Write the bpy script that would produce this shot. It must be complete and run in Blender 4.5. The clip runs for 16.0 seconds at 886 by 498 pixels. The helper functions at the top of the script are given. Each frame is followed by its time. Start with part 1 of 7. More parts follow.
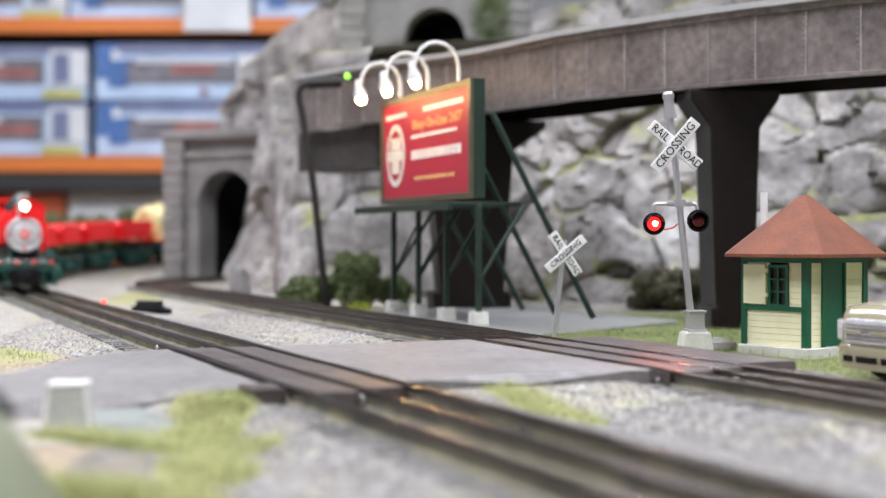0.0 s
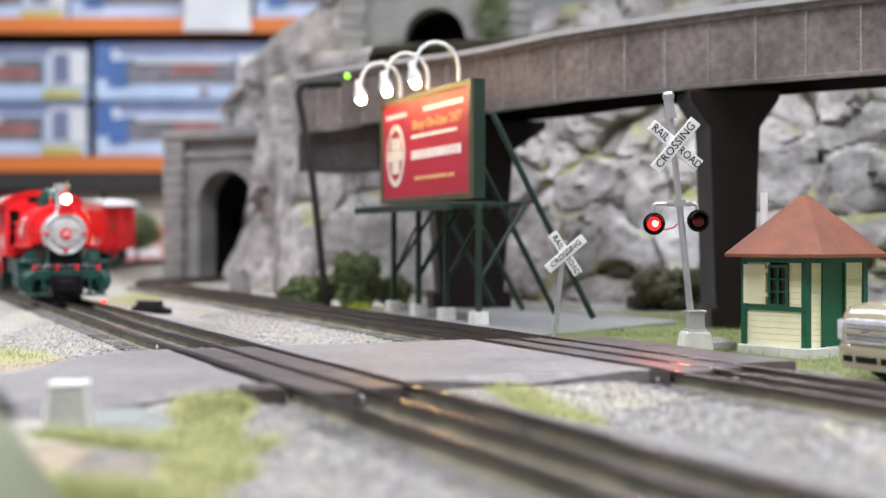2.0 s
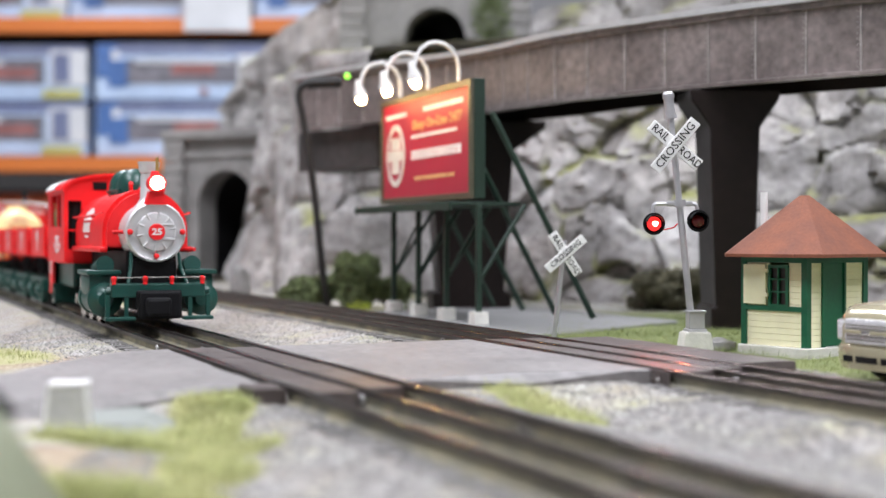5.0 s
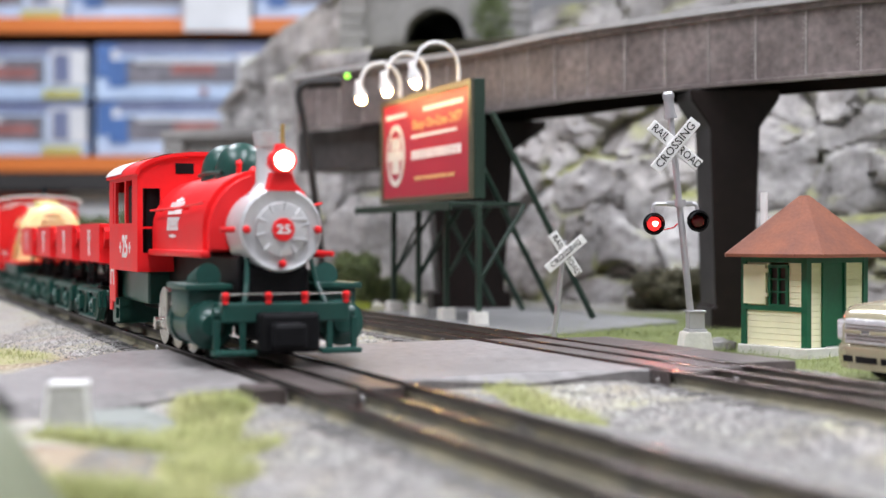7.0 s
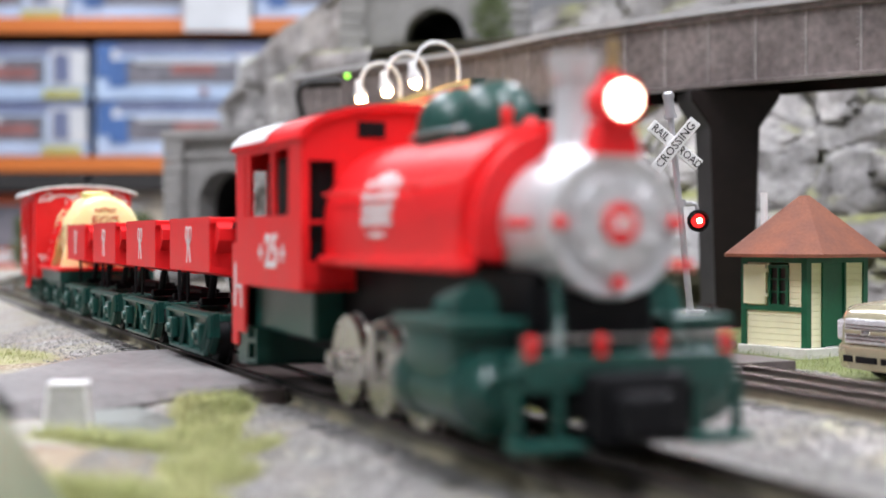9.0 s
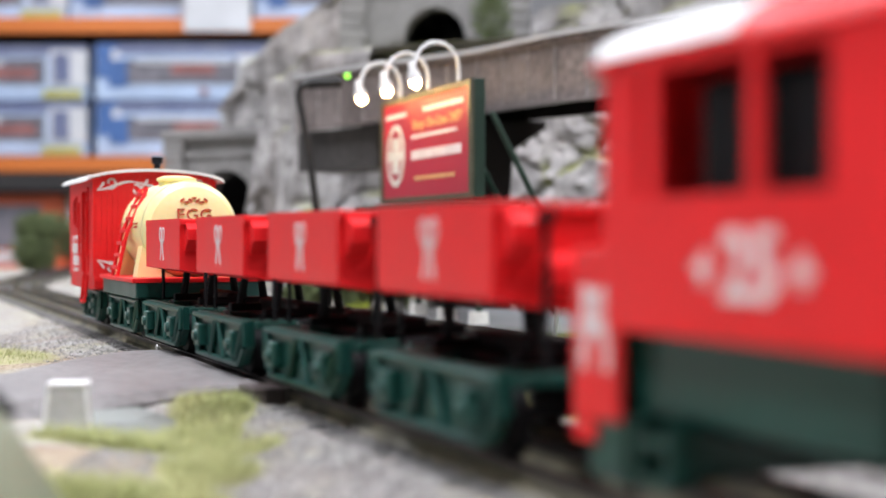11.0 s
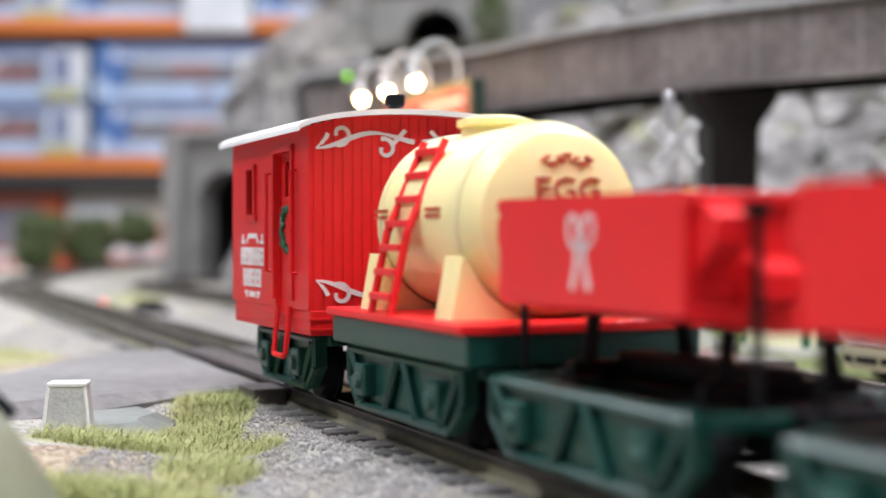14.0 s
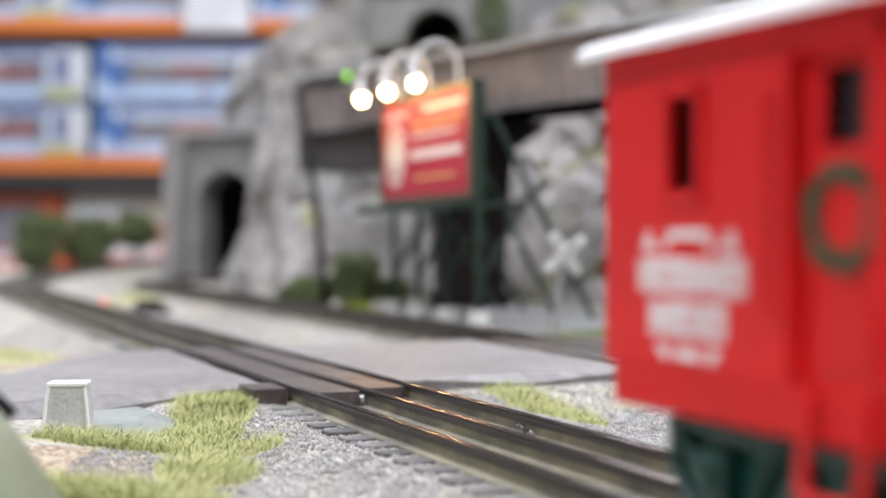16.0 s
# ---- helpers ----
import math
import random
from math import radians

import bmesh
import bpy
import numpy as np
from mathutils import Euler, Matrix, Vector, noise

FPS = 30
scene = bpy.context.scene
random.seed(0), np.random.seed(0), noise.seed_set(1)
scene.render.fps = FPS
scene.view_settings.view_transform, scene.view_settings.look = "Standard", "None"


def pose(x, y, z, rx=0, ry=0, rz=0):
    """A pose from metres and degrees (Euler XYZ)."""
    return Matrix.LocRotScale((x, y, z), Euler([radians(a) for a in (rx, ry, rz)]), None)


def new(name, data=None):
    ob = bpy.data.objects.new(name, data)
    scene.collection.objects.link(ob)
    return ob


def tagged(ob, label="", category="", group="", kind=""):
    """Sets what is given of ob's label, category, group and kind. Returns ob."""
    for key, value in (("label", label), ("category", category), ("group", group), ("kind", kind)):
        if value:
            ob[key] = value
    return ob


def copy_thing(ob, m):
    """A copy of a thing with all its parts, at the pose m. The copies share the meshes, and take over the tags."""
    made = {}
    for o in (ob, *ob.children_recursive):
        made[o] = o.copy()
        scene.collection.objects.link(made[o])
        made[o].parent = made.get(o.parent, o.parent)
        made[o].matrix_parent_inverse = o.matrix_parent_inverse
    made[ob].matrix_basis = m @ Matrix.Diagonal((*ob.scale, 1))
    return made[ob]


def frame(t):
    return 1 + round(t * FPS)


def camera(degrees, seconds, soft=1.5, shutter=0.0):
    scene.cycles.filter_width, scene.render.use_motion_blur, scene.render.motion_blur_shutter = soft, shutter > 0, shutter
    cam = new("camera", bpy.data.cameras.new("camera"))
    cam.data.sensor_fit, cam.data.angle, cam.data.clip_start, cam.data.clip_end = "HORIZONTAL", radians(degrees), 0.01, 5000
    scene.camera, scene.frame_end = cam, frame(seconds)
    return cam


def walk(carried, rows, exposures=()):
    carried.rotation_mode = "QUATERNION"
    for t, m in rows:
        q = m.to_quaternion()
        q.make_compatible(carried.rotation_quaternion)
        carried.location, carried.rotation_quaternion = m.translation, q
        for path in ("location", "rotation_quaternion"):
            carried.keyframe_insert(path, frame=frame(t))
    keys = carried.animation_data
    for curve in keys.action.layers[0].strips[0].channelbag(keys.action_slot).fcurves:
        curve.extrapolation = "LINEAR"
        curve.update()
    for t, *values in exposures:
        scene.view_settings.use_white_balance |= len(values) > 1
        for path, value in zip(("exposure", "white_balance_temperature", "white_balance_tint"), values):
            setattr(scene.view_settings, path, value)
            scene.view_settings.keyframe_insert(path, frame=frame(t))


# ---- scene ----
SECONDS = 16.0
cam = camera(35.0, SECONDS, 1.5, 0.4)
EYE = (0.0, 0.0, 0.0438)
EYE_POSE = pose(*EYE, 90 - 0.461, 0, 0)
walk(cam, [(0, EYE_POSE), (SECONDS, EYE_POSE)], [(0, 0.0), (SECONDS, 0.0)])
cam.data.dof.use_dof = True
cam.data.dof.aperture_fstop = 9.5
FOCUS = new("focus_mark")
FOCUS.location = (0, 0.66, 0.0438)
cam.data.dof.focus_object = FOCUS

# ---- light: a shop lit by long ceiling fittings ----
world = bpy.data.worlds.new("shop_air")
scene.world = world
world.use_nodes = True
world.node_tree.nodes["Background"].inputs[0].default_value = (0.92, 0.95, 1.0, 1)
world.node_tree.nodes["Background"].inputs[1].default_value = 0.2


def ceiling_lamp(x, y, z, sx, sy, power):
    data = bpy.data.lights.new("ceiling_lamp", "AREA")
    data.shape, data.size, data.size_y, data.energy = "RECTANGLE", sx, sy, power
    data.color = (0.90, 0.915, 1.0)
    ob = new("ceiling_lamp", data)
    ob.location = (x, y, z)
    return ob


for lx, ly in ((-1.6, 0.2), (0.1, -0.3), (1.7, 0.3), (-1.2, 2.6), (0.8, 2.9)):
    ceiling_lamp(lx, ly, 1.98, 0.3, 1.5, 58)


# ---- materials ----
def mat(name, color, rough=0.5, metal=0.0, var=0.15, scale=60.0, bump=0.0, bscale=None, second=None, mix=0.5, emit=0.0, coat=0.0, rand=0.0, spec=0.5):
    """Principled surface: colour varied at two scales, worn gloss and fine relief."""
    m = bpy.data.materials.new(name)
    m.use_nodes = True
    nt = m.node_tree
    b = nt.nodes["Principled BSDF"]
    c = Vector(color)
    b.inputs["Metallic"].default_value = metal
    b.inputs["Specular IOR Level"].default_value = spec
    b.inputs["Coat Weight"].default_value = coat
    if emit:
        b.inputs["Base Color"].default_value = (*color, 1)
        b.inputs["Emission Color"].default_value = (*color, 1)
        b.inputs["Emission Strength"].default_value = emit
        return m
    co = nt.nodes.new("ShaderNodeTexCoord")
    big = nt.nodes.new("ShaderNodeTexNoise")
    big.inputs["Scale"].default_value, big.inputs["Detail"].default_value = scale, 4
    nt.links.new(co.outputs["Object"], big.inputs["Vector"])
    fine = nt.nodes.new("ShaderNodeTexNoise")
    fine.inputs["Scale"].default_value, fine.inputs["Detail"].default_value = scale * 9, 3
    nt.links.new(co.outputs["Object"], fine.inputs["Vector"])
    ramp = nt.nodes.new("ShaderNodeValToRGB")
    ramp.color_ramp.elements[0].position, ramp.color_ramp.elements[1].position = 0.5 - mix * 0.35, 0.5 + mix * 0.35
    lo = Vector(second) if second else c * (1 - var)
    hi = c if second else c * (1 + var)
    ramp.color_ramp.elements[0].color = (*lo, 1)
    ramp.color_ramp.elements[1].color = (*hi, 1)
    nt.links.new(big.outputs["Fac"], ramp.inputs["Fac"])
    mx = nt.nodes.new("ShaderNodeMix")
    mx.data_type, mx.blend_type = "RGBA", "OVERLAY"
    mx.inputs["Factor"].default_value = min(1.0, var * 1.6)
    nt.links.new(ramp.outputs["Color"], mx.inputs["A"])
    nt.links.new(fine.outputs["Fac"], mx.inputs["B"])
    out = mx.outputs["Result"]
    if rand:
        info = nt.nodes.new("ShaderNodeObjectInfo")
        hsv = nt.nodes.new("ShaderNodeHueSaturation")
        mr = nt.nodes.new("ShaderNodeMapRange")
        mr.inputs["To Min"].default_value, mr.inputs["To Max"].default_value = 1 - rand, 1 + rand
        nt.links.new(info.outputs["Random"], mr.inputs["Value"])
        nt.links.new(mr.outputs["Result"], hsv.inputs["Value"])
        nt.links.new(out, hsv.inputs["Color"])
        out = hsv.outputs["Color"]
    nt.links.new(out, b.inputs["Base Color"])
    rr = nt.nodes.new("ShaderNodeMapRange")
    rr.inputs["To Min"].default_value, rr.inputs["To Max"].default_value = max(0.03, rough - 0.1), min(1, rough + 0.1)
    nt.links.new(big.outputs["Fac"], rr.inputs["Value"])
    nt.links.new(rr.outputs["Result"], b.inputs["Roughness"])
    if bump:
        bn = nt.nodes.new("ShaderNodeTexNoise")
        bn.inputs["Scale"].default_value, bn.inputs["Detail"].default_value = bscale or scale * 6, 5
        nt.links.new(co.outputs["Object"], bn.inputs["Vector"])
        bp = nt.nodes.new("ShaderNodeBump")
        bp.inputs["Strength"].default_value, bp.inputs["Distance"].default_value = bump, 0.001
        nt.links.new(bn.outputs["Fac"], bp.inputs["Height"])
        nt.links.new(bp.outputs["Normal"], b.inputs["Normal"])
    return m


RED = mat("red_plastic", (0.78, 0.015, 0.019), 0.42, var=0.06, bump=0.05, bscale=900, spec=0.35)
RED_D = mat("red_plastic_caboose", (0.68, 0.012, 0.014), 0.45, var=0.06, bump=0.05, bscale=900, spec=0.35)
GREEN = mat("dark_green_plastic", (0.005, 0.050, 0.039), 0.36, var=0.15, bump=0.05, bscale=900)
YELLOW = mat("cream_plastic", (0.86, 0.75, 0.37), 0.4, var=0.05, bump=0.04, bscale=900)
YELLOW.node_tree.nodes["Principled BSDF"].inputs["Subsurface Weight"].default_value = 0.3
YELLOW.node_tree.nodes["Principled BSDF"].inputs["Subsurface Radius"].default_value = (1.0, 0.8, 0.3)
YELLOW.node_tree.nodes["Principled BSDF"].inputs["Subsurface Scale"].default_value = 0.006
SILVER = mat("silver_paint", (0.60, 0.60, 0.61), 0.42, 0.45, var=0.08, bump=0.05, bscale=1200)
STEEL = mat("wheel_steel", (0.44, 0.42, 0.39), 0.26, 0.9, var=0.1)
# black parts; also colours in the darkness inside the tunnels and the cab
BLACK = mat("black_plastic_and_dark_inside", (0.007, 0.007, 0.008), 0.55, var=0.2, spec=0.14)
WHITE = mat("white_plastic", (0.78, 0.78, 0.77), 0.5, var=0.05)
PRINT_W = mat("white_print", (0.75, 0.72, 0.72), 0.6, var=0.08)
PRINT_R = mat("red_print", (0.50, 0.10, 0.05), 0.6, var=0.08)
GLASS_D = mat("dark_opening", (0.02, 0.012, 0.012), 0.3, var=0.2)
RAIL = mat("blackened_rail", (0.11, 0.097, 0.09), 0.45, 0.6, var=0.1, scale=60, second=(0.07, 0.06, 0.055))
RAIL_T = mat("worn_rail_head", (0.15, 0.12, 0.11), 0.06, 0.9, var=0.15, scale=60)
SOLDER = mat("dull_solder", (0.26, 0.25, 0.24), 0.32, 0.8, var=0.15, scale=200)
WEB = mat("weathered_rail_web", (0.25, 0.225, 0.15), 0.75, var=0.2, scale=70, second=(0.10, 0.095, 0.075), bump=0.3)
TIE = mat("tie_wood", (0.11, 0.105, 0.10), 0.8, var=0.35, scale=150, bump=0.4, rand=0.35)
ASPHALT = mat("grey_road", (0.225, 0.211, 0.206), 0.52, var=0.35, scale=24, bump=0.4, bscale=350, second=(0.12, 0.112, 0.11), mix=1.0)
PANEL = mat("crossing_boards", (0.105, 0.088, 0.082), 0.36, var=0.3, scale=40, second=(0.07, 0.055, 0.052), bump=0.3, bscale=400)
ROCK = None
PORTAL = mat("cast_stone", (0.30, 0.29, 0.28), 0.85, var=0.18, scale=25, bump=0.4, bscale=250, second=(0.2, 0.195, 0.19))
BRIDGE = mat("weathered_bridge_steel", (0.235, 0.2, 0.19), 0.36, var=0.45, scale=22, second=(0.12, 0.1, 0.094), bump=0.3, bscale=260)
BRIDGE_D = mat("pier_and_shaded_underside_brown", (0.011, 0.007, 0.006), 0.45, var=0.3, scale=20, spec=0.25)
BRIDGE_A = mat("abutment_and_lit_flank_grey", (0.055, 0.051, 0.05), 0.6, var=0.3, scale=18)
SEAM = mat("worn_pale_seam", (0.33, 0.30, 0.29), 0.5, var=0.3, scale=120)
DECK = mat("pale_deck_edge", (0.42, 0.42, 0.42), 0.7, var=0.1)
CONCRETE = mat("grey_plastic_base", (0.185, 0.185, 0.185), 0.7, var=0.1, scale=30)
PALE = mat("white_concrete", (0.66, 0.65, 0.60), 0.75, var=0.12, scale=120, bump=0.2)
CREAM = mat("cream_siding", (0.93, 0.89, 0.62), 0.55, var=0.06, scale=60)
HUTG = mat("green_trim", (0.008, 0.11, 0.055), 0.45, var=0.12)
ROOF = mat("brown_shingle", (0.235, 0.078, 0.038), 0.7, var=0.15, scale=80, bump=0.2, second=(0.17, 0.055, 0.03))
SIGN_R = mat("billboard_paper", (0.42, 0.022, 0.05), 0.5, var=0.05)
SIGN_G = mat("billboard_green", (0.013, 0.034, 0.022), 0.5, var=0.2)
GOLD = mat("gold_lettering", (0.7, 0.42, 0.18), 0.5, var=0.05)
FRAME_S = mat("billboard_frame", (0.09, 0.08, 0.05), 0.5, var=0.2)
ALU = mat("aluminium_paint", (0.52, 0.52, 0.54), 0.32, 0.6, var=0.06)
CAR = mat("champagne_paint", (0.46, 0.42, 0.28), 0.25, 0.4, var=0.05, coat=0.6)
BRASS = mat("brass", (0.72, 0.48, 0.16), 0.3, 0.9, var=0.1)
PLATED = mat("bright_plating", (0.74, 0.74, 0.76), 0.25, 0.35, var=0.15, scale=900)
CHROME = mat("chrome", (0.7, 0.7, 0.72), 0.15, 1.0, var=0.05)
BULB = mat("warm_bulb", (1.0, 0.60, 0.22), emit=110)
HEAD = mat("head_lamp", (1.0, 0.86, 0.62), emit=14)
RED_ON = mat("lit_red_lens", (1.0, 0.03, 0.03), emit=1.3)
RED_DIM = mat("small_red_lamp", (0.9, 0.01, 0.03), emit=2.5)
RED_HOT = mat("lit_red_core", (1.0, 0.12, 0.05), emit=700)
RED_OFF = mat("dark_red_lens", (0.09, 0.006, 0.006), 0.2, var=0.1)
ORANGE = mat("orange_beam", (0.72, 0.20, 0.035), 0.5, var=0.06, scale=3)
SHELF_D = mat("shelf_dark", (0.03, 0.028, 0.027), 0.7, var=0.2, scale=4)
LEAF = mat("bush_foliage", (0.15, 0.19, 0.075), 0.85, var=0.4, scale=150, second=(0.05, 0.068, 0.028))
BRUSH = mat("dry_foliage", (0.17, 0.155, 0.10), 0.9, var=0.4, scale=150, second=(0.08, 0.078, 0.05))
LIME = mat("lime_foliage", (0.30, 0.36, 0.04), 0.85, var=0.3, scale=180)
GRASS_D = mat("deep_static_grass", (0.24, 0.27, 0.10), 0.85, var=0.3, scale=60, second=(0.13, 0.17, 0.05))
GRASS = mat("static_grass", (0.42, 0.42, 0.19), 0.85, var=0.3, scale=60, second=(0.27, 0.30, 0.10))
STONE = mat("ballast_stone", (0.42, 0.41, 0.40), 0.85, var=0.35, scale=260, second=(0.22, 0.21, 0.20))
OLIVE = mat("olive_plastic", (0.15, 0.165, 0.10), 0.55, var=0.1, scale=40)
CABLE = mat("black_cable", (0.012, 0.012, 0.012), 0.5, var=0.2)


# ---- mesh helpers ----
def part(name, bm, material, parent=None, label="", smooth=False):
    """Links a bmesh as one mesh object, under a thing or a part."""
    me = bpy.data.meshes.new(name)
    bm.normal_update()
    bm.to_mesh(me)
    bm.free()
    me.materials.append(material)
    if smooth:
        for p in me.polygons:
            p.use_smooth = True
        try:
            me.set_sharp_from_angle(angle=radians(38))
        except AttributeError:
            pass
    ob = new(name, me)
    if parent is not None:
        ob.parent = parent
    if label:
        ob["label"] = label
    return ob


def empty(name, m, label, category, group=""):
    ob = new(name)
    ob.matrix_basis = m
    return tagged(ob, label, category, group)


def box(bm, x0, x1, y0, y1, z0, z1, bevel=0.0, m=None):
    v = [bm.verts.new(p) for p in ((x0, y0, z0), (x1, y0, z0), (x1, y1, z0), (x0, y1, z0), (x0, y0, z1), (x1, y0, z1), (x1, y1, z1), (x0, y1, z1))]
    fs = [bm.faces.new([v[i] for i in f]) for f in ((3, 2, 1, 0), (4, 5, 6, 7), (0, 1, 5, 4), (1, 2, 6, 5), (2, 3, 7, 6), (3, 0, 4, 7))]
    if bevel:
        es = list({e for f in fs for e in f.edges})
        r = bmesh.ops.bevel(bm, geom=es, offset=bevel, segments=2, affect="EDGES", profile=0.5)
        v = list({w for f in r["faces"] for w in f.verts} | {w for w in v if w.is_valid})
    if m is not None:
        bmesh.ops.transform(bm, matrix=m, verts=[w for w in v if w.is_valid])
    return bm


def nbox(*a, **k):
    return box(bmesh.new(), *a, **k)


def rod(bm, p, q, r0, r1=None, seg=12, cap=True):
    """A round bar from p to q."""
    p, q = Vector(p), Vector(q)
    r1 = r0 if r1 is None else r1
    d = (q - p).normalized()
    a = d.orthogonal().normalized()
    b = d.cross(a)
    rings = []
    for c, r in ((p, r0), (q, r1)):
        rings.append([bm.verts.new(c + (a * math.cos(t) + b * math.sin(t)) * r) for t in [2 * math.pi * i / seg for i in range(seg)]])
    for i in range(seg):
        j = (i + 1) % seg
        bm.faces.new((rings[0][i], rings[0][j], rings[1][j], rings[1][i]))
    if cap:
        bm.faces.new(rings[0][::-1])
        bm.faces.new(rings[1])
    return bm


def tube(bm, pts, r, seg=8):
    """A bent bar through the points."""
    pts = [Vector(p) for p in pts]
    rings = []
    prev = None
    for i, p in enumerate(pts):
        d = (pts[min(i + 1, len(pts) - 1)] - pts[max(i - 1, 0)]).normalized()
        a = d.orthogonal().normalized() if prev is None else (prev - d * prev.dot(d)).normalized()
        prev = a
        b = d.cross(a)
        rings.append([bm.verts.new(p + (a * math.cos(t) + b * math.sin(t)) * r) for t in [2 * math.pi * k / seg for k in range(seg)]])
    for u, w in zip(rings, rings[1:]):
        for k in range(seg):
            j = (k + 1) % seg
            bm.faces.new((u[k], u[j], w[j], w[k]))
    bm.faces.new(rings[0][::-1])
    bm.faces.new(rings[-1])
    return bm


def lathe(bm, profile, origin=(0, 0, 0), axis="Z", seg=28):
    """A turned body; profile of (radius, height along the axis)."""
    o = Vector(origin)
    rings = []
    for r, hgt in profile:
        ring = []
        for k in range(seg):
            t = 2 * math.pi * k / seg
            c, s = math.cos(t) * max(r, 1e-5), math.sin(t) * max(r, 1e-5)
            p = {"Z": (c, s, hgt), "X": (hgt, c, s), "Y": (s, hgt, c)}[axis]
            ring.append(bm.verts.new(o + Vector(p)))
        rings.append(ring)
    for u, w in zip(rings, rings[1:]):
        for k in range(seg):
            j = (k + 1) % seg
            bm.faces.new((u[k], u[j], w[j], w[k]))
    bm.faces.new(rings[0][::-1])
    bm.faces.new(rings[-1])
    return bm


def prism(bm, pts, a0, a1, axis="X"):
    """A flat outline pushed along an axis from a0 to a1."""
    def at(p, a):
        return {"X": (a, p[0], p[1]), "Y": (p[0], a, p[1]), "Z": (p[0], p[1], a)}[axis]
    u = [bm.verts.new(at(p, a0)) for p in pts]
    w = [bm.verts.new(at(p, a1)) for p in pts]
    n = len(pts)
    bm.faces.new(u[::-1])
    bm.faces.new(w)
    for i in range(n):
        j = (i + 1) % n
        bm.faces.new((u[i], u[j], w[j], w[i]))
    bmesh.ops.recalc_face_normals(bm, faces=bm.faces[:])
    return bm


def text_part(name, body, size, m, material, parent=None, label="", depth=0.00015, sx=1.0, bold=0.0):
    """Lettering as a thin mesh, centred, in its local xy plane."""
    cu = bpy.data.curves.new(name, "FONT")
    cu.body, cu.size, cu.align_x, cu.align_y, cu.extrude, cu.offset = body, size, "CENTER", "CENTER", depth, bold
    cu.resolution_u = 2
    tmp = bpy.data.objects.new(name, cu)
    me = bpy.data.meshes.new_from_object(tmp)
    bpy.data.objects.remove(tmp)
    me.materials.clear()
    me.materials.append(material)
    me.transform(m @ Matrix.Diagonal((sx, 1, 1, 1)))
    ob = new(name, me)
    if parent is not None:
        ob.parent = parent
    if label:
        ob["label"] = label
    return ob


def bars(bm, m, rows, depth=0.0002):
    """Rows of small plain bars (x0, x1, y0, y1) in a local xy plane."""
    for x0, x1, y0, y1 in rows:
        box(bm, x0, x1, y0, y1, 0, depth, m=m)
    return bm


# ---- plan of the two lines ----
O = Vector((-0.0018, 0.36, 0))
YAW = radians(-67.1)
D = Vector((math.cos(YAW), math.sin(YAW), 0))
N = Vector((-D.y, D.x, 0))
# each line runs straight up to a bend: where it begins, and its radius
S0, R1 = -0.97, 0.64
S0_FAR, R1_FAR = -0.988, 0.457
CENTRE = O + D * S0 + N * R1
CENTRE_FAR = O + D * S0_FAR + N * R1_FAR


def line(s, lat=0.0):
    """A point and the heading on the track, s metres along it, lat to the side away from the camera."""
    s0, rad, mid = (S0_FAR, R1_FAR, CENTRE_FAR) if lat > 0.08 else (S0, R1, CENTRE)
    if s >= s0:
        return O + D * s + N * lat, YAW
    th = (s0 - s) / rad
    a = math.atan2(-N.y, -N.x) - th
    return mid + Vector((math.cos(a), math.sin(a), 0)) * (rad - lat), YAW - th


def grade(s, lat=0.0):
    """Height of the near line, which climbs through its bend."""
    k = max(0.0, -1.02 - s)
    return 0.0 if lat > 0.08 else 0.036 * k * k / (k + 0.08)


def on_track(s, lat=0.0, z=0.0):
    p, yaw = line(s, lat)
    fall = math.atan2(grade(s - 0.01, lat) - grade(s + 0.01, lat), 0.02)
    return Matrix.Translation((p.x, p.y, z + grade(s, lat))) @ Matrix.Rotation(yaw, 4, "Z") @ Matrix.Rotation(fall, 4, "Y")


def plan(s, lat):
    p = O + D * s + N * lat
    return p.x, p.y


# ---- ground: one sheet on the layout's table ----
def blob(x, y, cx, cy, rx, ry, a=0.0):
    dx, dy = x - cx, y - cy
    c, s = math.cos(a), math.sin(a)
    u, v = (dx * c + dy * s) / rx, (-dx * s + dy * c) / ry
    return max(0.0, 1.0 - (u * u + v * v)) ** 0.5 if u * u + v * v < 1 else 0.0


# patches of turf: centre, radii, turn
TURF = [(-0.067, 0.402, 0.013, 0.038, 0.15), (-0.063, 0.362, 0.011, 0.022, 0.0), (-0.070, 0.344, 0.032, 0.015, 0.05), (-0.052, 0.310, 0.012, 0.021, 0.0), (-0.066, 0.278, 0.024, 0.014, 0.0), (0.030, 0.425, 0.036, 0.012, -1.155),
        (-0.215, 0.60, 0.05, 0.09, 0.3), (-0.262, 1.20, 0.03, 0.09, 0.2), (0.10, 0.72, 0.10, 0.055, -0.35),
        (0.185, 0.575, 0.10, 0.06, -0.3), (0.3, 0.62, 0.16, 0.12, 0), (-0.02, 1.04, 0.06, 0.035, -0.5), (0.16, 0.93, 0.12, 0.08, 0), (0.115, 0.79, 0.09, 0.10, -0.5), (0.13, 0.66, 0.06, 0.05, 0)]
DIRT = [(-0.085, 0.308, 0.036, 0.022, 0.1), (-0.19, 0.57, 0.045, 0.07, 0.2), (-0.24, 1.3, 0.05, 0.1, 0)]


def turf_at(x, y):
    w = noise.noise(Vector((x * 45, y * 45, 0))) * 0.45 + noise.noise(Vector((x * 130, y * 130, 5))) * 0.25
    return max(blob(x, y, *b) for b in TURF) + w * 0.6 - 0.15


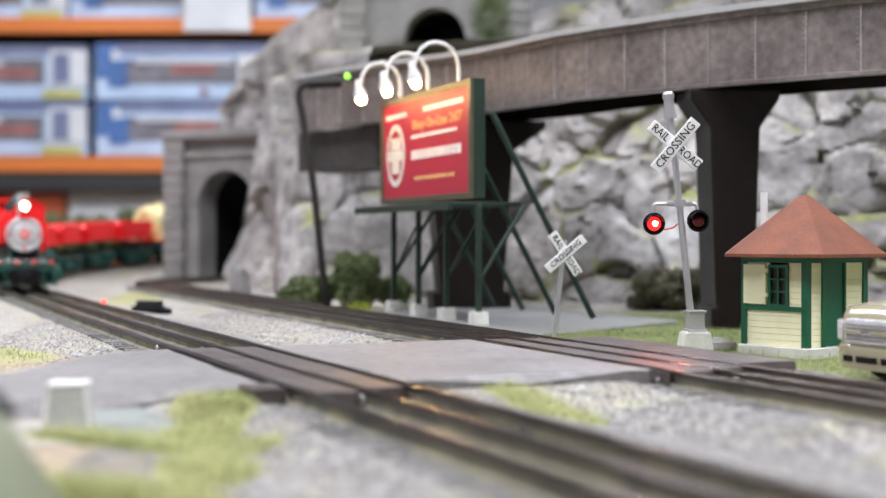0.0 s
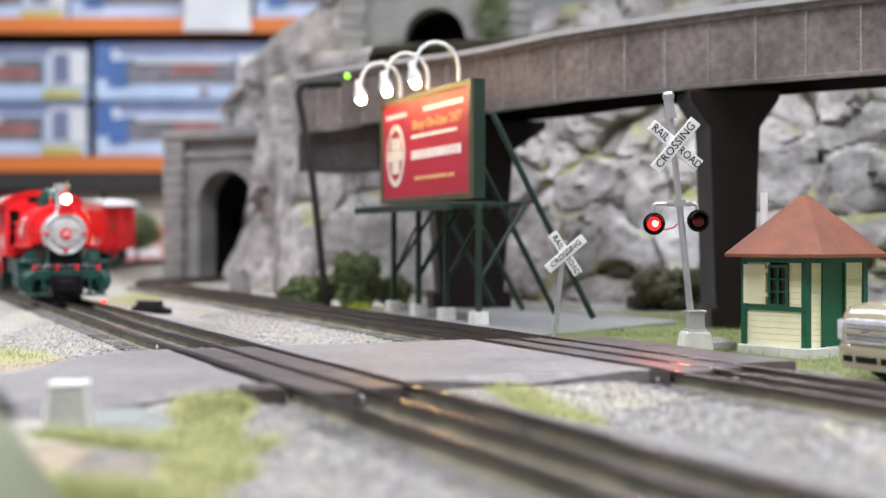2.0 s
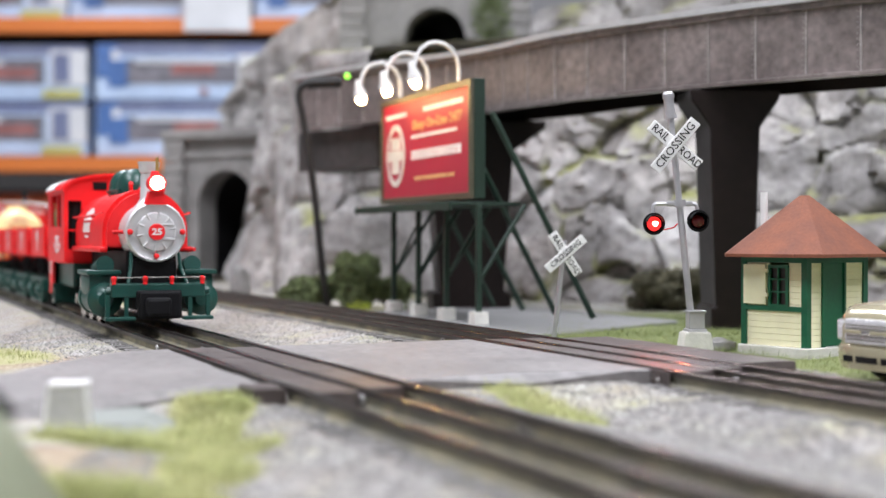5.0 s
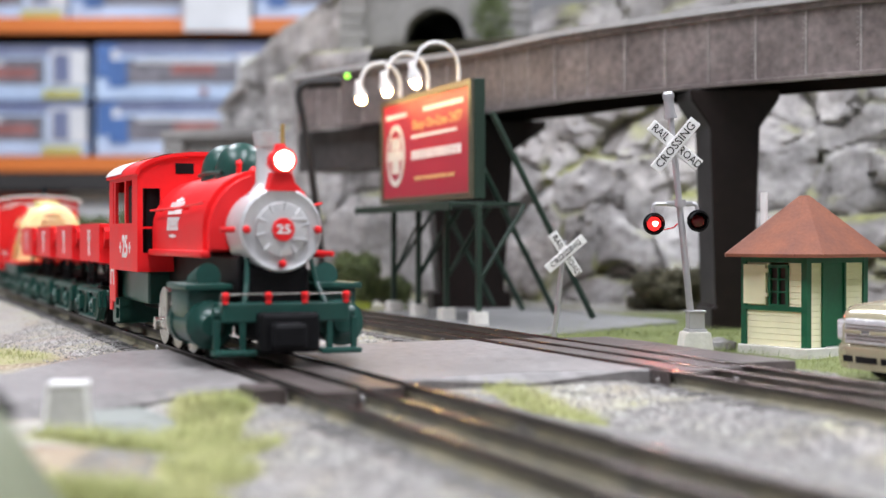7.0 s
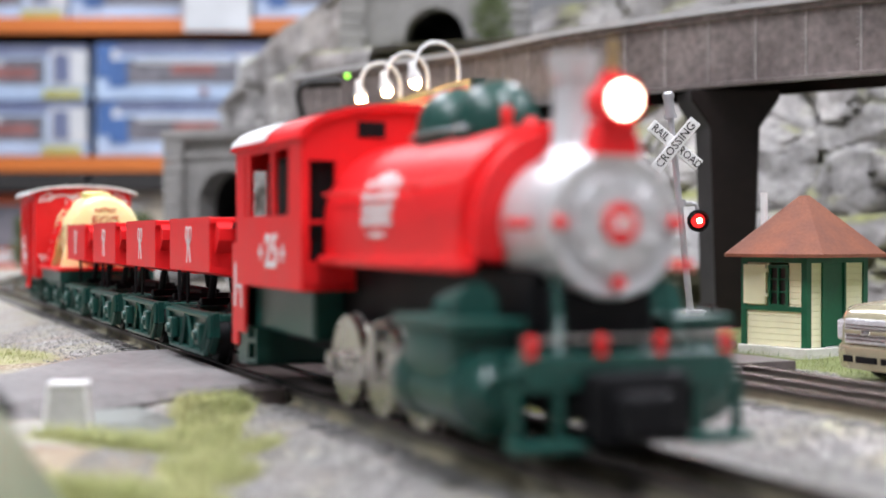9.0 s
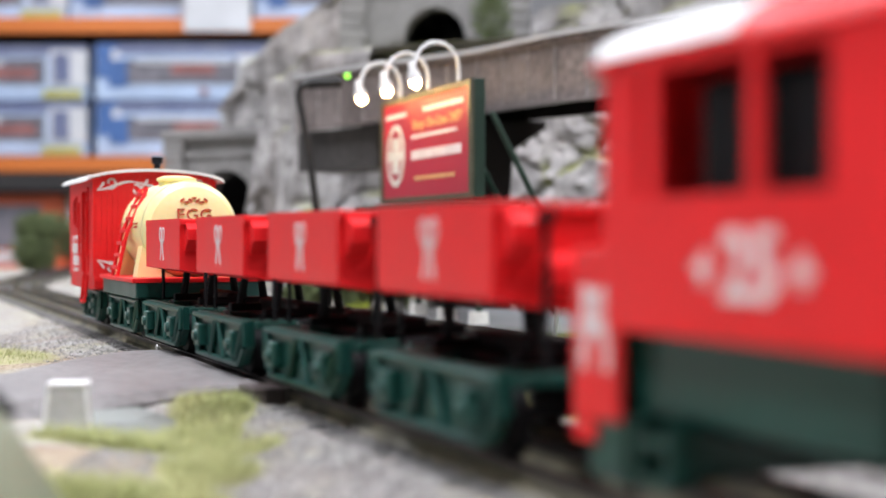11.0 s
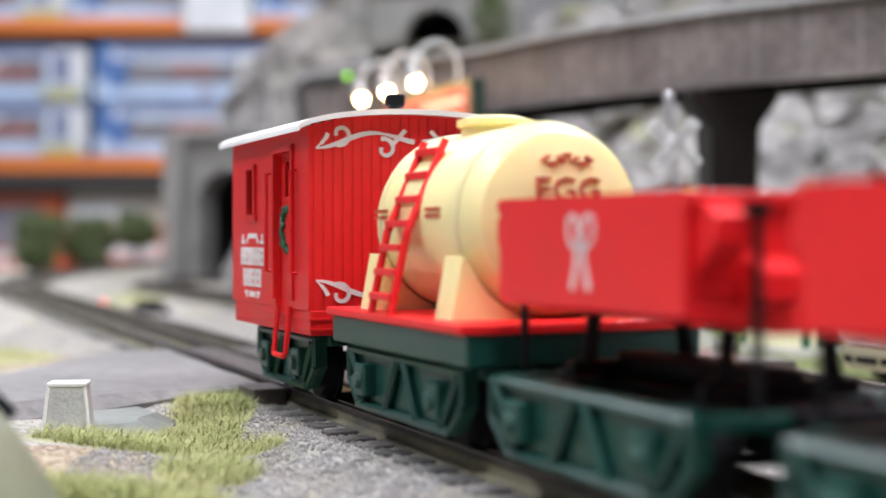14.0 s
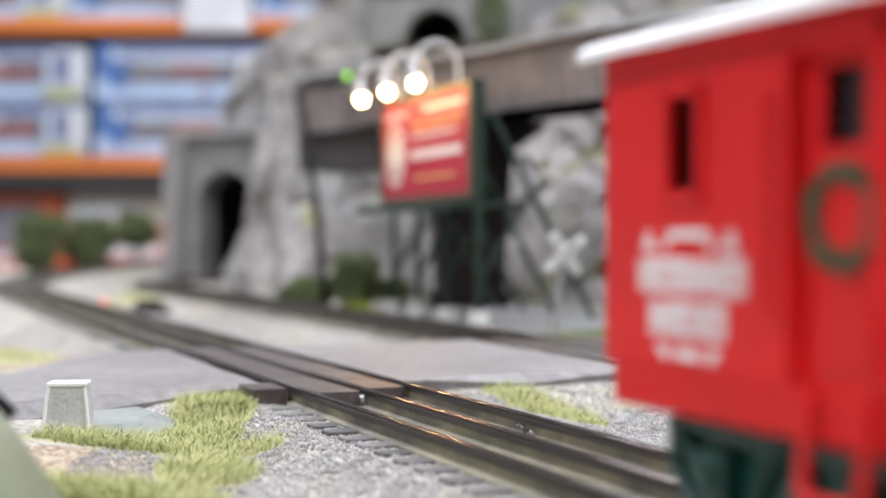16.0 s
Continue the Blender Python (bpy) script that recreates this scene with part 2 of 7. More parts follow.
def dirt_at(x, y):
    return max(blob(x, y, *b) for b in DIRT) + noise.noise(Vector((x * 60, y * 60, 9))) * 0.3 - 0.15


def near_station(x, y):
    """Where a place lies along the near line, and how far to its side."""
    p = Vector((x, y, 0))
    q = p - O
    if q.dot(D) >= S0:
        return q.dot(D), q.dot(N)
    v = p - CENTRE
    turn = (math.atan2(-N.y, -N.x) - math.atan2(v.y, v.x)) % (2 * math.pi)
    return S0 - R1 * turn, R1 - v.length


def rail_offset(x, y):
    """Distance of a place from the two lines' middles."""
    s, lat = near_station(x, y)
    p = Vector((x, y, 0))
    q = p - O
    far = abs(q.dot(N) - 0.131) if q.dot(D) >= S0_FAR else abs((p - CENTRE_FAR).length - (R1_FAR - 0.131))
    return min(abs(lat) if s > -2.3 else 9.0, far)


def ground_z(x, y):
    d = rail_offset(x, y)
    rise = max(0.0, min(1.0, (0.062 - d) / 0.03))
    z = -0.0098 + 0.0038 * rise * rise * (3 - 2 * rise)
    q = Vector((x, y, 0)) - O
    near = max(0.0, min(1.0, 1 - (abs(q.dot(D) + 0.152) - 0.075) / 0.03)) * max(0.0, min(1.0, (d - 0.026) / 0.012))
    z += 0.0052 * near * (q.dot(N) < 0) + 0.0055 * near * (q.dot(N) > 0) * max(0.0, min(1.0, (0.195 - q.dot(N)) / 0.015))
    left = max(0.0, min(1.0, (-q.dot(N) - 0.05) / 0.05)) * max(0.0, min(1.0, (0.07 - q.dot(D)) / 0.05)) * max(0.0, min(1.0, (q.dot(D) + 0.34) / 0.05))
    z = max(z, -0.0098 + 0.0058 * left)
    z = min(z, -0.0046)
    s, lat = near_station(x, y)
    if -2.3 < s < -1.02:
        z += grade(s) * max(0.0, min(1.0, (0.11 - abs(lat)) / 0.06))
    z += 0.0007 * noise.noise(Vector((x * 30, y * 30, 0))) + 0.0004 * noise.noise(Vector((x * 140, y * 140, 3)))
    return z


def make_ground():
    xs = sorted(set([round(v, 4) for v in np.arange(-1.25, -0.42, 0.03)] + [round(v, 4) for v in np.arange(-0.42, 0.36, 0.005)] + [round(v, 4) for v in np.arange(0.36, 1.6, 0.03)]))
    ys = sorted(set([round(v, 4) for v in np.arange(-0.4, 0.2, 0.03)] + [round(v, 4) for v in np.arange(0.2, 0.9, 0.005)] + [round(v, 4) for v in np.arange(0.9, 2.45, 0.02)]))
    bm = bmesh.new()
    lay = bm.verts.layers.float_color.new("cover")
    grid = []
    for y in ys:
        row = []
        for x in xs:
            v = bm.verts.new((x, y, ground_z(x, y)))
            v[lay] = (max(0, min(1, 0.5 + 2.5 * turf_at(x, y))), max(0, min(1, 0.5 + 2 * dirt_at(x, y))), max(0.0, min(1.0, (y - 0.46) / 0.06)) * (x > -0.04), 1)
            row.append(v)
        grid.append(row)
    for a, b in zip(grid, grid[1:]):
        for i in range(len(xs) - 1):
            bm.faces.new((a[i], a[i + 1], b[i + 1], b[i]))
    m = bpy.data.materials.new("scenic_ground")
    m.use_nodes = True
    nt = m.node_tree
    bs = nt.nodes["Principled BSDF"]
    bs.inputs["Roughness"].default_value = 0.9
    co = nt.nodes.new("ShaderNodeTexCoord")
    vor = nt.nodes.new("ShaderNodeTexVoronoi")
    vor.inputs["Scale"].default_value = 900
    nt.links.new(co.outputs["Object"], vor.inputs["Vector"])
    no = nt.nodes.new("ShaderNodeTexNoise")
    no.inputs["Scale"].default_value, no.inputs["Detail"].default_value = 40, 6
    nt.links.new(co.outputs["Object"], no.inputs["Vector"])

    def ramp(a, b, src):
        r = nt.nodes.new("ShaderNodeValToRGB")
        r.color_ramp.elements[0].color, r.color_ramp.elements[1].color = (*a, 1), (*b, 1)
        r.color_ramp.elements[0].position, r.color_ramp.elements[1].position = 0.2, 0.8
        nt.links.new(src, r.inputs["Fac"])
        return r.outputs["Color"]

    sep = nt.nodes.new("ShaderNodeSeparateColor")
    nt.links.new(vor.outputs["Color"], sep.inputs["Color"])
    gravel = ramp((0.21, 0.205, 0.20), (0.47, 0.46, 0.45), sep.outputs["Red"])
    dirt = ramp((0.17, 0.11, 0.07), (0.46, 0.38, 0.29), sep.outputs["Green"])
    turf = ramp((0.27, 0.26, 0.13), (0.42, 0.40, 0.22), no.outputs["Fac"])
    at = nt.nodes.new("ShaderNodeAttribute")
    at.attribute_name = "cover"
    sp = nt.nodes.new("ShaderNodeSeparateColor")
    nt.links.new(at.outputs["Color"], sp.inputs["Color"])
    deep = ramp((0.10, 0.13, 0.05), (0.24, 0.26, 0.11), no.outputs["Fac"])
    tm = nt.nodes.new("ShaderNodeMix")
    tm.data_type = "RGBA"
    nt.links.new(sp.outputs["Blue"], tm.inputs["Factor"])
    nt.links.new(turf, tm.inputs["A"])
    nt.links.new(deep, tm.inputs["B"])
    turf = tm.outputs["Result"]
    prev = gravel
    for src, fac in ((dirt, "Green"), (turf, "Red")):
        mx = nt.nodes.new("ShaderNodeMix")
        mx.data_type = "RGBA"
        nt.links.new(sp.outputs[fac], mx.inputs["Factor"])
        nt.links.new(prev, mx.inputs["A"])
        nt.links.new(src, mx.inputs["B"])
        prev = mx.outputs["Result"]
    nt.links.new(prev, bs.inputs["Base Color"])
    bp = nt.nodes.new("ShaderNodeBump")
    bp.inputs["Strength"].default_value, bp.inputs["Distance"].default_value = 0.8, 0.0008
    nt.links.new(vor.outputs["Distance"], bp.inputs["Height"])
    nt.links.new(bp.outputs["Normal"], bs.inputs["Normal"])
    g = part("ground", bm, m, smooth=True)
    tagged(g, "gravel and static-grass scenery of a model railway layout", "ground", kind="structure")


make_ground()


# ---- the road over the lines ----
def slab(name, outline, z0, z1, material, label, cat, kind="structure", cham=0.003, soft=0.0):
    """A plate with a bevelled rim, from a plan outline."""
    bm = bmesh.new()
    c = Vector((sum(p[0] for p in outline) / len(outline), sum(p[1] for p in outline) / len(outline), 0))
    low = [bm.verts.new((p[0], p[1], z0)) for p in outline]
    verge = [soft * max(0.0, min(1.0, (rail_offset(*p) - 0.03) / 0.06)) for p in outline]
    mid = [bm.verts.new((p[0], p[1], z1 - cham * 0.4 - v * 0.5)) for p, v in zip(outline, verge)]
    top = []
    for p, v in zip(outline, verge):
        q = Vector((p[0], p[1], 0))
        q = q + (c - q).normalized() * (cham + v)
        top.append(bm.verts.new((q.x, q.y, z1)))
    n = len(outline)
    for a, b in ((low, mid), (mid, top)):
        for i in range(n):
            j = (i + 1) % n
            bm.faces.new((a[i], a[j], b[j], b[i]))
    bm.faces.new(top)
    bmesh.ops.recalc_face_normals(bm, faces=bm.faces[:])
    ob = part(name, bm, material)
    return tagged(ob, label, cat, kind=kind)


def wavy(pts, n=10, amp=0.0012, seed=0):
    out = []
    for i, p in enumerate(pts):
        q = pts[(i + 1) % len(pts)]
        for k in range(n):
            f = k / n
            x, y = p[0] + (q[0] - p[0]) * f, p[1] + (q[1] - p[1]) * f
            out.append((x + amp * noise.noise(Vector((x * 90 + seed, y * 90, 1))), y + amp * noise.noise(Vector((x * 90, y * 90 + seed, 7)))))
    return out


ROAD_NEAR = [plan(-0.231, -0.0198), plan(-0.228, -0.038), plan(-0.196, -0.066), plan(-0.158, -0.092), plan(-0.11, -0.16), plan(-0.02, -0.19), plan(-0.040, -0.13), plan(-0.057, -0.099), plan(-0.065, -0.0755), plan(-0.0705, -0.062), plan(-0.082, -0.040), plan(-0.086, -0.0305), plan(-0.086, -0.0198)]
slab("road", wavy(ROAD_NEAR), -0.014, -0.0008, ASPHALT, "grey painted plaster road up to the track", "road", soft=0.006)
slab("road", wavy([plan(-0.228, 0.0198), plan(-0.076, 0.0198), plan(-0.078, 0.111), plan(-0.229, 0.111)], seed=3), -0.014, -0.0006, ASPHALT, "grey plaster road between the two tracks", "road", cham=0.001, soft=0.009)
# boards: offset from the line's middle, side from and to, first and last station
BOARDS = [(0.0, -0.0148, -0.0022, -0.228, -0.052), (0.0, 0.0022, 0.0148, -0.228, -0.060), (0.0, -0.0295, -0.0196, -0.0855, -0.0675),
          (0.131, -0.0148, -0.0022, -0.228, -0.066), (0.131, 0.0022, 0.0148, -0.228, -0.074), (0.131, -0.0199, -0.0194, -0.228, -0.066), (0.131, 0.0196, 0.046, -0.224, -0.086)]
for base, lat0, lat1, sa, sb in BOARDS:
    bm = bmesh.new()
    nb = max(1, round((sb - sa) / 0.027))
    half = (sb - sa) / nb / 2
    for k in range(nb):
        m = Matrix.Translation((*plan(sa + half * (2 * k + 1), base + (lat0 + lat1) / 2), -0.004)) @ Matrix.Rotation(YAW, 4, "Z")
        box(bm, -half + 0.0002, half - 0.0002, (lat0 - lat1) / 2, (lat1 - lat0) / 2, -0.008, 0.0031 + 0.0003 * random.random(), 0.0002, m)
    tagged(part("crossing_panel", bm, PANEL), "dark weathered boards of the level crossing", "crossing panel", kind="structure")


# ---- the tracks ----
def head_profile():
    """A worn rail head: a shallow crown with rounded shoulders, from one side over to the other."""
    half = [(0.0010 * k / 5, -(0.0010 * k / 5) ** 2 / 0.0075) for k in range(6)]
    half += [(0.0009 + 0.0005 * math.cos(a), -0.00063 + 0.0005 * math.sin(a)) for a in [radians(68 - 98 * k / 7) for k in range(8)]]
    half += [(0.0013, -0.0018), (0.0008, -0.0024)]
    return half[::-1] + [(-x, z) for x, z in half[1:]]


RAIL_PROFILE = [(-0.0026, -0.0058), (0.0026, -0.0058), (0.0024, -0.0052), (0.0006, -0.0045), (0.0006, -0.0030)] + head_profile() + [(-0.0006, -0.0030), (-0.0006, -0.0045), (-0.0024, -0.0052)]


def rail_mesh(stations, lat, base):
    bm = bmesh.new()
    rings = []
    for s in stations:
        p, yaw = line(s, base + lat)
        nn = Vector((-math.sin(yaw), math.cos(yaw), 0))
        rings.append([bm.verts.new(p + nn * u + Vector((0, 0, z + grade(s, base)))) for u, z in RAIL_PROFILE])
    k = len(RAIL_PROFILE)
    for a, b in zip(rings, rings[1:]):
        for i in range(k):
            j = (i + 1) % k
            bm.faces.new((a[i], b[i], b[j], a[j]))
    bmesh.ops.recalc_face_normals(bm, faces=bm.faces[:])
    return bm


def make_track(base, s_end, s_front, label):
    root = empty("railway_track", Matrix(), label, "railway track")
    tagged(root, kind="structure")
    bend = S0 if base < 0.08 else S0_FAR
    st = [s_front - i * (s_front - bend) / 8 for i in range(9)] + [bend - i * (bend - s_end) / 48 for i in range(1, 49)]
    for lat in (-0.01715, 0.0, 0.01715):
        ob = part("rail", rail_mesh(st, lat, base), RAIL, root, smooth=True)
        ob.data.materials.append(WEB)
        ob.data.materials.append(RAIL_T)
        for p in ob.data.polygons:
            c = p.center.z
            c -= 0.5 * (grade(near_station(p.center.x, p.center.y)[0], base) * 2)
            p.material_index = 2 if c > -0.0008 else (1 if c < -0.0024 else 0)
    tie = bmesh.new()
    box(tie, -0.0032, 0.0032, -0.0275, 0.0275, -0.0105, -0.0052, 0.0004)
    me = bpy.data.meshes.new("tie")
    tie.to_mesh(me)
    tie.free()
    me.materials.append(TIE)
    s, n = min(0.3, s_front), 0
    while s > s_end and n < 180:
        if not -0.225 < s < -0.086:
            p, yaw = line(s, base)
            ob = new("tie", me)
            ob.parent = root
            ob.matrix_basis = Matrix.Translation((p.x, p.y, grade(s, base))) @ Matrix.Rotation(yaw + random.uniform(-0.03, 0.03), 4, "Z")
        s -= 0.0128
        n += 1
    joint = bmesh.new()
    for sj, lat in ((-0.075, -0.0172), (-0.053, 0.0), (0.02, 0.0172), (-0.262, -0.0172), (-0.25, 0.0)):
        p, yaw = line(sj, base + lat)
        m = Matrix.Translation((p.x, p.y, 0)) @ Matrix.Rotation(yaw, 4, "Z")
        for e in range(7):
            made = bmesh.ops.create_icosphere(joint, subdivisions=2, radius=random.uniform(0.0006, 0.0012), matrix=m @ Matrix.Translation((random.uniform(-0.004, 0.004), -0.0016 + random.uniform(-0.0008, 0.0008), random.uniform(-0.0052, -0.0026))))
            for v in made["verts"]:
                v.co += Vector((noise.noise(v.co * 1500), noise.noise(v.co * 1500 + Vector((7, 0, 0))), noise.noise(v.co * 1500 + Vector((0, 7, 0))))) * 0.0005
    part("rail_joint", joint, SOLDER, root, "soldered shiny rail joint")
    return root


make_track(0.0, S0 - R1 * 1.9, 0.9, "blackened three-rail track with wooden ties in ballast")
make_track(0.131, S0_FAR - R1_FAR * 1.45, 0.9, "second three-rail track leading into the tunnel")


# ---- train ----
def scroll(bm, m, flip=1, up=1):
    """A printed flourish: a pointed leaf, a waving stem that swells, and two curls."""
    stem = [(-0.0105 + 0.023 * i / 20, -0.0014 * math.cos(i / 20 * 5.6) + 0.0016 * i / 20, 0.00022 + 0.00036 * abs(math.sin(math.pi * (i / 20) * 1.5)) ** 0.8) for i in range(21)]
    curls = []
    for cx, cy, sg, r0 in ((-0.0050, 0.0018, 1, 0.0025), (0.0056, -0.0012, -1, 0.0024)):
        curls.append([(cx + r0 * (1 - 0.6 * i / 16) * math.cos(-1.9 + 5.2 * i / 16), cy + sg * r0 * (1 - 0.6 * i / 16) * math.sin(-1.9 + 5.2 * i / 16), 0.0005 - 0.0001 * i / 16) for i in range(17)])
    leaf = [(-0.0105, -0.0012, 0.0002), (-0.0094, -0.0002, 0.0004), (-0.0084, 0.0010, 0.0005), (-0.0080, 0.0018, 0.0003)]
    tip = [(0.0078, 0.0002, 0.0005), (0.0090, 0.0016, 0.0005), (0.0104, 0.0030, 0.0003)]
    for pts in [stem, leaf, tip] + curls:
        for p, q in zip(pts, pts[1:]):
            d = Vector(((q[0] - p[0]) * flip, (q[1] - p[1]) * up, 0))
            box(bm, -0.0002, d.length + 0.0002, -p[2], p[2], 0, 0.0002, m=m @ Matrix.Translation((p[0] * flip, p[1] * up, 0)) @ Matrix.Rotation(math.atan2(d.y, d.x), 4, "Z"))


SIDE = Matrix.Rotation(radians(90), 4, "X")          # text plane on the side that faces -y
FRONT = Matrix.Rotation(radians(90), 4, "Z") @ SIDE  # text plane that faces +x


def truck_frame(root, x0, x1, group=""):
    """Green moulded side frames, axle boxes, wheels and couplers of a small four-wheel car."""
    xm = (x0 + x1) / 2
    e = (x1 - x0) / 2 - 0.009
    for sd in (-1, 1):
        bm = bmesh.new()
        y = 0.0225 * sd
        prism(bm, [(xm - e, 0.0178), (xm + e, 0.0178), (xm + e, 0.0095), (xm + e - 0.007, 0.0030), (xm - e + 0.007, 0.0030), (xm - e, 0.0095)], *sorted((y + 0.0012 * sd, y - 0.0012 * sd)), "Y")
        o = y + 0.0022 * sd
        bars_ = [((-e + 0.0062, 0.0036), (e - 0.0062, 0.0036), 0.0011), ((-e, 0.0166), (e, 0.0166), 0.0010)]
        for sg in (-1, 1):
            bars_ += [((sg * e, 0.0172), (sg * e, 0.0095), 0.0010), ((sg * e, 0.0095), (sg * (e - 0.007), 0.0034), 0.0010), ((sg * 0.0020, 0.0162), (sg * 0.0095, 0.0042), 0.0012), ((sg * (e - 0.002), 0.0160), (sg * (e - 0.0105), 0.0042), 0.0012)]
        for pa, pb, r in bars_:
            rod(bm, (xm + pa[0], o, pa[1]), (xm + pb[0], o, pb[1]), r, seg=6)
        part("side_frame", bm, GREEN, root)
        for cx in (x0 + 0.021, x1 - 0.021):
            jb = nbox(cx - 0.0034, cx + 0.0034, *sorted((y, y + 0.0044 * sd)), 0.0062, 0.0138, 0.0006)
            rod(jb, (cx, y + 0.0042 * sd, 0.0098), (cx, y + 0.0056 * sd, 0.0098), 0.0023, 0.0017, 10)
            part("journal_box", jb, GREEN, root)
    part("underframe", nbox(x0 + 0.003, x1 - 0.003, -0.0085, 0.0085, 0.0135, 0.0178, 0.0006), BLACK, root)
    for cx in (x0 + 0.008, x0 + 0.021, x1 - 0.021, x1 - 0.008):
        part("cross_member", nbox(cx - 0.0016, cx + 0.0016, -0.0215, 0.0215, 0.0150, 0.0176, 0.0005), GREEN, root)
    for cx in (x0 + 0.021, x1 - 0.021):
        bm = bmesh.new()
        for sd in (-1, 1):
            lathe(bm, [(0.0085, 0.0), (0.0096, 0.0004 * sd), (0.0096, 0.0014 * sd), (0.0086, 0.0016 * sd), (0.0082, 0.005 * sd), (0.002, 0.0052 * sd)], (cx, 0.0152 * sd, 0.0086), "Y", 20)
        rod(bm, (cx, -0.019, 0.0086), (cx, 0.019, 0.0086), 0.0015, seg=8)
        part("wheelset", bm, BLACK, root, smooth=True)
    for e, sg in ((x0, -1), (x1, 1)):
        bm = nbox(*sorted((e - 0.006 * sg, e + 0.0045 * sg)), -0.0030, 0.0030, 0.0090, 0.0128, 0.0005)
        box(bm, *sorted((e + 0.0005 * sg, e + 0.0062 * sg)), -0.0062, 0.0008, 0.0055, 0.0148, 0.0012)
        rod(bm, (e - 0.002 * sg, -0.0045, 0.0120), (e + 0.003 * sg, -0.0110, 0.0165), 0.0012, seg=8)
        part("coupler", bm, GREEN, root)


def locomotive():
    root = empty("steam_locomotive", on_track(0), "red toy saddle-tank steam locomotive with silver smokebox and green running gear", "locomotive")
    zc = 0.0466
    R = 0.0148
    # smokebox and its front
    bm = lathe(bmesh.new(), [(R * 0.97, -0.026), (R * 0.97, -0.004), (R, -0.0038), (R, -0.0014), (R * 0.94, -0.0006), (R * 0.9, -0.0010), (R * 0.66, -0.0010), (R * 0.62, 0.0002), (R * 0.35, 0.0009), (0.0001, 0.0010)], (0, 0, zc), "X", 48)
    for k in range(30):
        a = 2 * math.pi * k / 30
        e = Vector((0, math.cos(a), math.sin(a))) * R * 0.945
        rod(bm, Vector((-0.0012, 0, zc)) + e, Vector((-0.0002, 0, zc)) + e, 0.0005, 0.0003, 6)
    for k in range(10):
        a = 2 * math.pi * k / 10 + 0.2
        e = Vector((0, math.cos(a), math.sin(a)))
        rod(bm, Vector((0.0002, 0, zc)) + e * R * 0.45, Vector((0.0002, 0, zc)) + e * R * 0.66, 0.0007, 0.0006, 6)
    for dz in (0.0035, -0.0035):
        box(bm, 0.0, 0.0012, 0.003, 0.0088, zc + dz - 0.0006, zc + dz + 0.0006, 0.0003)
    part("smokebox", bm, SILVER, root, "silver smokebox with riveted round door", smooth=True)
    bm = rod(bmesh.new(), (0.0008, 0, zc), (0.0018, 0, zc), 0.0041, 0.0039, 28)
    part("number_plate", bm, RED, root)
    text_part("plate_number", "25", 0.0044, Matrix.Translation((0.0019, 0, zc)) @ FRONT, PRINT_W, root, sx=1.2, bold=0.00012)
    for dy, dz in ((-0.0128, 0), (0.0128, 0), (0, -0.0118)):
        bm = lathe(bmesh.new(), [(0.0012, 0), (0.0015, 0.0006), (0.0012, 0.0018), (0.0006, 0.0022)], (-0.0006, dy, zc + dz), "X", 12)
        part("marker_knob", bm, RED, root, smooth=True)
    bm = rod(bmesh.new(), (-0.01, -R * 0.98, zc), (-0.01, -R * 0.98 - 0.005, zc), 0.0010, seg=8)
    part("hand_rail_knob", bm, RED, root)
    part("hand_rail_knob", rod(bmesh.new(), (-0.012, R * 0.8, zc - 0.0085), (-0.004, R * 0.8 + 0.008, zc - 0.0085), 0.0010, seg=8), RED, root)
    # chimney
    bm = lathe(bmesh.new(), [(0.0075, 0.0595), (0.0062, 0.0605), (0.0044, 0.0635), (0.0041, 0.076), (0.0047, 0.0765), (0.0054, 0.081), (0.0054, 0.0818), (0.0036, 0.0818), (0.0034, 0.07)], (-0.0185, 0, 0), "Z", 28)
    part("chimney", bm, SILVER, root, smooth=True)
    # head lamp
    bm = prism(bmesh.new(), [(-0.0052, 0.060), (0.0052, 0.060), (0.0034, 0.0665), (-0.0034, 0.0665)], -0.0055, 0.0005, "X")
    lathe(bm, [(0.0034, -0.0065), (0.0040, -0.006), (0.0040, 0.0012), (0.0044, 0.0016), (0.0044, 0.0024), (0.0035, 0.0024)], (0, 0, 0.0705), "X", 28)
    rod(bm, (-0.003, 0, 0.074), (-0.003, 0, 0.0765), 0.0026, 0.0018, 12)
    hl = part("head_lamp", bm, RED, root, smooth=True)
    bm = lathe(bmesh.new(), [(0.0035, 0.0022), (0.0032, 0.0032), (0.0018, 0.0038), (0.0002, 0.0040)], (0, 0, 0.0705), "X", 24)
    part("lamp_lens", bm, HEAD, hl, "glowing warm white lens", smooth=True)
    part("whistle", rod(bmesh.new(), (-0.004, 0.0012, 0.0755), (-0.004, 0.0012, 0.0835), 0.0009, 0.0007, 8), BRASS, hl, "thin brass whistle")
    # saddle tank: arched cover with flat flanks
    def arch(w, z0, z1, n=14):
        pts = [(-w, z0)]
        for k in range(n + 1):
            a = math.pi * (1 - k / n)
            pts.append((w * math.cos(a), z1 - 0.021 + 0.021 * math.sin(a)))
        pts.append((w, z0))
        return pts
    bm = prism(bmesh.new(), arch(0.0215, 0.0385, 0.0685), -0.119, -0.0285, "X")
    prism(bm, arch(0.0200, 0.0395, 0.0668), -0.0286, -0.0235, "X")
    for sd in (-1, 1):
        box(bm, -0.119, -0.0235, *sorted((0.0195 * sd, 0.0235 * sd)), 0.0365, 0.0392, 0.0008)
        for x in (-0.052, -0.078, -0.1):
            rod(bm, (x, 0.0212 * sd, 0.055), (x, 0.0236 * sd, 0.055), 0.0008, seg=6)
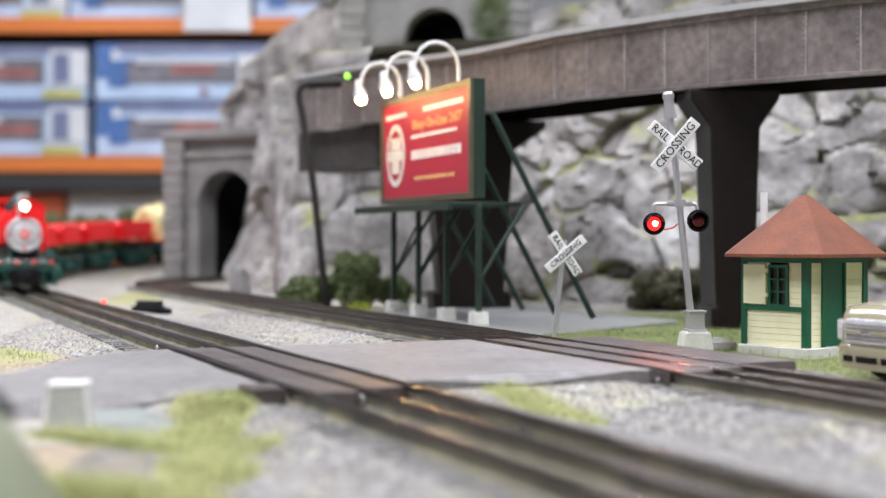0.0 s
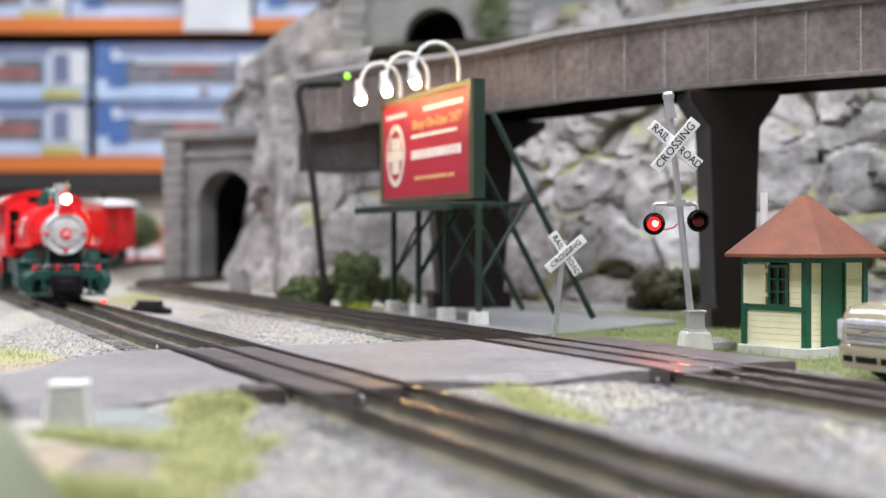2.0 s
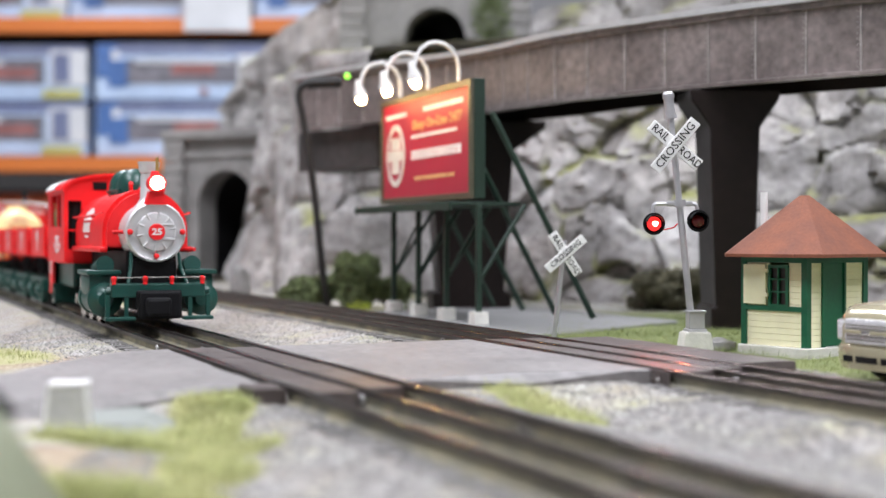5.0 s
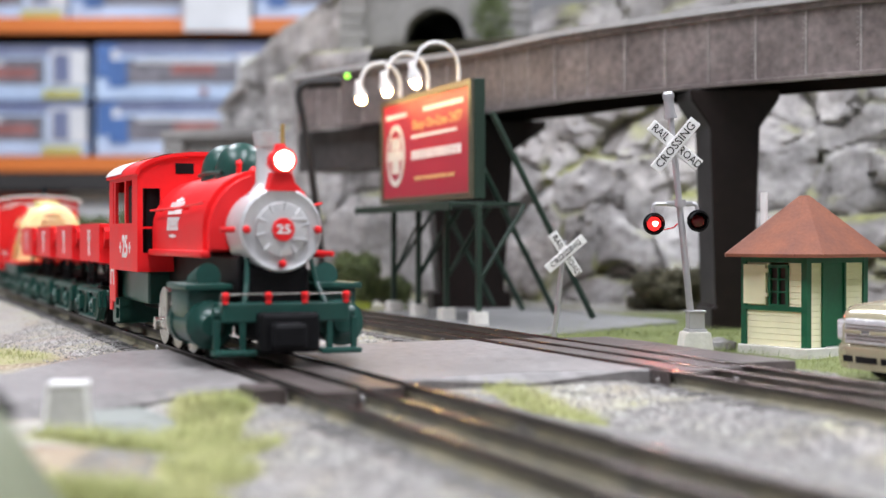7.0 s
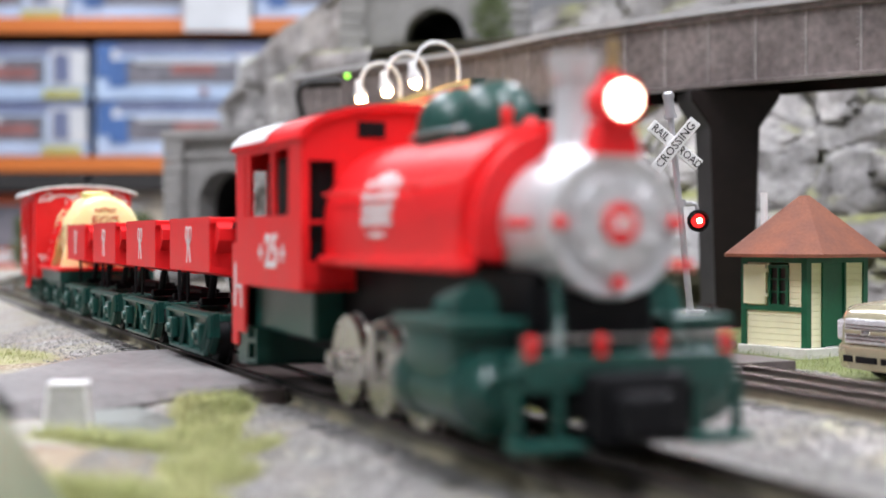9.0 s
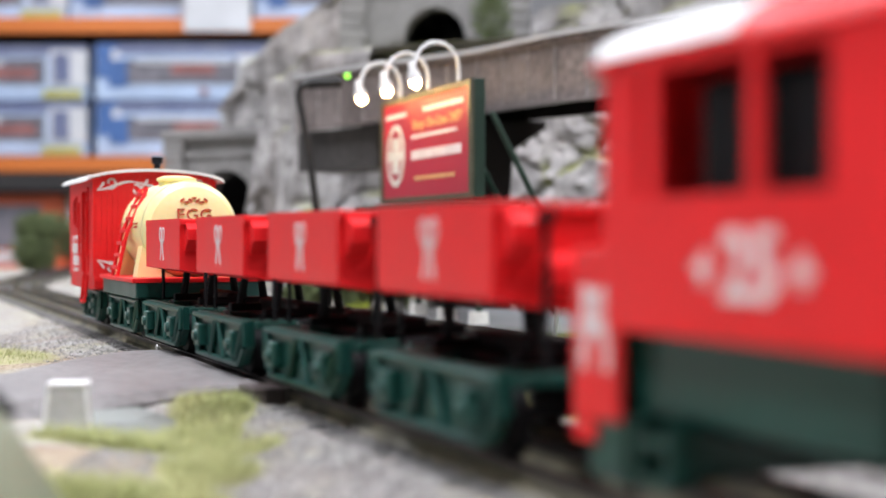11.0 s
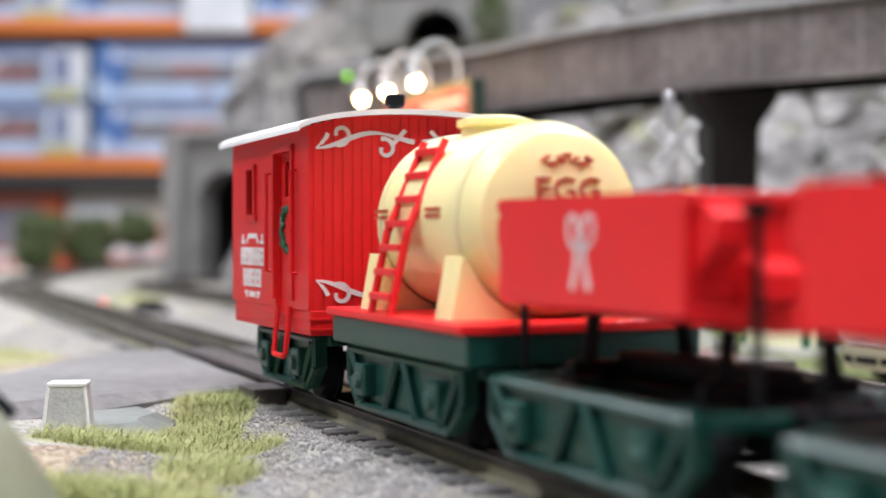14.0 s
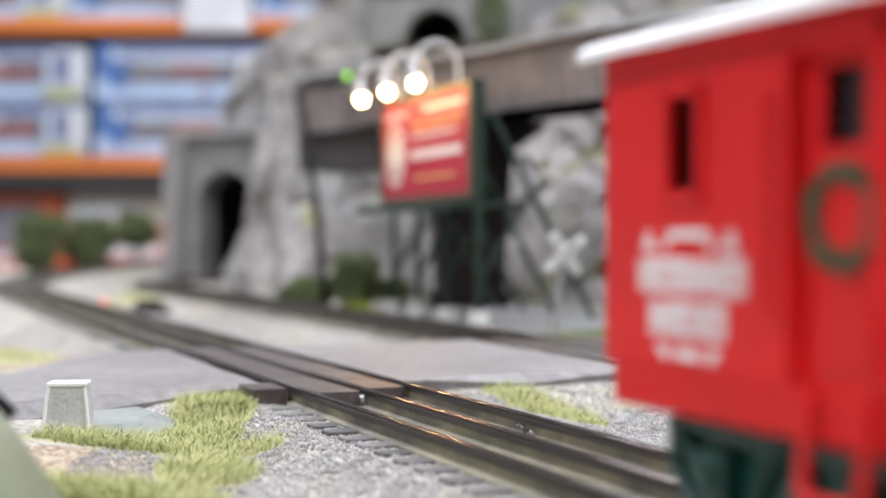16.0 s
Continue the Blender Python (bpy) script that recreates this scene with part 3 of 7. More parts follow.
        tube(bm, [(-0.112, 0.0236 * sd, 0.055), (-0.06, 0.0236 * sd, 0.055), (-0.024, 0.022 * sd, 0.0565)], 0.0005, 6)
    tank = part("saddle_tank", bm, RED, root, smooth=True)
    def flank(arc):
        a = max(0.0, arc) / 0.0215
        return Matrix.Translation((-0.078, -0.0216 * math.cos(a), 0.0475 + 0.0211 * math.sin(a) + min(0.0, arc))) @ Matrix.Rotation(-a, 4, "X") @ SIDE
    bm = bmesh.new()
    rl = random.Random(3)
    for arc, tall, half in ((0.0082, 0.0026, 0.0120), (0.0018, 0.0026, 0.0100)):
        x = -half
        while x < half - 0.001:
            wd = rl.uniform(0.0014, 0.0021)
            for a, b, c, d in rl.choice((((0, .3, 0, 1), (.3, 1, .75, 1), (.3, 1, 0, .2)), ((0, .3, 0, 1), (.3, 1, .75, 1), (.3, 1, .4, .6), (.3, 1, 0, .2)), ((0, .3, 0, 1), (.7, 1, 0, 1), (.3, .7, .4, .65)))):
                bars(bm, flank(arc), [(x + wd * a, x + wd * b, tall * (2 * c - 1), tall * (2 * d - 1))], 0.0003)
            x += wd + 0.0003
    bars(bm, flank(0.0118), [(-0.0065, -0.0020, -0.0005, 0.0005), (-0.0014, 0.0014, -0.0009, 0.0012), (0.0020, 0.0065, -0.0005, 0.0005)], 0.0003)
    bars(bm, flank(-0.0030), [(-0.006, -0.0012, -0.0005, 0.0005), (0.0012, 0.006, -0.0005, 0.0005), (-0.0008, 0.0008, -0.0009, 0.0009)], 0.0003)
    part("lettering", bm, PRINT_W, tank, "worn white lettering on the flank")
    # dome, bell and valves on top
    bm = bmesh.new()
    for cx, rx, top in ((-0.079, 0.0142, 0.0808), (-0.056, 0.0125, 0.0802)):
        made = bmesh.ops.create_uvsphere(bm, u_segments=24, v_segments=14, radius=1.0)
        for v in made["verts"]:
            k = abs(v.co.z) ** 0.7 * (1 if v.co.z > 0 else -1)
            v.co = Vector((cx + v.co.x * rx, v.co.y * 0.0098, 0.0655 + k * (top - 0.0655)))
    tube(bm, [(-0.086, -0.0092, 0.0685), (-0.066, -0.0104, 0.0688), (-0.05, -0.0092, 0.0685)], 0.0008, 6)
    part("sand_dome", bm, GREEN, root, smooth=True)
    bm = lathe(bmesh.new(), [(0.0022, 0.066), (0.0022, 0.0675), (0.0016, 0.0692), (0.0006, 0.0704)], (-0.038, 0, 0), "Z", 16)
    box(bm, -0.0395, -0.0365, -0.005, 0.005, 0.0655, 0.0675, 0.0004)
    part("bell", bm, RED, root, smooth=True)
    bm = lathe(bmesh.new(), [(0.0010, 0.066), (0.0010, 0.0705), (0.0014, 0.0712), (0.0008, 0.0728)], (-0.0400, -0.005, 0), "Z", 10)
    part("safety_valve", bm, RED, root, smooth=True)
    # cab with open windows
    cab = part("cab", bmesh.new(), RED, root)
    x0, x1, w = -0.187, -0.119, 0.0278
    bm = bmesh.new()
    for sd in (-1, 1):
        ya, yb = sorted((w * sd, (w - 0.0014) * sd))
        box(bm, x0, x1, ya, yb, 0.0295, 0.0500)
        box(bm, x0, x0 + 0.010, ya, yb, 0.0500, 0.0690)
        box(bm, x0 + 0.012, x0 + 0.016, ya, yb, 0.0500, 0.0690)
        box(bm, x0 + 0.0385, x0 + 0.0415, ya, yb, 0.0500, 0.0690)
        box(bm, x0 + 0.056, x1, ya, yb, 0.0500, 0.0690)
        box(bm, x0, x1, ya, yb, 0.0685, 0.0705)
        ta, tb = sorted((0.0252 * sd, 0.0238 * sd))
        box(bm, x0 - 0.015, x0, ta, tb, 0.0140, 0.0420, 0.0005)
        box(bm, x0 - 0.015, x0 - 0.008, ta, tb, 0.0100, 0.0140)
    for x in (x0, x1 - 0.0014):
        for y0, y1 in ((-w, -0.0255), (0.0255, w)):
            box(bm, x, x + 0.0014, y0 + 0.0014 * (y0 < 0), y1 - 0.0014 * (y1 > 0), 0.0300, 0.0690)
        box(bm, x, x + 0.0014, -0.0182, 0.0182, 0.0300, 0.0690)
        for y0, y1 in ((-0.0255, -0.0182), (0.0182, 0.0255)):
            box(bm, x, x + 0.0014, y0, y1, 0.0300, 0.0375)
            box(bm, x, x + 0.0014, y0, y1, 0.0475, 0.0485)
            box(bm, x, x + 0.0014, y0, y1, 0.0645, 0.0690)
        pts = [(-w + 0.0005, 0.069)] + [(w * 0.98 * math.cos(math.pi * (1 - k / 12)), 0.0702 + 0.0085 * math.sin(math.pi * k / 12)) for k in range(13)] + [(w - 0.0005, 0.069)]
        prism(bm, pts, x, x + 0.0014, "X")
    box(bm, x0 - 0.0154, x0 - 0.0140, -0.0252, 0.0252, 0.014, 0.042, 0.0004)
    box(bm, x0 - 0.014, x0, -0.0240, 0.0240, 0.0405, 0.0418)
    box(bm, x0 + 0.001, x1, -w + 0.0015, w - 0.0015, 0.0295, 0.0315)
    bm.to_mesh(cab.data)
    bm.free()
    bm = bmesh.new()
    outer = [(-(w + 0.0012) * math.cos(math.pi * k / 16), 0.0704 + 0.0098 * math.sin(math.pi * k / 16)) for k in range(17)]
    inner = [(-(w - 0.0004) * math.cos(math.pi * k / 16), 0.0698 + 0.0088 * math.sin(math.pi * k / 16)) for k in range(17)]
    prism(bm, outer + inner[::-1], x0 - 0.0025, x1 + 0.0015, "X")
    roof = part("cab_roof", bm, RED, cab, smooth=True)
    bm = bmesh.new()
    arcs = [(k, -(w + 0.0014) * math.cos(math.pi * k / 32), 0.0706 + 0.0099 * math.sin(math.pi * k / 32)) for k in range(1, 32)]
    for (k, ya, za), (_, yb, zb) in zip(arcs, arcs[1:]):
        if 12 <= k <= 14:
            continue
        for i in range(12):
            if i > 6 and k < 9:
                continue
            xa = x0 - 0.002 + i * 0.0056
            v = [bm.verts.new(p) for p in ((xa, ya, za), (xa + 0.0056, ya, za), (xa + 0.0056, yb, zb), (xa, yb, zb))]
            bm.faces.new(v)
    part("snow", bm, WHITE, cab, "white painted snow on the roof")
    text_part("cab_number", "25", 0.0135, Matrix.Translation((-0.1475, -w - 0.0001, 0.0395)) @ SIDE, PRINT_W, cab, bold=0.0003)
    bm = bmesh.new()
    m = Matrix.Translation((-0.1475, -w, 0.0395)) @ SIDE
    bars(bm, m, [(-0.0135, -0.0092, -0.0006, 0.0006), (0.0092, 0.0135, -0.0006, 0.0006), (-0.0118, -0.0104, -0.0024, 0.0024), (0.0104, 0.0118, -0.0024, 0.0024)])
    m2 = Matrix.Translation((x0 - 0.0075, -0.0252, 0.029)) @ SIDE
    bars(bm, m2, [(-0.003, 0.003, 0.005, 0.0062), (-0.0042, -0.0022, -0.003, 0.007), (0.0022, 0.0042, -0.003, 0.007), (-0.0024, 0.0024, -0.001, 0.001), (-0.001, 0.001, 0.001, 0.005), (-0.0048, -0.003, -0.007, -0.003), (0.003, 0.0048, -0.007, -0.003)])
    part("ornament", bm, PRINT_W, cab)
    # added black block fills the cab so its windows look dark
    part("cab_dark_block", nbox(-0.166, -0.1212, -0.0240, 0.0240, 0.0315, 0.0672, 0.002), BLACK, cab, "black block added to darken the cab inside")
    part("front_spectacle", nbox(x1 - 0.0002, x1 + 0.0004, -0.0118, -0.0040, 0.0708, 0.0752, 0.0001), BLACK, cab, "small dark cab front window")
    # boiler underside, frame and gear
    bm = nbox(-0.185, -0.012, -0.0125, 0.0125, 0.012, 0.0375, 0.001)
    box(bm, -0.024, -0.004, -0.0110, 0.0110, 0.018, 0.0335, 0.0015)
    box(bm, -0.024, 0.0062, -0.0112, 0.0112, 0.0085, 0.0185, 0.0012)
    part("frame", bm, BLACK, root)
    bm = nbox(-0.203, -0.128, -0.0215, 0.0215, 0.0155, 0.0295, 0.001)
    box(bm, -0.198, -0.186, -0.0245, 0.0245, 0.004, 0.0155, 0.001)
    for sd in (-1, 1):
        for z in (0.006, 0.012):
            box(bm, -0.18, -0.17, *sorted((0.0215 * sd, 0.0262 * sd)), z, z + 0.0011)
        for x in (-0.18, -0.1711):
            box(bm, x, x + 0.0011, *sorted((0.0215 * sd, 0.0262 * sd)), 0.006, 0.0165)
    part("rear_frame", bm, GREEN, root)
    for sd in (-1, 1):
        bm = bmesh.new()
        y = 0.0238 * sd
        lathe(bm, [(0.006, -0.041), (0.0082, -0.0405), (0.0082, -0.035), (0.0074, -0.0345), (0.0074, -0.013), (0.0084, -0.0125), (0.0084, -0.007), (0.006, -0.0065), (0.0042, -0.0052), (0.0036, -0.004)], (0, y, 0.0135), "X", 26)
        box(bm, -0.037, -0.010, *sorted((y - 0.0072, y + 0.0068)), 0.015, 0.026, 0.0012)
        box(bm, -0.0395, -0.0075, *sorted((y - 0.0085, y + 0.0082)), 0.0255, 0.0278, 0.0006)
        rod(bm, (-0.03, y - 0.002 * sd, 0.0275), (-0.018, y - 0.002 * sd, 0.0305), 0.0052, 0.0045, 14)
        part("cylinder", bm, GREEN, root, smooth=True)
        bm = nbox(-0.070, -0.040, *sorted((y - 0.0014, y + 0.0014)), 0.0178, 0.0194, 0.0003)
        box(bm, -0.070, -0.040, *sorted((y - 0.0014, y + 0.0014)), 0.0116, 0.0130, 0.0003)
        box(bm, -0.061, -0.052, *sorted((y - 0.0022, y + 0.0022)), 0.0122, 0.0188, 0.0008)
        rod(bm, (-0.054, y, 0.0155), (-0.040, y, 0.0155), 0.0009, seg=8)
        box(bm, -0.0715, -0.0685, *sorted((y - 0.0024, y + 0.0024)), 0.0105, 0.0235, 0.0005)
        part("crosshead", bm, STEEL, root, "bright steel crosshead and slide bars")
    bm = nbox(0.0005, 0.0055, -0.0228, 0.0228, 0.0148, 0.0215, 0.0006)
    box(bm, -0.006, 0.0012, -0.0228, 0.0228, 0.0195, 0.0215, 0.0005)
    for sd in (-1, 1):
        fb = nbox(0.0025, 0.009, *sorted((0.0115 * sd, 0.0262 * sd)), 0.0038, 0.0056, 0.0005)
        for yy in (0.0145, 0.0235):
            box(fb, 0.0035, 0.0052, *sorted((yy * sd, (yy + 0.002) * sd)), 0.0050, 0.0160)
        part("footboard", fb, GREEN, root)
        tube(bm, [(0.003, 0.0145 * sd, 0.021), (-0.001, 0.0125 * sd, 0.028), (-0.004, 0.0115 * sd, zc - 0.010)], 0.0009, 8)
        rod(bm, (0.002, 0.0228 * sd, 0.0180), (0.002, 0.0252 * sd, 0.0180), 0.0022, 0.0018, 10)
    part("pilot_beam", bm, GREEN, root)
    bm = nbox(0.003, 0.0105, -0.0105, 0.0105, 0.0045, 0.0182, 0.0014)
    box(bm, 0.009, 0.016, -0.0075, 0.0045, 0.0060, 0.0150, 0.0016)
    part("coupler", bm, BLACK, root)
    bm = tube(bmesh.new(), [(0.005, -0.0232, 0.0205), (0.005, -0.0232, 0.0245), (0.005, 0.0232, 0.0245), (0.005, 0.0232, 0.0205)], 0.0004, 6)
    part("front_rail", bm, STEEL, root)
    for yy in (-0.0215, -0.0065, 0.0065, 0.0215):
        bm = lathe(bmesh.new(), [(0.0011, 0.0213), (0.0009, 0.0226), (0.0013, 0.0232), (0.0013, 0.0247), (0.0006, 0.0252)], (0.005, yy, 0), "Z", 10)
        part("stanchion", bm, RED, root, smooth=True)
    return root


WHEEL_R = 0.0118


def driving_wheels(loco):
    """Axles that turn, each with two spoked wheels."""
    out = []
    for x in (-0.056, -0.082, -0.108):
        bt, bs = bmesh.new(), bmesh.new()
        for sd in (-1, 1):
            lathe(bt, [(WHEEL_R * 0.8, 0), (WHEEL_R * 1.06, 0), (WHEEL_R * 1.06, 0.001 * sd), (WHEEL_R, 0.0012 * sd), (WHEEL_R, 0.0036 * sd), (WHEEL_R * 0.8, 0.0036 * sd)], (0, 0.0152 * sd, 0), "Y", 28)
            lathe(bs, [(WHEEL_R * 0.28, 0.0006 * sd), (WHEEL_R * 0.28, 0.0040 * sd)], (0, 0.0152 * sd, 0), "Y", 12)
            for k in range(10):
                a = 2 * math.pi * k / 10
                c, e = Vector((0, 0.0172 * sd, 0)), Vector((math.cos(a), 0, math.sin(a)))
                rod(bs, c + e * WHEEL_R * 0.25, c + e * WHEEL_R * 0.82, WHEEL_R * 0.09, WHEEL_R * 0.06, 6)
        rod(bs, (0, -0.016, 0), (0, 0.016, 0), 0.002, seg=8)
        w = part("driving_wheel", bs, STEEL, loco, smooth=True)
        part("tyre", bt, STEEL, w, smooth=True)
        w.location = (x, 0, WHEEL_R)
        out.append((w, x))
    rods = []
    for sd in (-1, 1):
        bm = nbox(-0.112, -0.052, *sorted((0.0198 * sd, 0.0212 * sd)), -0.0014, 0.0014, 0.0004)
        for x in (-0.108, -0.082, -0.056):
            rod(bm, (x, 0.0192 * sd, 0), (x, 0.0222 * sd, 0), 0.0027, seg=14)
        box(bm, -0.056, -0.03, *sorted((0.0212 * sd, 0.0222 * sd)), -0.001, 0.001, 0.0003)
        r = part("coupling_rod", bm, STEEL, loco)
        rods.append((r, sd))
    return out, rods


def tipper():
    root = empty("tipper_wagon", on_track(0), "red tipping ore wagon on a dark green four-wheel frame", "wagon", "red tipping wagons")
    truck_frame(root, -0.0435, 0.0435)
    part("centre_sill", nbox(-0.024, 0.024, -0.004, 0.004, 0.0182, 0.0225, 0.001), BLACK, root)
    for x in (-0.022, 0.022):
        bearer = part("bearer", nbox(x - 0.002, x + 0.002, -0.015, 0.015, 0.0180, 0.0208, 0.0005), BLACK, root)
        for sd in (-1, 1):
            part("post", rod(bmesh.new(), (x, 0.011 * sd, 0.0195), (x, 0.009 * sd, 0.033), 0.0017, 0.0013, 8), BLACK, bearer)
    # tub: flat flanks over a shallow trough, closed by two ends with moulded brackets
    prof = [(-0.0245, 0.0318), (-0.0245, 0.0510), (-0.0232, 0.0510), (-0.0228, 0.0345), (0.0228, 0.0345), (0.0232, 0.0510), (0.0245, 0.0510), (0.0245, 0.0318), (0.008, 0.0290), (-0.008, 0.0290)]
    tub = part("tub", prism(bmesh.new(), prof, -0.032, 0.032, "X"), RED, root, "bright red tipping tub")
    for x, sg in ((-0.032, -1), (0.032, 1)):
        xa, xb = sorted((x - 0.0012 * sg, x))
        part("end_plate", prism(bmesh.new(), [(-0.0232, 0.034), (-0.0232, 0.0498), (0.0232, 0.0498), (0.0232, 0.034)], xa, xb, "X"), RED, tub)
        for yy in (-0.0195, 0.0195):
            part("bracket", prism(bmesh.new(), [(x, 0.0500), (x + 0.0052 * sg, 0.0470), (x + 0.0052 * sg, 0.0430), (x, 0.0385)], yy - 0.0030, yy + 0.0030, "Y"), RED, tub)
        for yy in (-0.010, 0.010):
            part("hinge_block", prism(bmesh.new(), [(x, 0.041), (x + 0.005 * sg, 0.0385), (x + 0.005 * sg, 0.0345), (x, 0.0330)], yy - 0.004, yy + 0.004, "Y"), RED, tub)
        part("rim", nbox(*sorted((x, x + 0.0014 * sg)), -0.0245, 0.0245, 0.0485, 0.0508, 0.0004), RED, tub)
    bm = bmesh.new()
    m = Matrix.Translation((0.0, -0.0245, 0.0412)) @ SIDE
    for sg in (-1, 1):
        loop = [(sg * (0.0004 + 0.0023 * (1 - math.cos(a)) * 0.9), 0.0032 + 0.0027 * math.sin(a) + 0.0010 * (1 - math.cos(a)) * 0.5) for a in [2 * math.pi * k / 14 for k in range(15)]]
        tail = [(sg * 0.0004, 0.0028), (sg * 0.0011, 0.0004), (sg * 0.0017, -0.0026), (sg * 0.0030, -0.0062)]
        for pts, th in ((loop, 0.0004), (tail, 0.00058)):
            for p, q in zip(pts, pts[1:]):
                d = Vector((q[0] - p[0], q[1] - p[1], 0))
                box(bm, -0.0001, d.length + 0.0001, -th, th, 0, 0.0002, m=m @ Matrix.Translation((p[0], p[1], 0)) @ Matrix.Rotation(math.atan2(d.y, d.x), 4, "Z"))
    bars(bm, m, [(-0.0009, 0.0009, 0.0022, 0.0042)], 0.00025)
    part("ribbon_print", bm, PRINT_W, root, "white ribbon print on the flank")
    for sg in (-1, 1):
        bm = bmesh.new()
        rod(bm, (0.0385 * sg, -0.016, 0.018), (0.0385 * sg, -0.016, 0.048), 0.0008, seg=6)
        rod(bm, (0.0385 * sg, -0.016, 0.047), (0.0385 * sg, -0.016, 0.049), 0.002, seg=8)
        part("brake_staff", bm, BLACK, root)
    return root


def tank_car():
    root = empty("tank_wagon", on_track(0), "cream tank wagon with red deck and red side ladder", "wagon")
    truck_frame(root, -0.0435, 0.0435)
    part("frame", nbox(-0.0415, 0.0415, -0.027, 0.027, 0.0180, 0.0248, 0.0006), GREEN, root)
    part("deck", nbox(-0.042, 0.042, -0.0285, 0.0285, 0.0246, 0.0266, 0.0004), RED, root)
    zc, R = 0.0474, 0.0212
    bm = lathe(bmesh.new(), [(0.004, -0.0335), (R * 0.6, -0.0325), (R * 0.88, -0.030), (R * 0.98, -0.026), (R, -0.0225), (R, 0.0225), (R * 0.98, 0.026), (R * 0.88, 0.030), (R * 0.6, 0.0325), (0.004, 0.0335)], (0, 0, zc), "X", 44)
    for x in (-0.0225, 0.0225):
        lathe(bm, [(R, x - 0.0012), (R + 0.0004, x - 0.0008), (R + 0.0004, x + 0.0008), (R, x + 0.0012)], (0, 0, zc), "X", 44)
    body = part("tank", bm, YELLOW, root, smooth=True)
    for x in (-0.0245, 0.0225):
        bm = bmesh.new()
        pts = [(-0.024, 0.0264), (-0.0215, 0.0400)] + [(R * 1.03 * math.sin(a), zc - R * 1.03 * math.cos(a)) for a in [(-1.15 + 2.3 * k / 12) for k in range(13)]] + [(0.0215, 0.0400), (0.024, 0.0264)]
        prism(bm, pts, x - 0.0045, x + 0.0045, "X")
        part("saddle", bm, YELLOW, root)
    bm = lathe(bmesh.new(), [(0.0080, 0.0660), (0.0080, 0.0694), (0.0090, 0.0697), (0.0090, 0.0710), (0.0055, 0.0720), (0.0002, 0.0723)], (-0.003, 0, 0), "Z", 28)
    part("dome", bm, YELLOW, body, smooth=True)
    bm = bmesh.new()
    for x in (-0.0110, 0.0015):
        tube(bm, [(x, -0.0278, 0.0264), (x, -0.0238, 0.045), (x, -0.0145, 0.0660)], 0.0010, 6)
    rungs = []
    for k in range(7):
        z = 0.0305 + k * 0.0055
        y = -0.0278 + (0.0040 * (z - 0.0264) / 0.0186 if z < 0.045 else 0.0040 + 0.0093 * (z - 0.045) / 0.021)
        rungs.append(nbox(-0.0113, 0.0018, y - 0.0014, y + 0.0010, z - 0.0008, z + 0.0008, 0.0002))
    lad = part("ladder", bm, RED, root)
    for rb in rungs:
        part("rung", rb, RED, lad)
    for w, z, sz in (("EGG", zc + 0.0062, 0.0074), ("NOG", zc - 0.0022, 0.0074)):
        text_part("lettering", w, sz, Matrix.Translation((0.0327, 0, z)) @ FRONT, PRINT_R, body, depth=0.0008, sx=1.1)
    bm = bmesh.new()
    m = Matrix.Translation((0.0318, 0, zc + 0.0128)) @ FRONT
    for k in range(-3, 4):
        box(bm, -0.0009, 0.0009, -0.0004, 0.0004, -0.0012, 0.0014, m=m @ Matrix.Translation((0.0017 * k, 0.0009 * math.cos(k * 1.6), 0)) @ Matrix.Rotation(0.6 * math.sin(k * 1.6), 4, "Z"))
    part("flourish", bm, PRINT_R, body)
    for x in (-0.022, 0.010):
        bm = bmesh.new()
        m = Matrix.Translation((x, -R * 0.988, zc + 0.002)) @ SIDE
        bars(bm, m, [(-0.0036 + 0.0016 * k, -0.0025 + 0.0016 * k, z, z + 0.0009) for k in range(5) for z in (-0.0013, 0.0002)], 0.0006)
        part("lettering_mark", bm, PRINT_R, body)
    return root


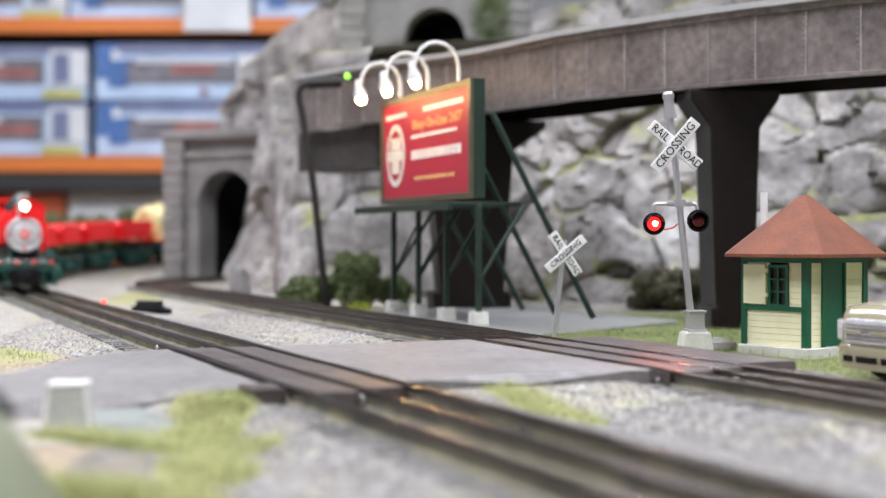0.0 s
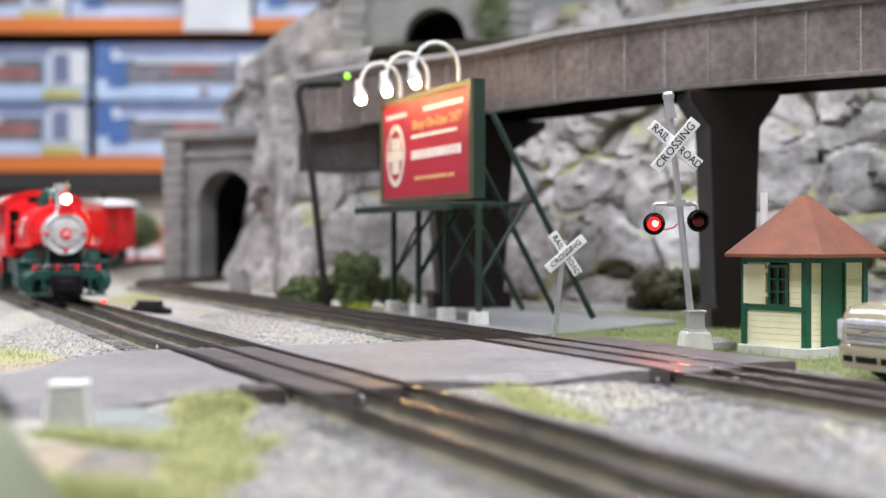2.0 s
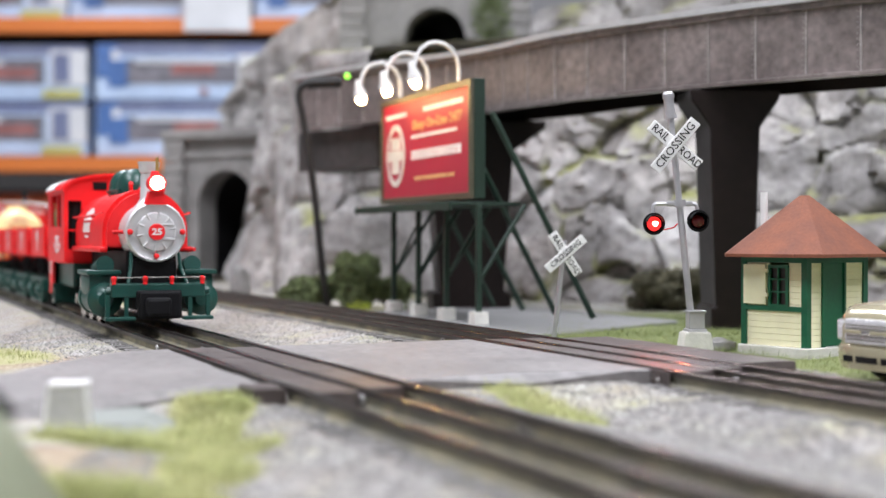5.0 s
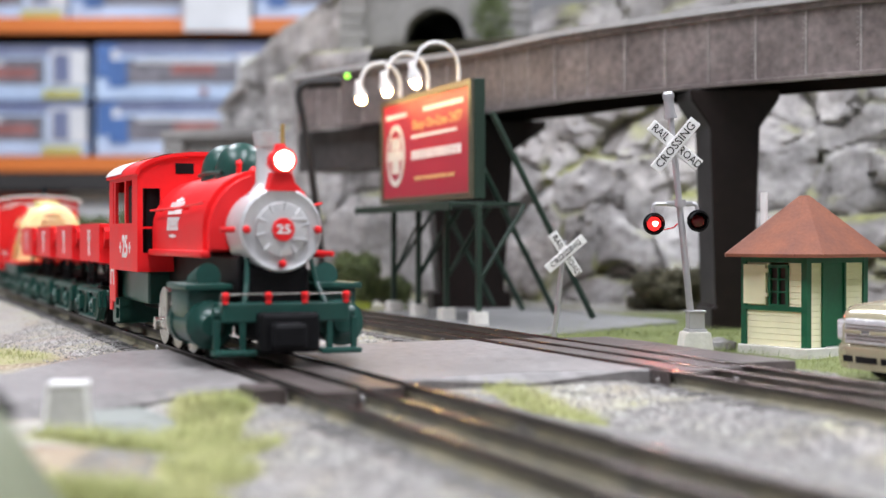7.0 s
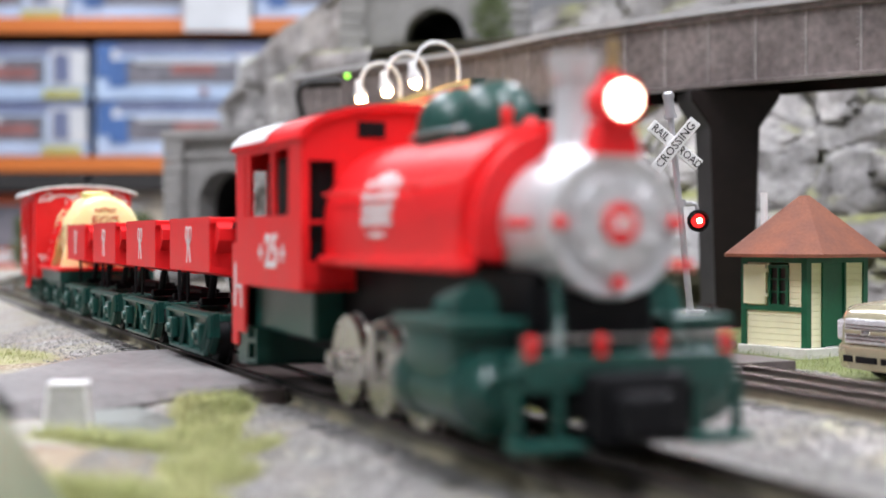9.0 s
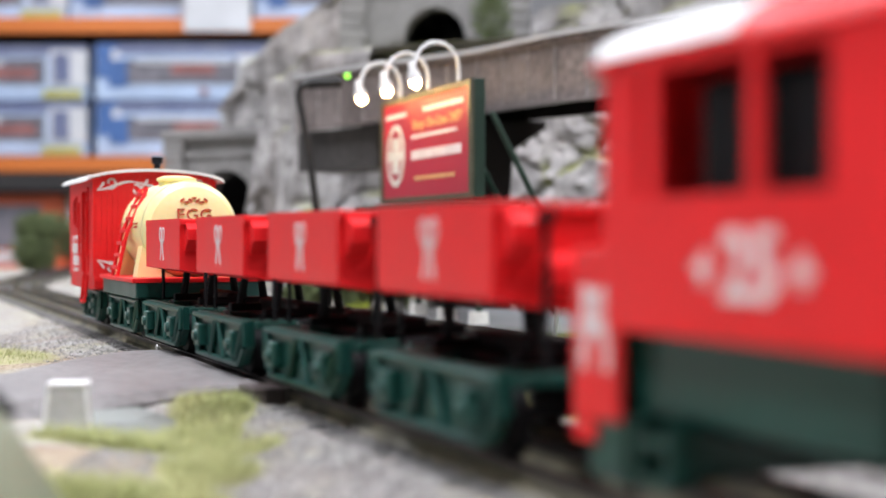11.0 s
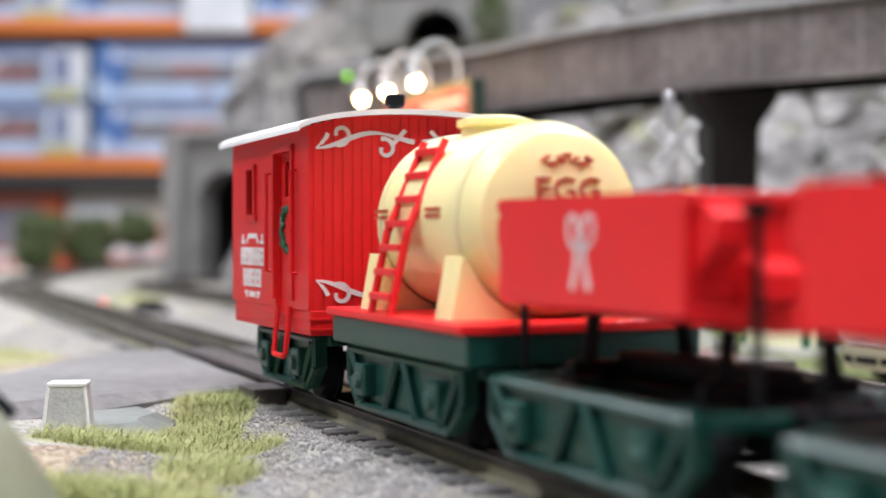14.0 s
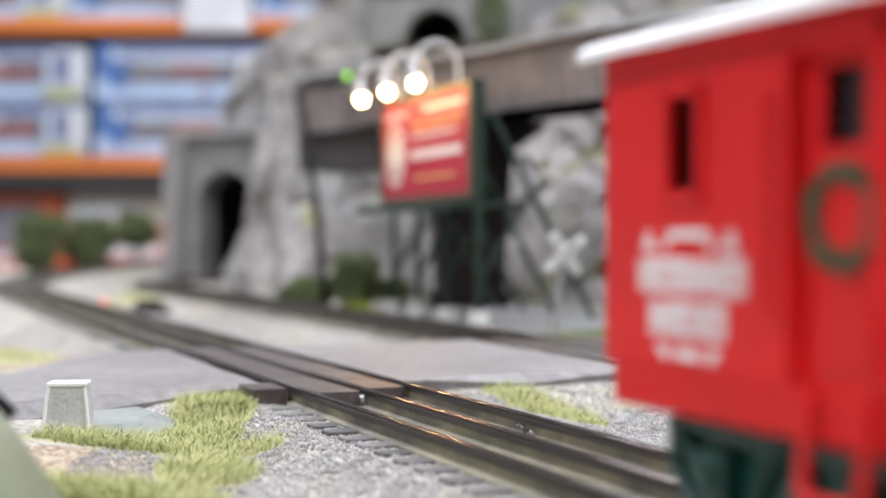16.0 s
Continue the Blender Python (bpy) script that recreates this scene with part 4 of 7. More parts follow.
def caboose():
    root = empty("caboose", on_track(0), "red bobber caboose with white curved roof and wreath on its door", "wagon")
    L, w, zb, ze = 0.0384, 0.0302, 0.0250, 0.0724
    truck_frame(root, -0.036, 0.036)
    bm = bmesh.new()
    # side walls with a window and a recessed doorway
    for sd in (-1, 1):
        o, i = w * sd, (w - 0.0012) * sd
        ya, yb = sorted((o, i))
        wins = [(-0.0198, -0.0126, 0.0505, 0.0636)]
        da, db = 0.0085, 0.0245
        xs = [-L, -0.0198, -0.0126, da, db, L]
        for a, b in zip(xs, xs[1:]):
            if a == da:
                box(bm, a, b, ya, yb, 0.0668, ze)
            elif any(abs(a - q[0]) < 1e-6 for q in wins):
                box(bm, a, b, ya, yb, zb, 0.0505)
                box(bm, a, b, ya, yb, 0.0636, ze)
            else:
                box(bm, a, b, ya, yb, zb, ze)
        fr, df = bmesh.new(), bmesh.new()
        for q in wins:
            for c in ((q[0] - 0.0014, q[0], q[2] - 0.0014, q[3] + 0.0014), (q[1], q[1] + 0.0014, q[2] - 0.0014, q[3] + 0.0014), (q[0] - 0.0014, q[1] + 0.0014, q[3], q[3] + 0.0014), (q[0] - 0.002, q[1] + 0.002, q[2] - 0.0018, q[2])):
                box(fr, c[0], c[1], *sorted((o, o + 0.0008 * sd)), c[2], c[3])
        for c in ((da - 0.0016, da, zb + 0.002, 0.0686), (db, db + 0.0016, zb + 0.002, 0.0686), (da - 0.0016, db + 0.0016, 0.0668, 0.0686)):
            box(df, c[0], c[1], *sorted((o, o + 0.0008 * sd)), c[2], c[3])
        dm = (da + db) / 2
        for x in (da, db):
            box(df, x - 0.0006, x + 0.0006, *sorted(((w - 0.0026) * sd, (w - 0.001) * sd)), zb, 0.0672)
        walls = part("side_wall", bm, RED_D, root)
        part("window_frame", fr, RED_D, walls)
        part("door_frame", df, RED_D, walls)
        bm = bmesh.new()
        # door set back, with a glazed opening
        dy = sorted(((w - 0.0026) * sd, (w - 0.0016) * sd))
        for c in ((da, dm - 0.0040, zb, 0.0668), (dm + 0.0040, db, zb, 0.0668), (dm - 0.0040, dm + 0.0040, zb, 0.0550), (dm - 0.0040, dm + 0.0040, 0.0645, 0.0668)):
            box(bm, c[0], c[1], *dy, c[2], c[3])
        for c in ((dm - 0.0048, dm + 0.0048, zb + 0.003, 0.0375),):
            box(bm, c[0], c[1], *sorted(((w - 0.0016) * sd, (w - 0.0012) * sd)), c[2], c[3])
        part("door", bm, RED_D, walls)
        bm = bmesh.new()
    bm.free()
    # board-and-batten ends, each board a piece
    top = lambda y: ze + 0.0046 * (1 - (y / w) ** 2)
    n = 22
    for sg in (-1, 1):
        for k in range(n):
            y0 = -w + 0.0012 + k * (2 * w - 0.0024) / n
            y1 = y0 + (2 * w - 0.0024) / n
            mid = abs((y0 + y1) / 2) < 0.0052
            bm = bmesh.new()
            for z0, z1 in ([(zb, 0.050), (0.060, None)] if mid else [(zb, None)]):
                t = top((y0 + y1) / 2) if z1 is None else z1
                box(bm, *sorted((L * sg, (L - 0.0012) * sg)), y0, y1, z0, t)
                box(bm, *sorted((L * sg, (L + 0.0003) * sg)), y0 + 0.0003, y1 - 0.0003, z0, t - 0.0002)
            part("end_board", bm, RED_D, root)
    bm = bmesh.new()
    # opaque sheets behind the openings: the unlit interior put into colour
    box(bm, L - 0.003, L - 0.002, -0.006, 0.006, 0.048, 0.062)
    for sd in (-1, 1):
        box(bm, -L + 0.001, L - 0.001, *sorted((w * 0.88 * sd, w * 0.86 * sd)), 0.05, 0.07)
    part("dark_window_backing", bm, GLASS_D, root)
    part("floor", nbox(-L + 0.0014, L - 0.0014, -w + 0.0014, w - 0.0014, zb, zb + 0.001), RED_D, root)
    bm = nbox(-L + 0.002, L + 0.0006, -w + 0.0004, w - 0.0004, 0.0186, zb, 0.0003)
    box(bm, -L + 0.003, L + 0.0012, -w, w, 0.0200, 0.0205)
    box(bm, -L + 0.003, L + 0.0012, -w, w, 0.0226, 0.0231)
    part("sill", bm, RED_D, root)
    bm = bmesh.new()
    W = w + 0.0034
    out = [(-W * math.cos(math.pi * k / 20), ze + 0.0052 * math.sin(math.pi * k / 20) ** 1.2 - 0.0001) for k in range(21)]
    inn = [(y, z - 0.0014) for y, z in out][::-1]
    prism(bm, out + inn, -L - 0.0032, L + 0.0032, "X")
    part("roof", bm, WHITE, root, "white curved roof", smooth=True)
    bm = lathe(bmesh.new(), [(0.0017, 0.072), (0.0017, 0.0818), (0.0028, 0.0824), (0.003, 0.0855), (0.0022, 0.0860)], (-0.002, 0.009, 0), "Z", 14)
    part("smoke_jack", bm, BLACK, root, smooth=True)
    for sd in (-1, 1):
        bm = bmesh.new()
        for x in (0.0046, 0.0283):
            y = (w + 0.0016) * sd
            tube(bm, [(x, w * sd, 0.0615), (x, y, 0.0615), (x, y, 0.0345), (x, w * sd, 0.0345)], 0.0006, 6)
        tube(bm, [(0.0125, (w + 0.0004) * sd, 0.0255), (0.0125, (w + 0.0016) * sd, 0.013), (0.0135, (w + 0.0018) * sd, 0.0122), (0.0225, (w + 0.0018) * sd, 0.0122), (0.0235, (w + 0.0016) * sd, 0.013), (0.0235, (w + 0.0004) * sd, 0.0255)], 0.0008, 6)
        part("hand_rail", bm, RED_D, root)
        # wreath on the door
        bm = bmesh.new()
        rr = random.Random(4)
        for k in range(70):
            a = 2 * math.pi * k / 70
            c = Vector((0.0165 + 0.0058 * math.cos(a), (w - 0.0012) * sd, 0.0462 + 0.0056 * math.sin(a)))
            e = Vector((rr.uniform(-1, 1), 0.6 * sd * rr.random(), rr.uniform(-1, 1))) * 0.0014
            rod(bm, c - e, c + e, 0.0006, 0.0003, 5)
        tagged(part("wreath", bm, HUTG, root, "green wreath on the door"), kind="stuff")
    # printed flourishes on the ends and plain bars for the worn lettering
    bm = bmesh.new()
    for sg in (1,):
        for yy, zz, fl in ((-0.0158, 0.0684, 1), (0.0158, 0.0684, -1), (-0.0158, 0.0312, 1), (0.0158, 0.0312, -1)):
            m = Matrix.Translation((L + 0.00036, yy, zz)) @ FRONT @ Matrix.Diagonal((1.16, 1.16, 1, 1))
            sc = bmesh.new()
            scroll(sc, m, fl, 1 if zz > 0.05 else -1)
            part("scroll_print", sc, PRINT_W, root, "white printed scroll")
    m = Matrix.Translation((-0.0152, -w, 0.0358)) @ SIDE
    rl = random.Random(8)
    for z0, z1, half in ((0.0, 0.0052, 0.0130), (-0.0062, -0.0010, 0.0100)):
        x = -half
        while x < half - 0.001:
            wd = rl.uniform(0.0022, 0.0030)
            for a, b, c, d in rl.choice((((0, .3, 0, 1), (.3, 1, .75, 1), (.3, 1, .4, .6), (.3, 1, 0, .2)), ((0, .3, 0, 1), (.7, 1, 0, 1), (.3, .7, .4, .65)), ((0, .35, 0, 1), (.35, 1, .7, 1), (.65, 1, 0, .7)))):
                bars(bm, m, [(x + wd * a, x + wd * b, z0 + (z1 - z0) * c, z0 + (z1 - z0) * d)])
            x += wd + 0.0003
    bars(bm, m, [(-0.0050, 0.0050, 0.0078, 0.0092), (-0.0062, -0.0048, 0.0064, 0.0080), (0.0048, 0.0062, 0.0064, 0.0080), (-0.0120, -0.0082, 0.0062, 0.0072), (0.0082, 0.0120, 0.0062, 0.0072), (-0.0112, -0.0098, 0.0072, 0.0090), (0.0098, 0.0112, 0.0072, 0.0090), (-0.0080, -0.0050, -0.0084, -0.0074), (0.0050, 0.0080, -0.0084, -0.0074), (-0.0066, -0.0052, -0.0094, -0.0084), (0.0052, 0.0066, -0.0094, -0.0084), (-0.0030, 0.0030, -0.0092, -0.0076)])
    part("lettering", bm, PRINT_W, root, "worn white lettering")
    return root


# ---- rock ----
def rock_material():
    m = bpy.data.materials.new("painted_rock")
    m.use_nodes = True
    nt = m.node_tree
    b = nt.nodes["Principled BSDF"]
    b.inputs["Roughness"].default_value = 0.85
    co = nt.nodes.new("ShaderNodeTexCoord")

    def tex(scale, detail):
        n = nt.nodes.new("ShaderNodeTexNoise")
        n.inputs["Scale"].default_value, n.inputs["Detail"].default_value = scale, detail
        nt.links.new(co.outputs["Object"], n.inputs["Vector"])
        return n.outputs["Fac"]

    def ramp(src, stops):
        r = nt.nodes.new("ShaderNodeValToRGB")
        while len(r.color_ramp.elements) < len(stops):
            r.color_ramp.elements.new(0.5)
        for e, (p, c) in zip(r.color_ramp.elements, stops):
            e.position, e.color = p, (*c, 1)
        nt.links.new(src, r.inputs["Fac"])
        return r.outputs["Color"]

    def blend(kind, fac, a, c):
        x = nt.nodes.new("ShaderNodeMix")
        x.data_type, x.blend_type = "RGBA", kind
        if isinstance(fac, float):
            x.inputs["Factor"].default_value = fac
        else:
            nt.links.new(fac, x.inputs["Factor"])
        nt.links.new(a, x.inputs["A"])
        nt.links.new(c, x.inputs["B"])
        return x.outputs["Result"]

    base = ramp(tex(11, 6), [(0.28, (0.155, 0.145, 0.14)), (0.5, (0.345, 0.335, 0.328)), (0.72, (0.53, 0.52, 0.512))])
    tint = ramp(tex(7, 3), [(0.45, (0.5, 0.5, 0.5)), (0.7, (0.52, 0.46, 0.43))])
    base = blend("OVERLAY", 0.5, base, tint)
    base = blend("OVERLAY", 0.5, base, ramp(tex(42, 7), [(0.33, (0.2, 0.19, 0.19)), (0.5, (0.5, 0.49, 0.49)), (0.66, (0.78, 0.77, 0.76))]))
    base = blend("OVERLAY", 0.4, base, tex(190, 5))
    at = nt.nodes.new("ShaderNodeAttribute")
    at.attribute_name = "moss"
    moss = ramp(tex(120, 4), [(0.3, (0.16, 0.17, 0.05)), (0.7, (0.36, 0.37, 0.12))])
    sp = nt.nodes.new("ShaderNodeSeparateColor")
    nt.links.new(at.outputs["Color"], sp.inputs["Color"])
    dark = ramp(tex(90, 3), [(0.3, (0.07, 0.065, 0.06)), (0.7, (0.13, 0.125, 0.12))])
    base = blend("MIX", sp.outputs["Green"], base, dark)
    base = blend("MIX", sp.outputs["Red"], base, moss)
    nt.links.new(base, b.inputs["Base Color"])
    bp = nt.nodes.new("ShaderNodeBump")
    bp.inputs["Strength"].default_value, bp.inputs["Distance"].default_value = 0.9, 0.009
    nt.links.new(tex(48, 9), bp.inputs["Height"])
    nt.links.new(bp.outputs["Normal"], b.inputs["Normal"])
    return m


ROCK = rock_material()


def lerp_path(path, t):
    """Point on a list of (x, y, height, lean) stations, t from 0 to 1."""
    f = t * (len(path) - 1)
    i = min(int(f), len(path) - 2)
    f -= i
    f = f * f * (3 - 2 * f) * 0.5 + f * 0.5
    return [a + (b - a) * f for a, b in zip(path[i], path[i + 1])]


def cliff(name, path, nu, nv, label, amp=0.03, cell=16.0, seed=0.0, back=0.25, gaps=0.0):
    """A rock face: cracked blocks along stations, with moss on its ledges."""
    bm = bmesh.new()
    lay = bm.verts.layers.float_color.new("moss")
    rows = []
    for j in range(nv + 12):
        row = []
        for i in range(nu + 1):
            t = i / nu
            x, y, hgt, lean = lerp_path(path, t)
            x2, y2, _, _ = lerp_path(path, min(1, t + 0.01))
            x1, y1, _, _ = lerp_path(path, max(0, t - 0.01))
            d = Vector((x2 - x1, y2 - y1, 0)).normalized()
            out = Vector((d.y, -d.x, 0))
            if j <= nv:
                v = j / nv
                z = -0.014 + (hgt + 0.014) * v
                p = Vector((x, y, z)) - out * (lean * (z + 0.014))
            else:
                v = 1.0
                k = (j - nv) / 11
                p = Vector((x, y, hgt + 0.05 * k)) - out * (lean * (hgt + 0.014) + back * k)
            q = Vector((p.x * cell + seed, p.y * cell, p.z * cell * 1.25))
            q.z *= 0.72
            w = q + Vector((noise.noise(q * 0.9), noise.noise(q * 0.9 + Vector((9, 0, 0))), noise.noise(q * 0.9 + Vector((0, 9, 0))))) * 0.45
            dist, pts = noise.voronoi(w)
            gap = dist[1] - dist[0]
            crack = min(1.0, gap * 9.0)
            cellv = noise.cell(pts[0] * 3.7)
            tilt = Vector((noise.cell(pts[0] * 1.3), noise.cell(pts[0] * 2.3 + Vector((5, 1, 2))), noise.cell(pts[0] * 4.1)))
            face = (w - pts[0]).dot(tilt)
            w2 = w * 2.6 + Vector((4, 4, 4))
            d2, p2 = noise.voronoi(w2)
            chip = (w2 - p2[0]).dot(Vector((noise.cell(p2[0] * 2.1), noise.cell(p2[0] * 1.7), noise.cell(p2[0] * 3.3))))
            disp = amp * (0.35 * cellv + 0.70 * face + 0.16 * chip - 0.28 * (1 - crack) ** 2 + 0.8 * noise.noise(q * 0.35) + 0.10 * noise.noise(q * 2.5) + 0.06 * noise.noise(q * 7))
            p = p + out * disp + Vector((0, 0, 0.25 * amp * noise.noise(q * 0.7 + Vector((3, 3, 3)))))
            nv_ = bm.verts.new(p)
            nv_[lay] = (0, max(0, min(1, 1 - crack * 2.4)) * 0.55 * max(0, min(1, 0.5 + 2.2 * noise.noise(q * 1.3 + Vector((2, 8, 1))))), 0, 1)
            row.append(nv_)
        rows.append(row)
    for a, b in zip(rows, rows[1:]):
        for i in range(nu):
            bm.faces.new((a[i], a[i + 1], b[i + 1], b[i]))
    bm.normal_update()
    for v in bm.verts:
        up = v.normal.z
        g = v[lay][1]
        mo = max(0, min(1, (up - 0.55) * 2.2 + 1.2 * noise.noise(v.co * 22) - 0.14))
        mo = max(mo, min(1.0, gaps * g * 4 * max(0.0, 0.35 + 1.6 * noise.noise(Vector((v.co.x * 9, v.co.y * 9, v.co.z * 34))))))
        v[lay] = (mo, g, 0, 1)
    ob = part(name, bm, ROCK, smooth=True)
    return tagged(ob, label, "rock", kind="structure")


LEFT_ROCK = [(-0.236, 1.60, 0.20, 0.3), (-0.188, 1.44, 0.205, 0.06), (-0.146, 1.28, 0.215, 0.08), (-0.122, 1.215, 0.215, 0.32), (-0.085, 1.20, 0.172, 0.35), (-0.03, 1.21, 0.155, 0.3), (0.06, 1.24, 0.155, 0.3)]
RIGHT_ROCK = [(0.0, 1.25, 0.20, 0.3), (0.08, 1.17, 0.20, 0.3), (0.17, 1.12, 0.205, 0.3), (0.27, 1.08, 0.21, 0.3), (0.40, 1.03, 0.22, 0.3), (0.62, 0.95, 0.24, 0.3)]
SLOPE_ROCK = [(-0.312, 1.80, 0.17, 0.1), (-0.312, 1.775, 0.185, 0.1), (-0.306, 1.745, 0.205, 0.1), (-0.265, 1.71, 0.245, 0.1), (-0.21, 1.66, 0.29, 0.1), (-0.135, 1.62, 0.325, 0.1), (-0.05, 1.62, 0.33, 0.1)]
BANK_ROCK = [(0.035, 1.53, 0.29, 0.2), (0.12, 1.45, 0.30, 0.25), (0.25, 1.40, 0.31, 0.25), (0.4, 1.36, 0.33, 0.25), (0.7, 1.3, 0.36, 0.25), (1.0, 1.2, 0.36, 0.2)]
cliff("rock_face", LEFT_ROCK, 170, 80, "grey carved plaster rock with moss on its ledges", amp=0.026, cell=9.5, seed=3.0, back=0.5)
cliff("rock_face", RIGHT_ROCK, 190, 80, "pale grey cracked rock wall behind the viaduct", amp=0.024, cell=21, seed=8.0, gaps=1.0)
cliff("rock_face", SLOPE_ROCK, 110, 80, "mossy grey rock slope above the tunnel", amp=0.028, cell=11, seed=15.0, back=0.3)
cliff("rock_face", BANK_ROCK, 120, 70, "grey rock bank above the viaduct", amp=0.03, cell=17, seed=21.0, back=0.4, gaps=0.8)


# ---- tunnel portals ----
def portal(m, wdt, hgt, ow, oh, label, group="tunnel portals"):
    """A cast stone portal: wall with an arched opening, ring stones, buttresses and a coping."""
    root = empty("tunnel_portal", m, label, "tunnel portal", group)
    n = 16
    arc = [(ow * math.cos(a), oh - ow + ow * math.sin(a)) for a in [math.pi * k / n for k in range(n + 1)]]
    bm = bmesh.new()
    inner = [(ow, -0.012)] + arc + [(-ow, -0.012)]
    outer = [(wdt, -0.012)]
    for k in range(n + 1):
        a = math.pi * k / n
        c, s = math.cos(a), math.sin(a)
        f = min(wdt / max(abs(c), 1e-6), (hgt - oh + ow) / max(s, 1e-6))
        outer.append((c * f, oh - ow + s * f))
    outer.append((-wdt, -0.012))
    for y in (0.0, 0.02):
        vi = [bm.verts.new((p[0], y, p[1])) for p in inner]
        vo = [bm.verts.new((p[0], y, p[1])) for p in outer]
        for i in range(len(inner) - 1):
            bm.faces.new((vi[i], vi[i + 1], vo[i + 1], vo[i]))
        if y == 0.0:
            keep = vi, vo
        else:
            for a, b in ((keep[0], vi), (keep[1], vo)):
                for i in range(len(inner) - 1):
                    bm.faces.new((a[i], a[i + 1], b[i + 1], b[i]))
    bmesh.ops.recalc_face_normals(bm, faces=bm.faces[:])
    part("wall", bm, PORTAL, root)
    for k in range(n):
        a0, a1 = math.pi * k / n + 0.008, math.pi * (k + 1) / n - 0.008
        bm = prism(bmesh.new(), [(r * math.cos(a), oh - ow + r * math.sin(a)) for r, a in ((ow - 0.001, a0), (ow + 0.012, a0), (ow + 0.012, a1), (ow - 0.001, a1))], -0.0022, 0.004, "Y")
        part("ring_stone", bm, PORTAL, root)
    for sx in (-1, 1):
        z = -0.012
        k = 0
        while z < hgt - 0.012:
            ww = wdt - 0.001 + 0.001 * (k % 2)
            bm = nbox(*sorted((sx * (wdt - 0.024 + 0.002 * (k % 2)), sx * (wdt + 0.004))), -0.010, 0.006, z + 0.0005, min(z + 0.0125, hgt - 0.012), 0.0008)
            part("quoin", bm, PORTAL, root)
            z += 0.013
            k += 1
    part("coping", nbox(-wdt - 0.006, wdt + 0.006, -0.012, 0.026, hgt - 0.011, hgt, 0.0015), PORTAL, root)
    part("string_course", nbox(-wdt + 0.02, wdt - 0.02, -0.004, 0.002, oh + 0.014, oh + 0.02, 0.001), PORTAL, root)
    lin = [(x, y) for x, y in inner]
    # stone jamb, then a closed black sleeve: the tunnel's darkness put into colour
    for nm, d0, d1, mt in (("jamb", 0.019, 0.034, PORTAL), ("tunnel_dark_sleeve", 0.034, 0.30, BLACK)):
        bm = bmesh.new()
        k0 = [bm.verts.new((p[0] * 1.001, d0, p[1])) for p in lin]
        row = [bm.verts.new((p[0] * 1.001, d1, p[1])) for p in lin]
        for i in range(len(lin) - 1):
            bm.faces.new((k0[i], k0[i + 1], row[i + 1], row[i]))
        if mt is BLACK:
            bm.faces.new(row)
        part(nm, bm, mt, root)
    return root


tp, tyaw = line(S0_FAR - R1_FAR * radians(52), 0.131)
portal(Matrix.Translation((tp.x + 0.003, tp.y, 0)) @ Matrix.Rotation(tyaw + radians(92), 4, "Z"), 0.080, 0.168, 0.040, 0.122, "grey stone tunnel portal at the foot of the rock")
portal(Matrix.Translation((-0.0085, 1.50, 0.215)) @ Matrix.Rotation(radians(-8), 4, "Z"), 0.098, 0.16, 0.034, 0.075, "upper grey stone tunnel portal above the viaduct")


# ---- viaduct ----
GIRDER = [(-0.118, 1.150), (-0.05, 1.065), (0.026, 0.985), (0.078, 0.90), (0.134, 0.835), (0.185, 0.785), (0.235, 0.745), (0.33, 0.685), (0.50, 0.60)]


def smooth_path(pts, n=6):
    out = []
    for i in range(len(pts) - 1):
        p0, p1, p2, p3 = pts[max(i - 1, 0)], pts[i], pts[i + 1], pts[min(i + 2, len(pts) - 1)]
        for k in range(n):
            t = k / n
            out.append(tuple(0.5 * (2 * b + (c - a) * t + (2 * a - 5 * b + 4 * c - d) * t * t + (3 * b - a - 3 * c + d) * t ** 3) for a, b, c, d in zip(p0, p1, p2, p3)))
    out.append(pts[-1])
    return out


def sweep(bm, pts, prof):
    """A profile of (outward, up) carried along a plan path."""
    rings = []
    for i, p in enumerate(pts):
        a, b = Vector((*pts[max(i - 1, 0)], 0)), Vector((*pts[min(i + 1, len(pts) - 1)], 0))
        d = (b - a).normalized()
        o = Vector((d.y, -d.x, 0))
        rings.append([bm.verts.new(Vector((*p, 0)) + o * u + Vector((0, 0, z))) for u, z in prof])
    k = len(prof)
    for u, w in zip(rings, rings[1:]):
        for i in range(k):
            j = (i + 1) % k
            bm.faces.new((u[i], u[j], w[j], w[i]))
    bm.faces.new(rings[0][::-1])
    bm.faces.new(rings[-1])
    bmesh.ops.recalc_face_normals(bm, faces=bm.faces[:])
    return bm


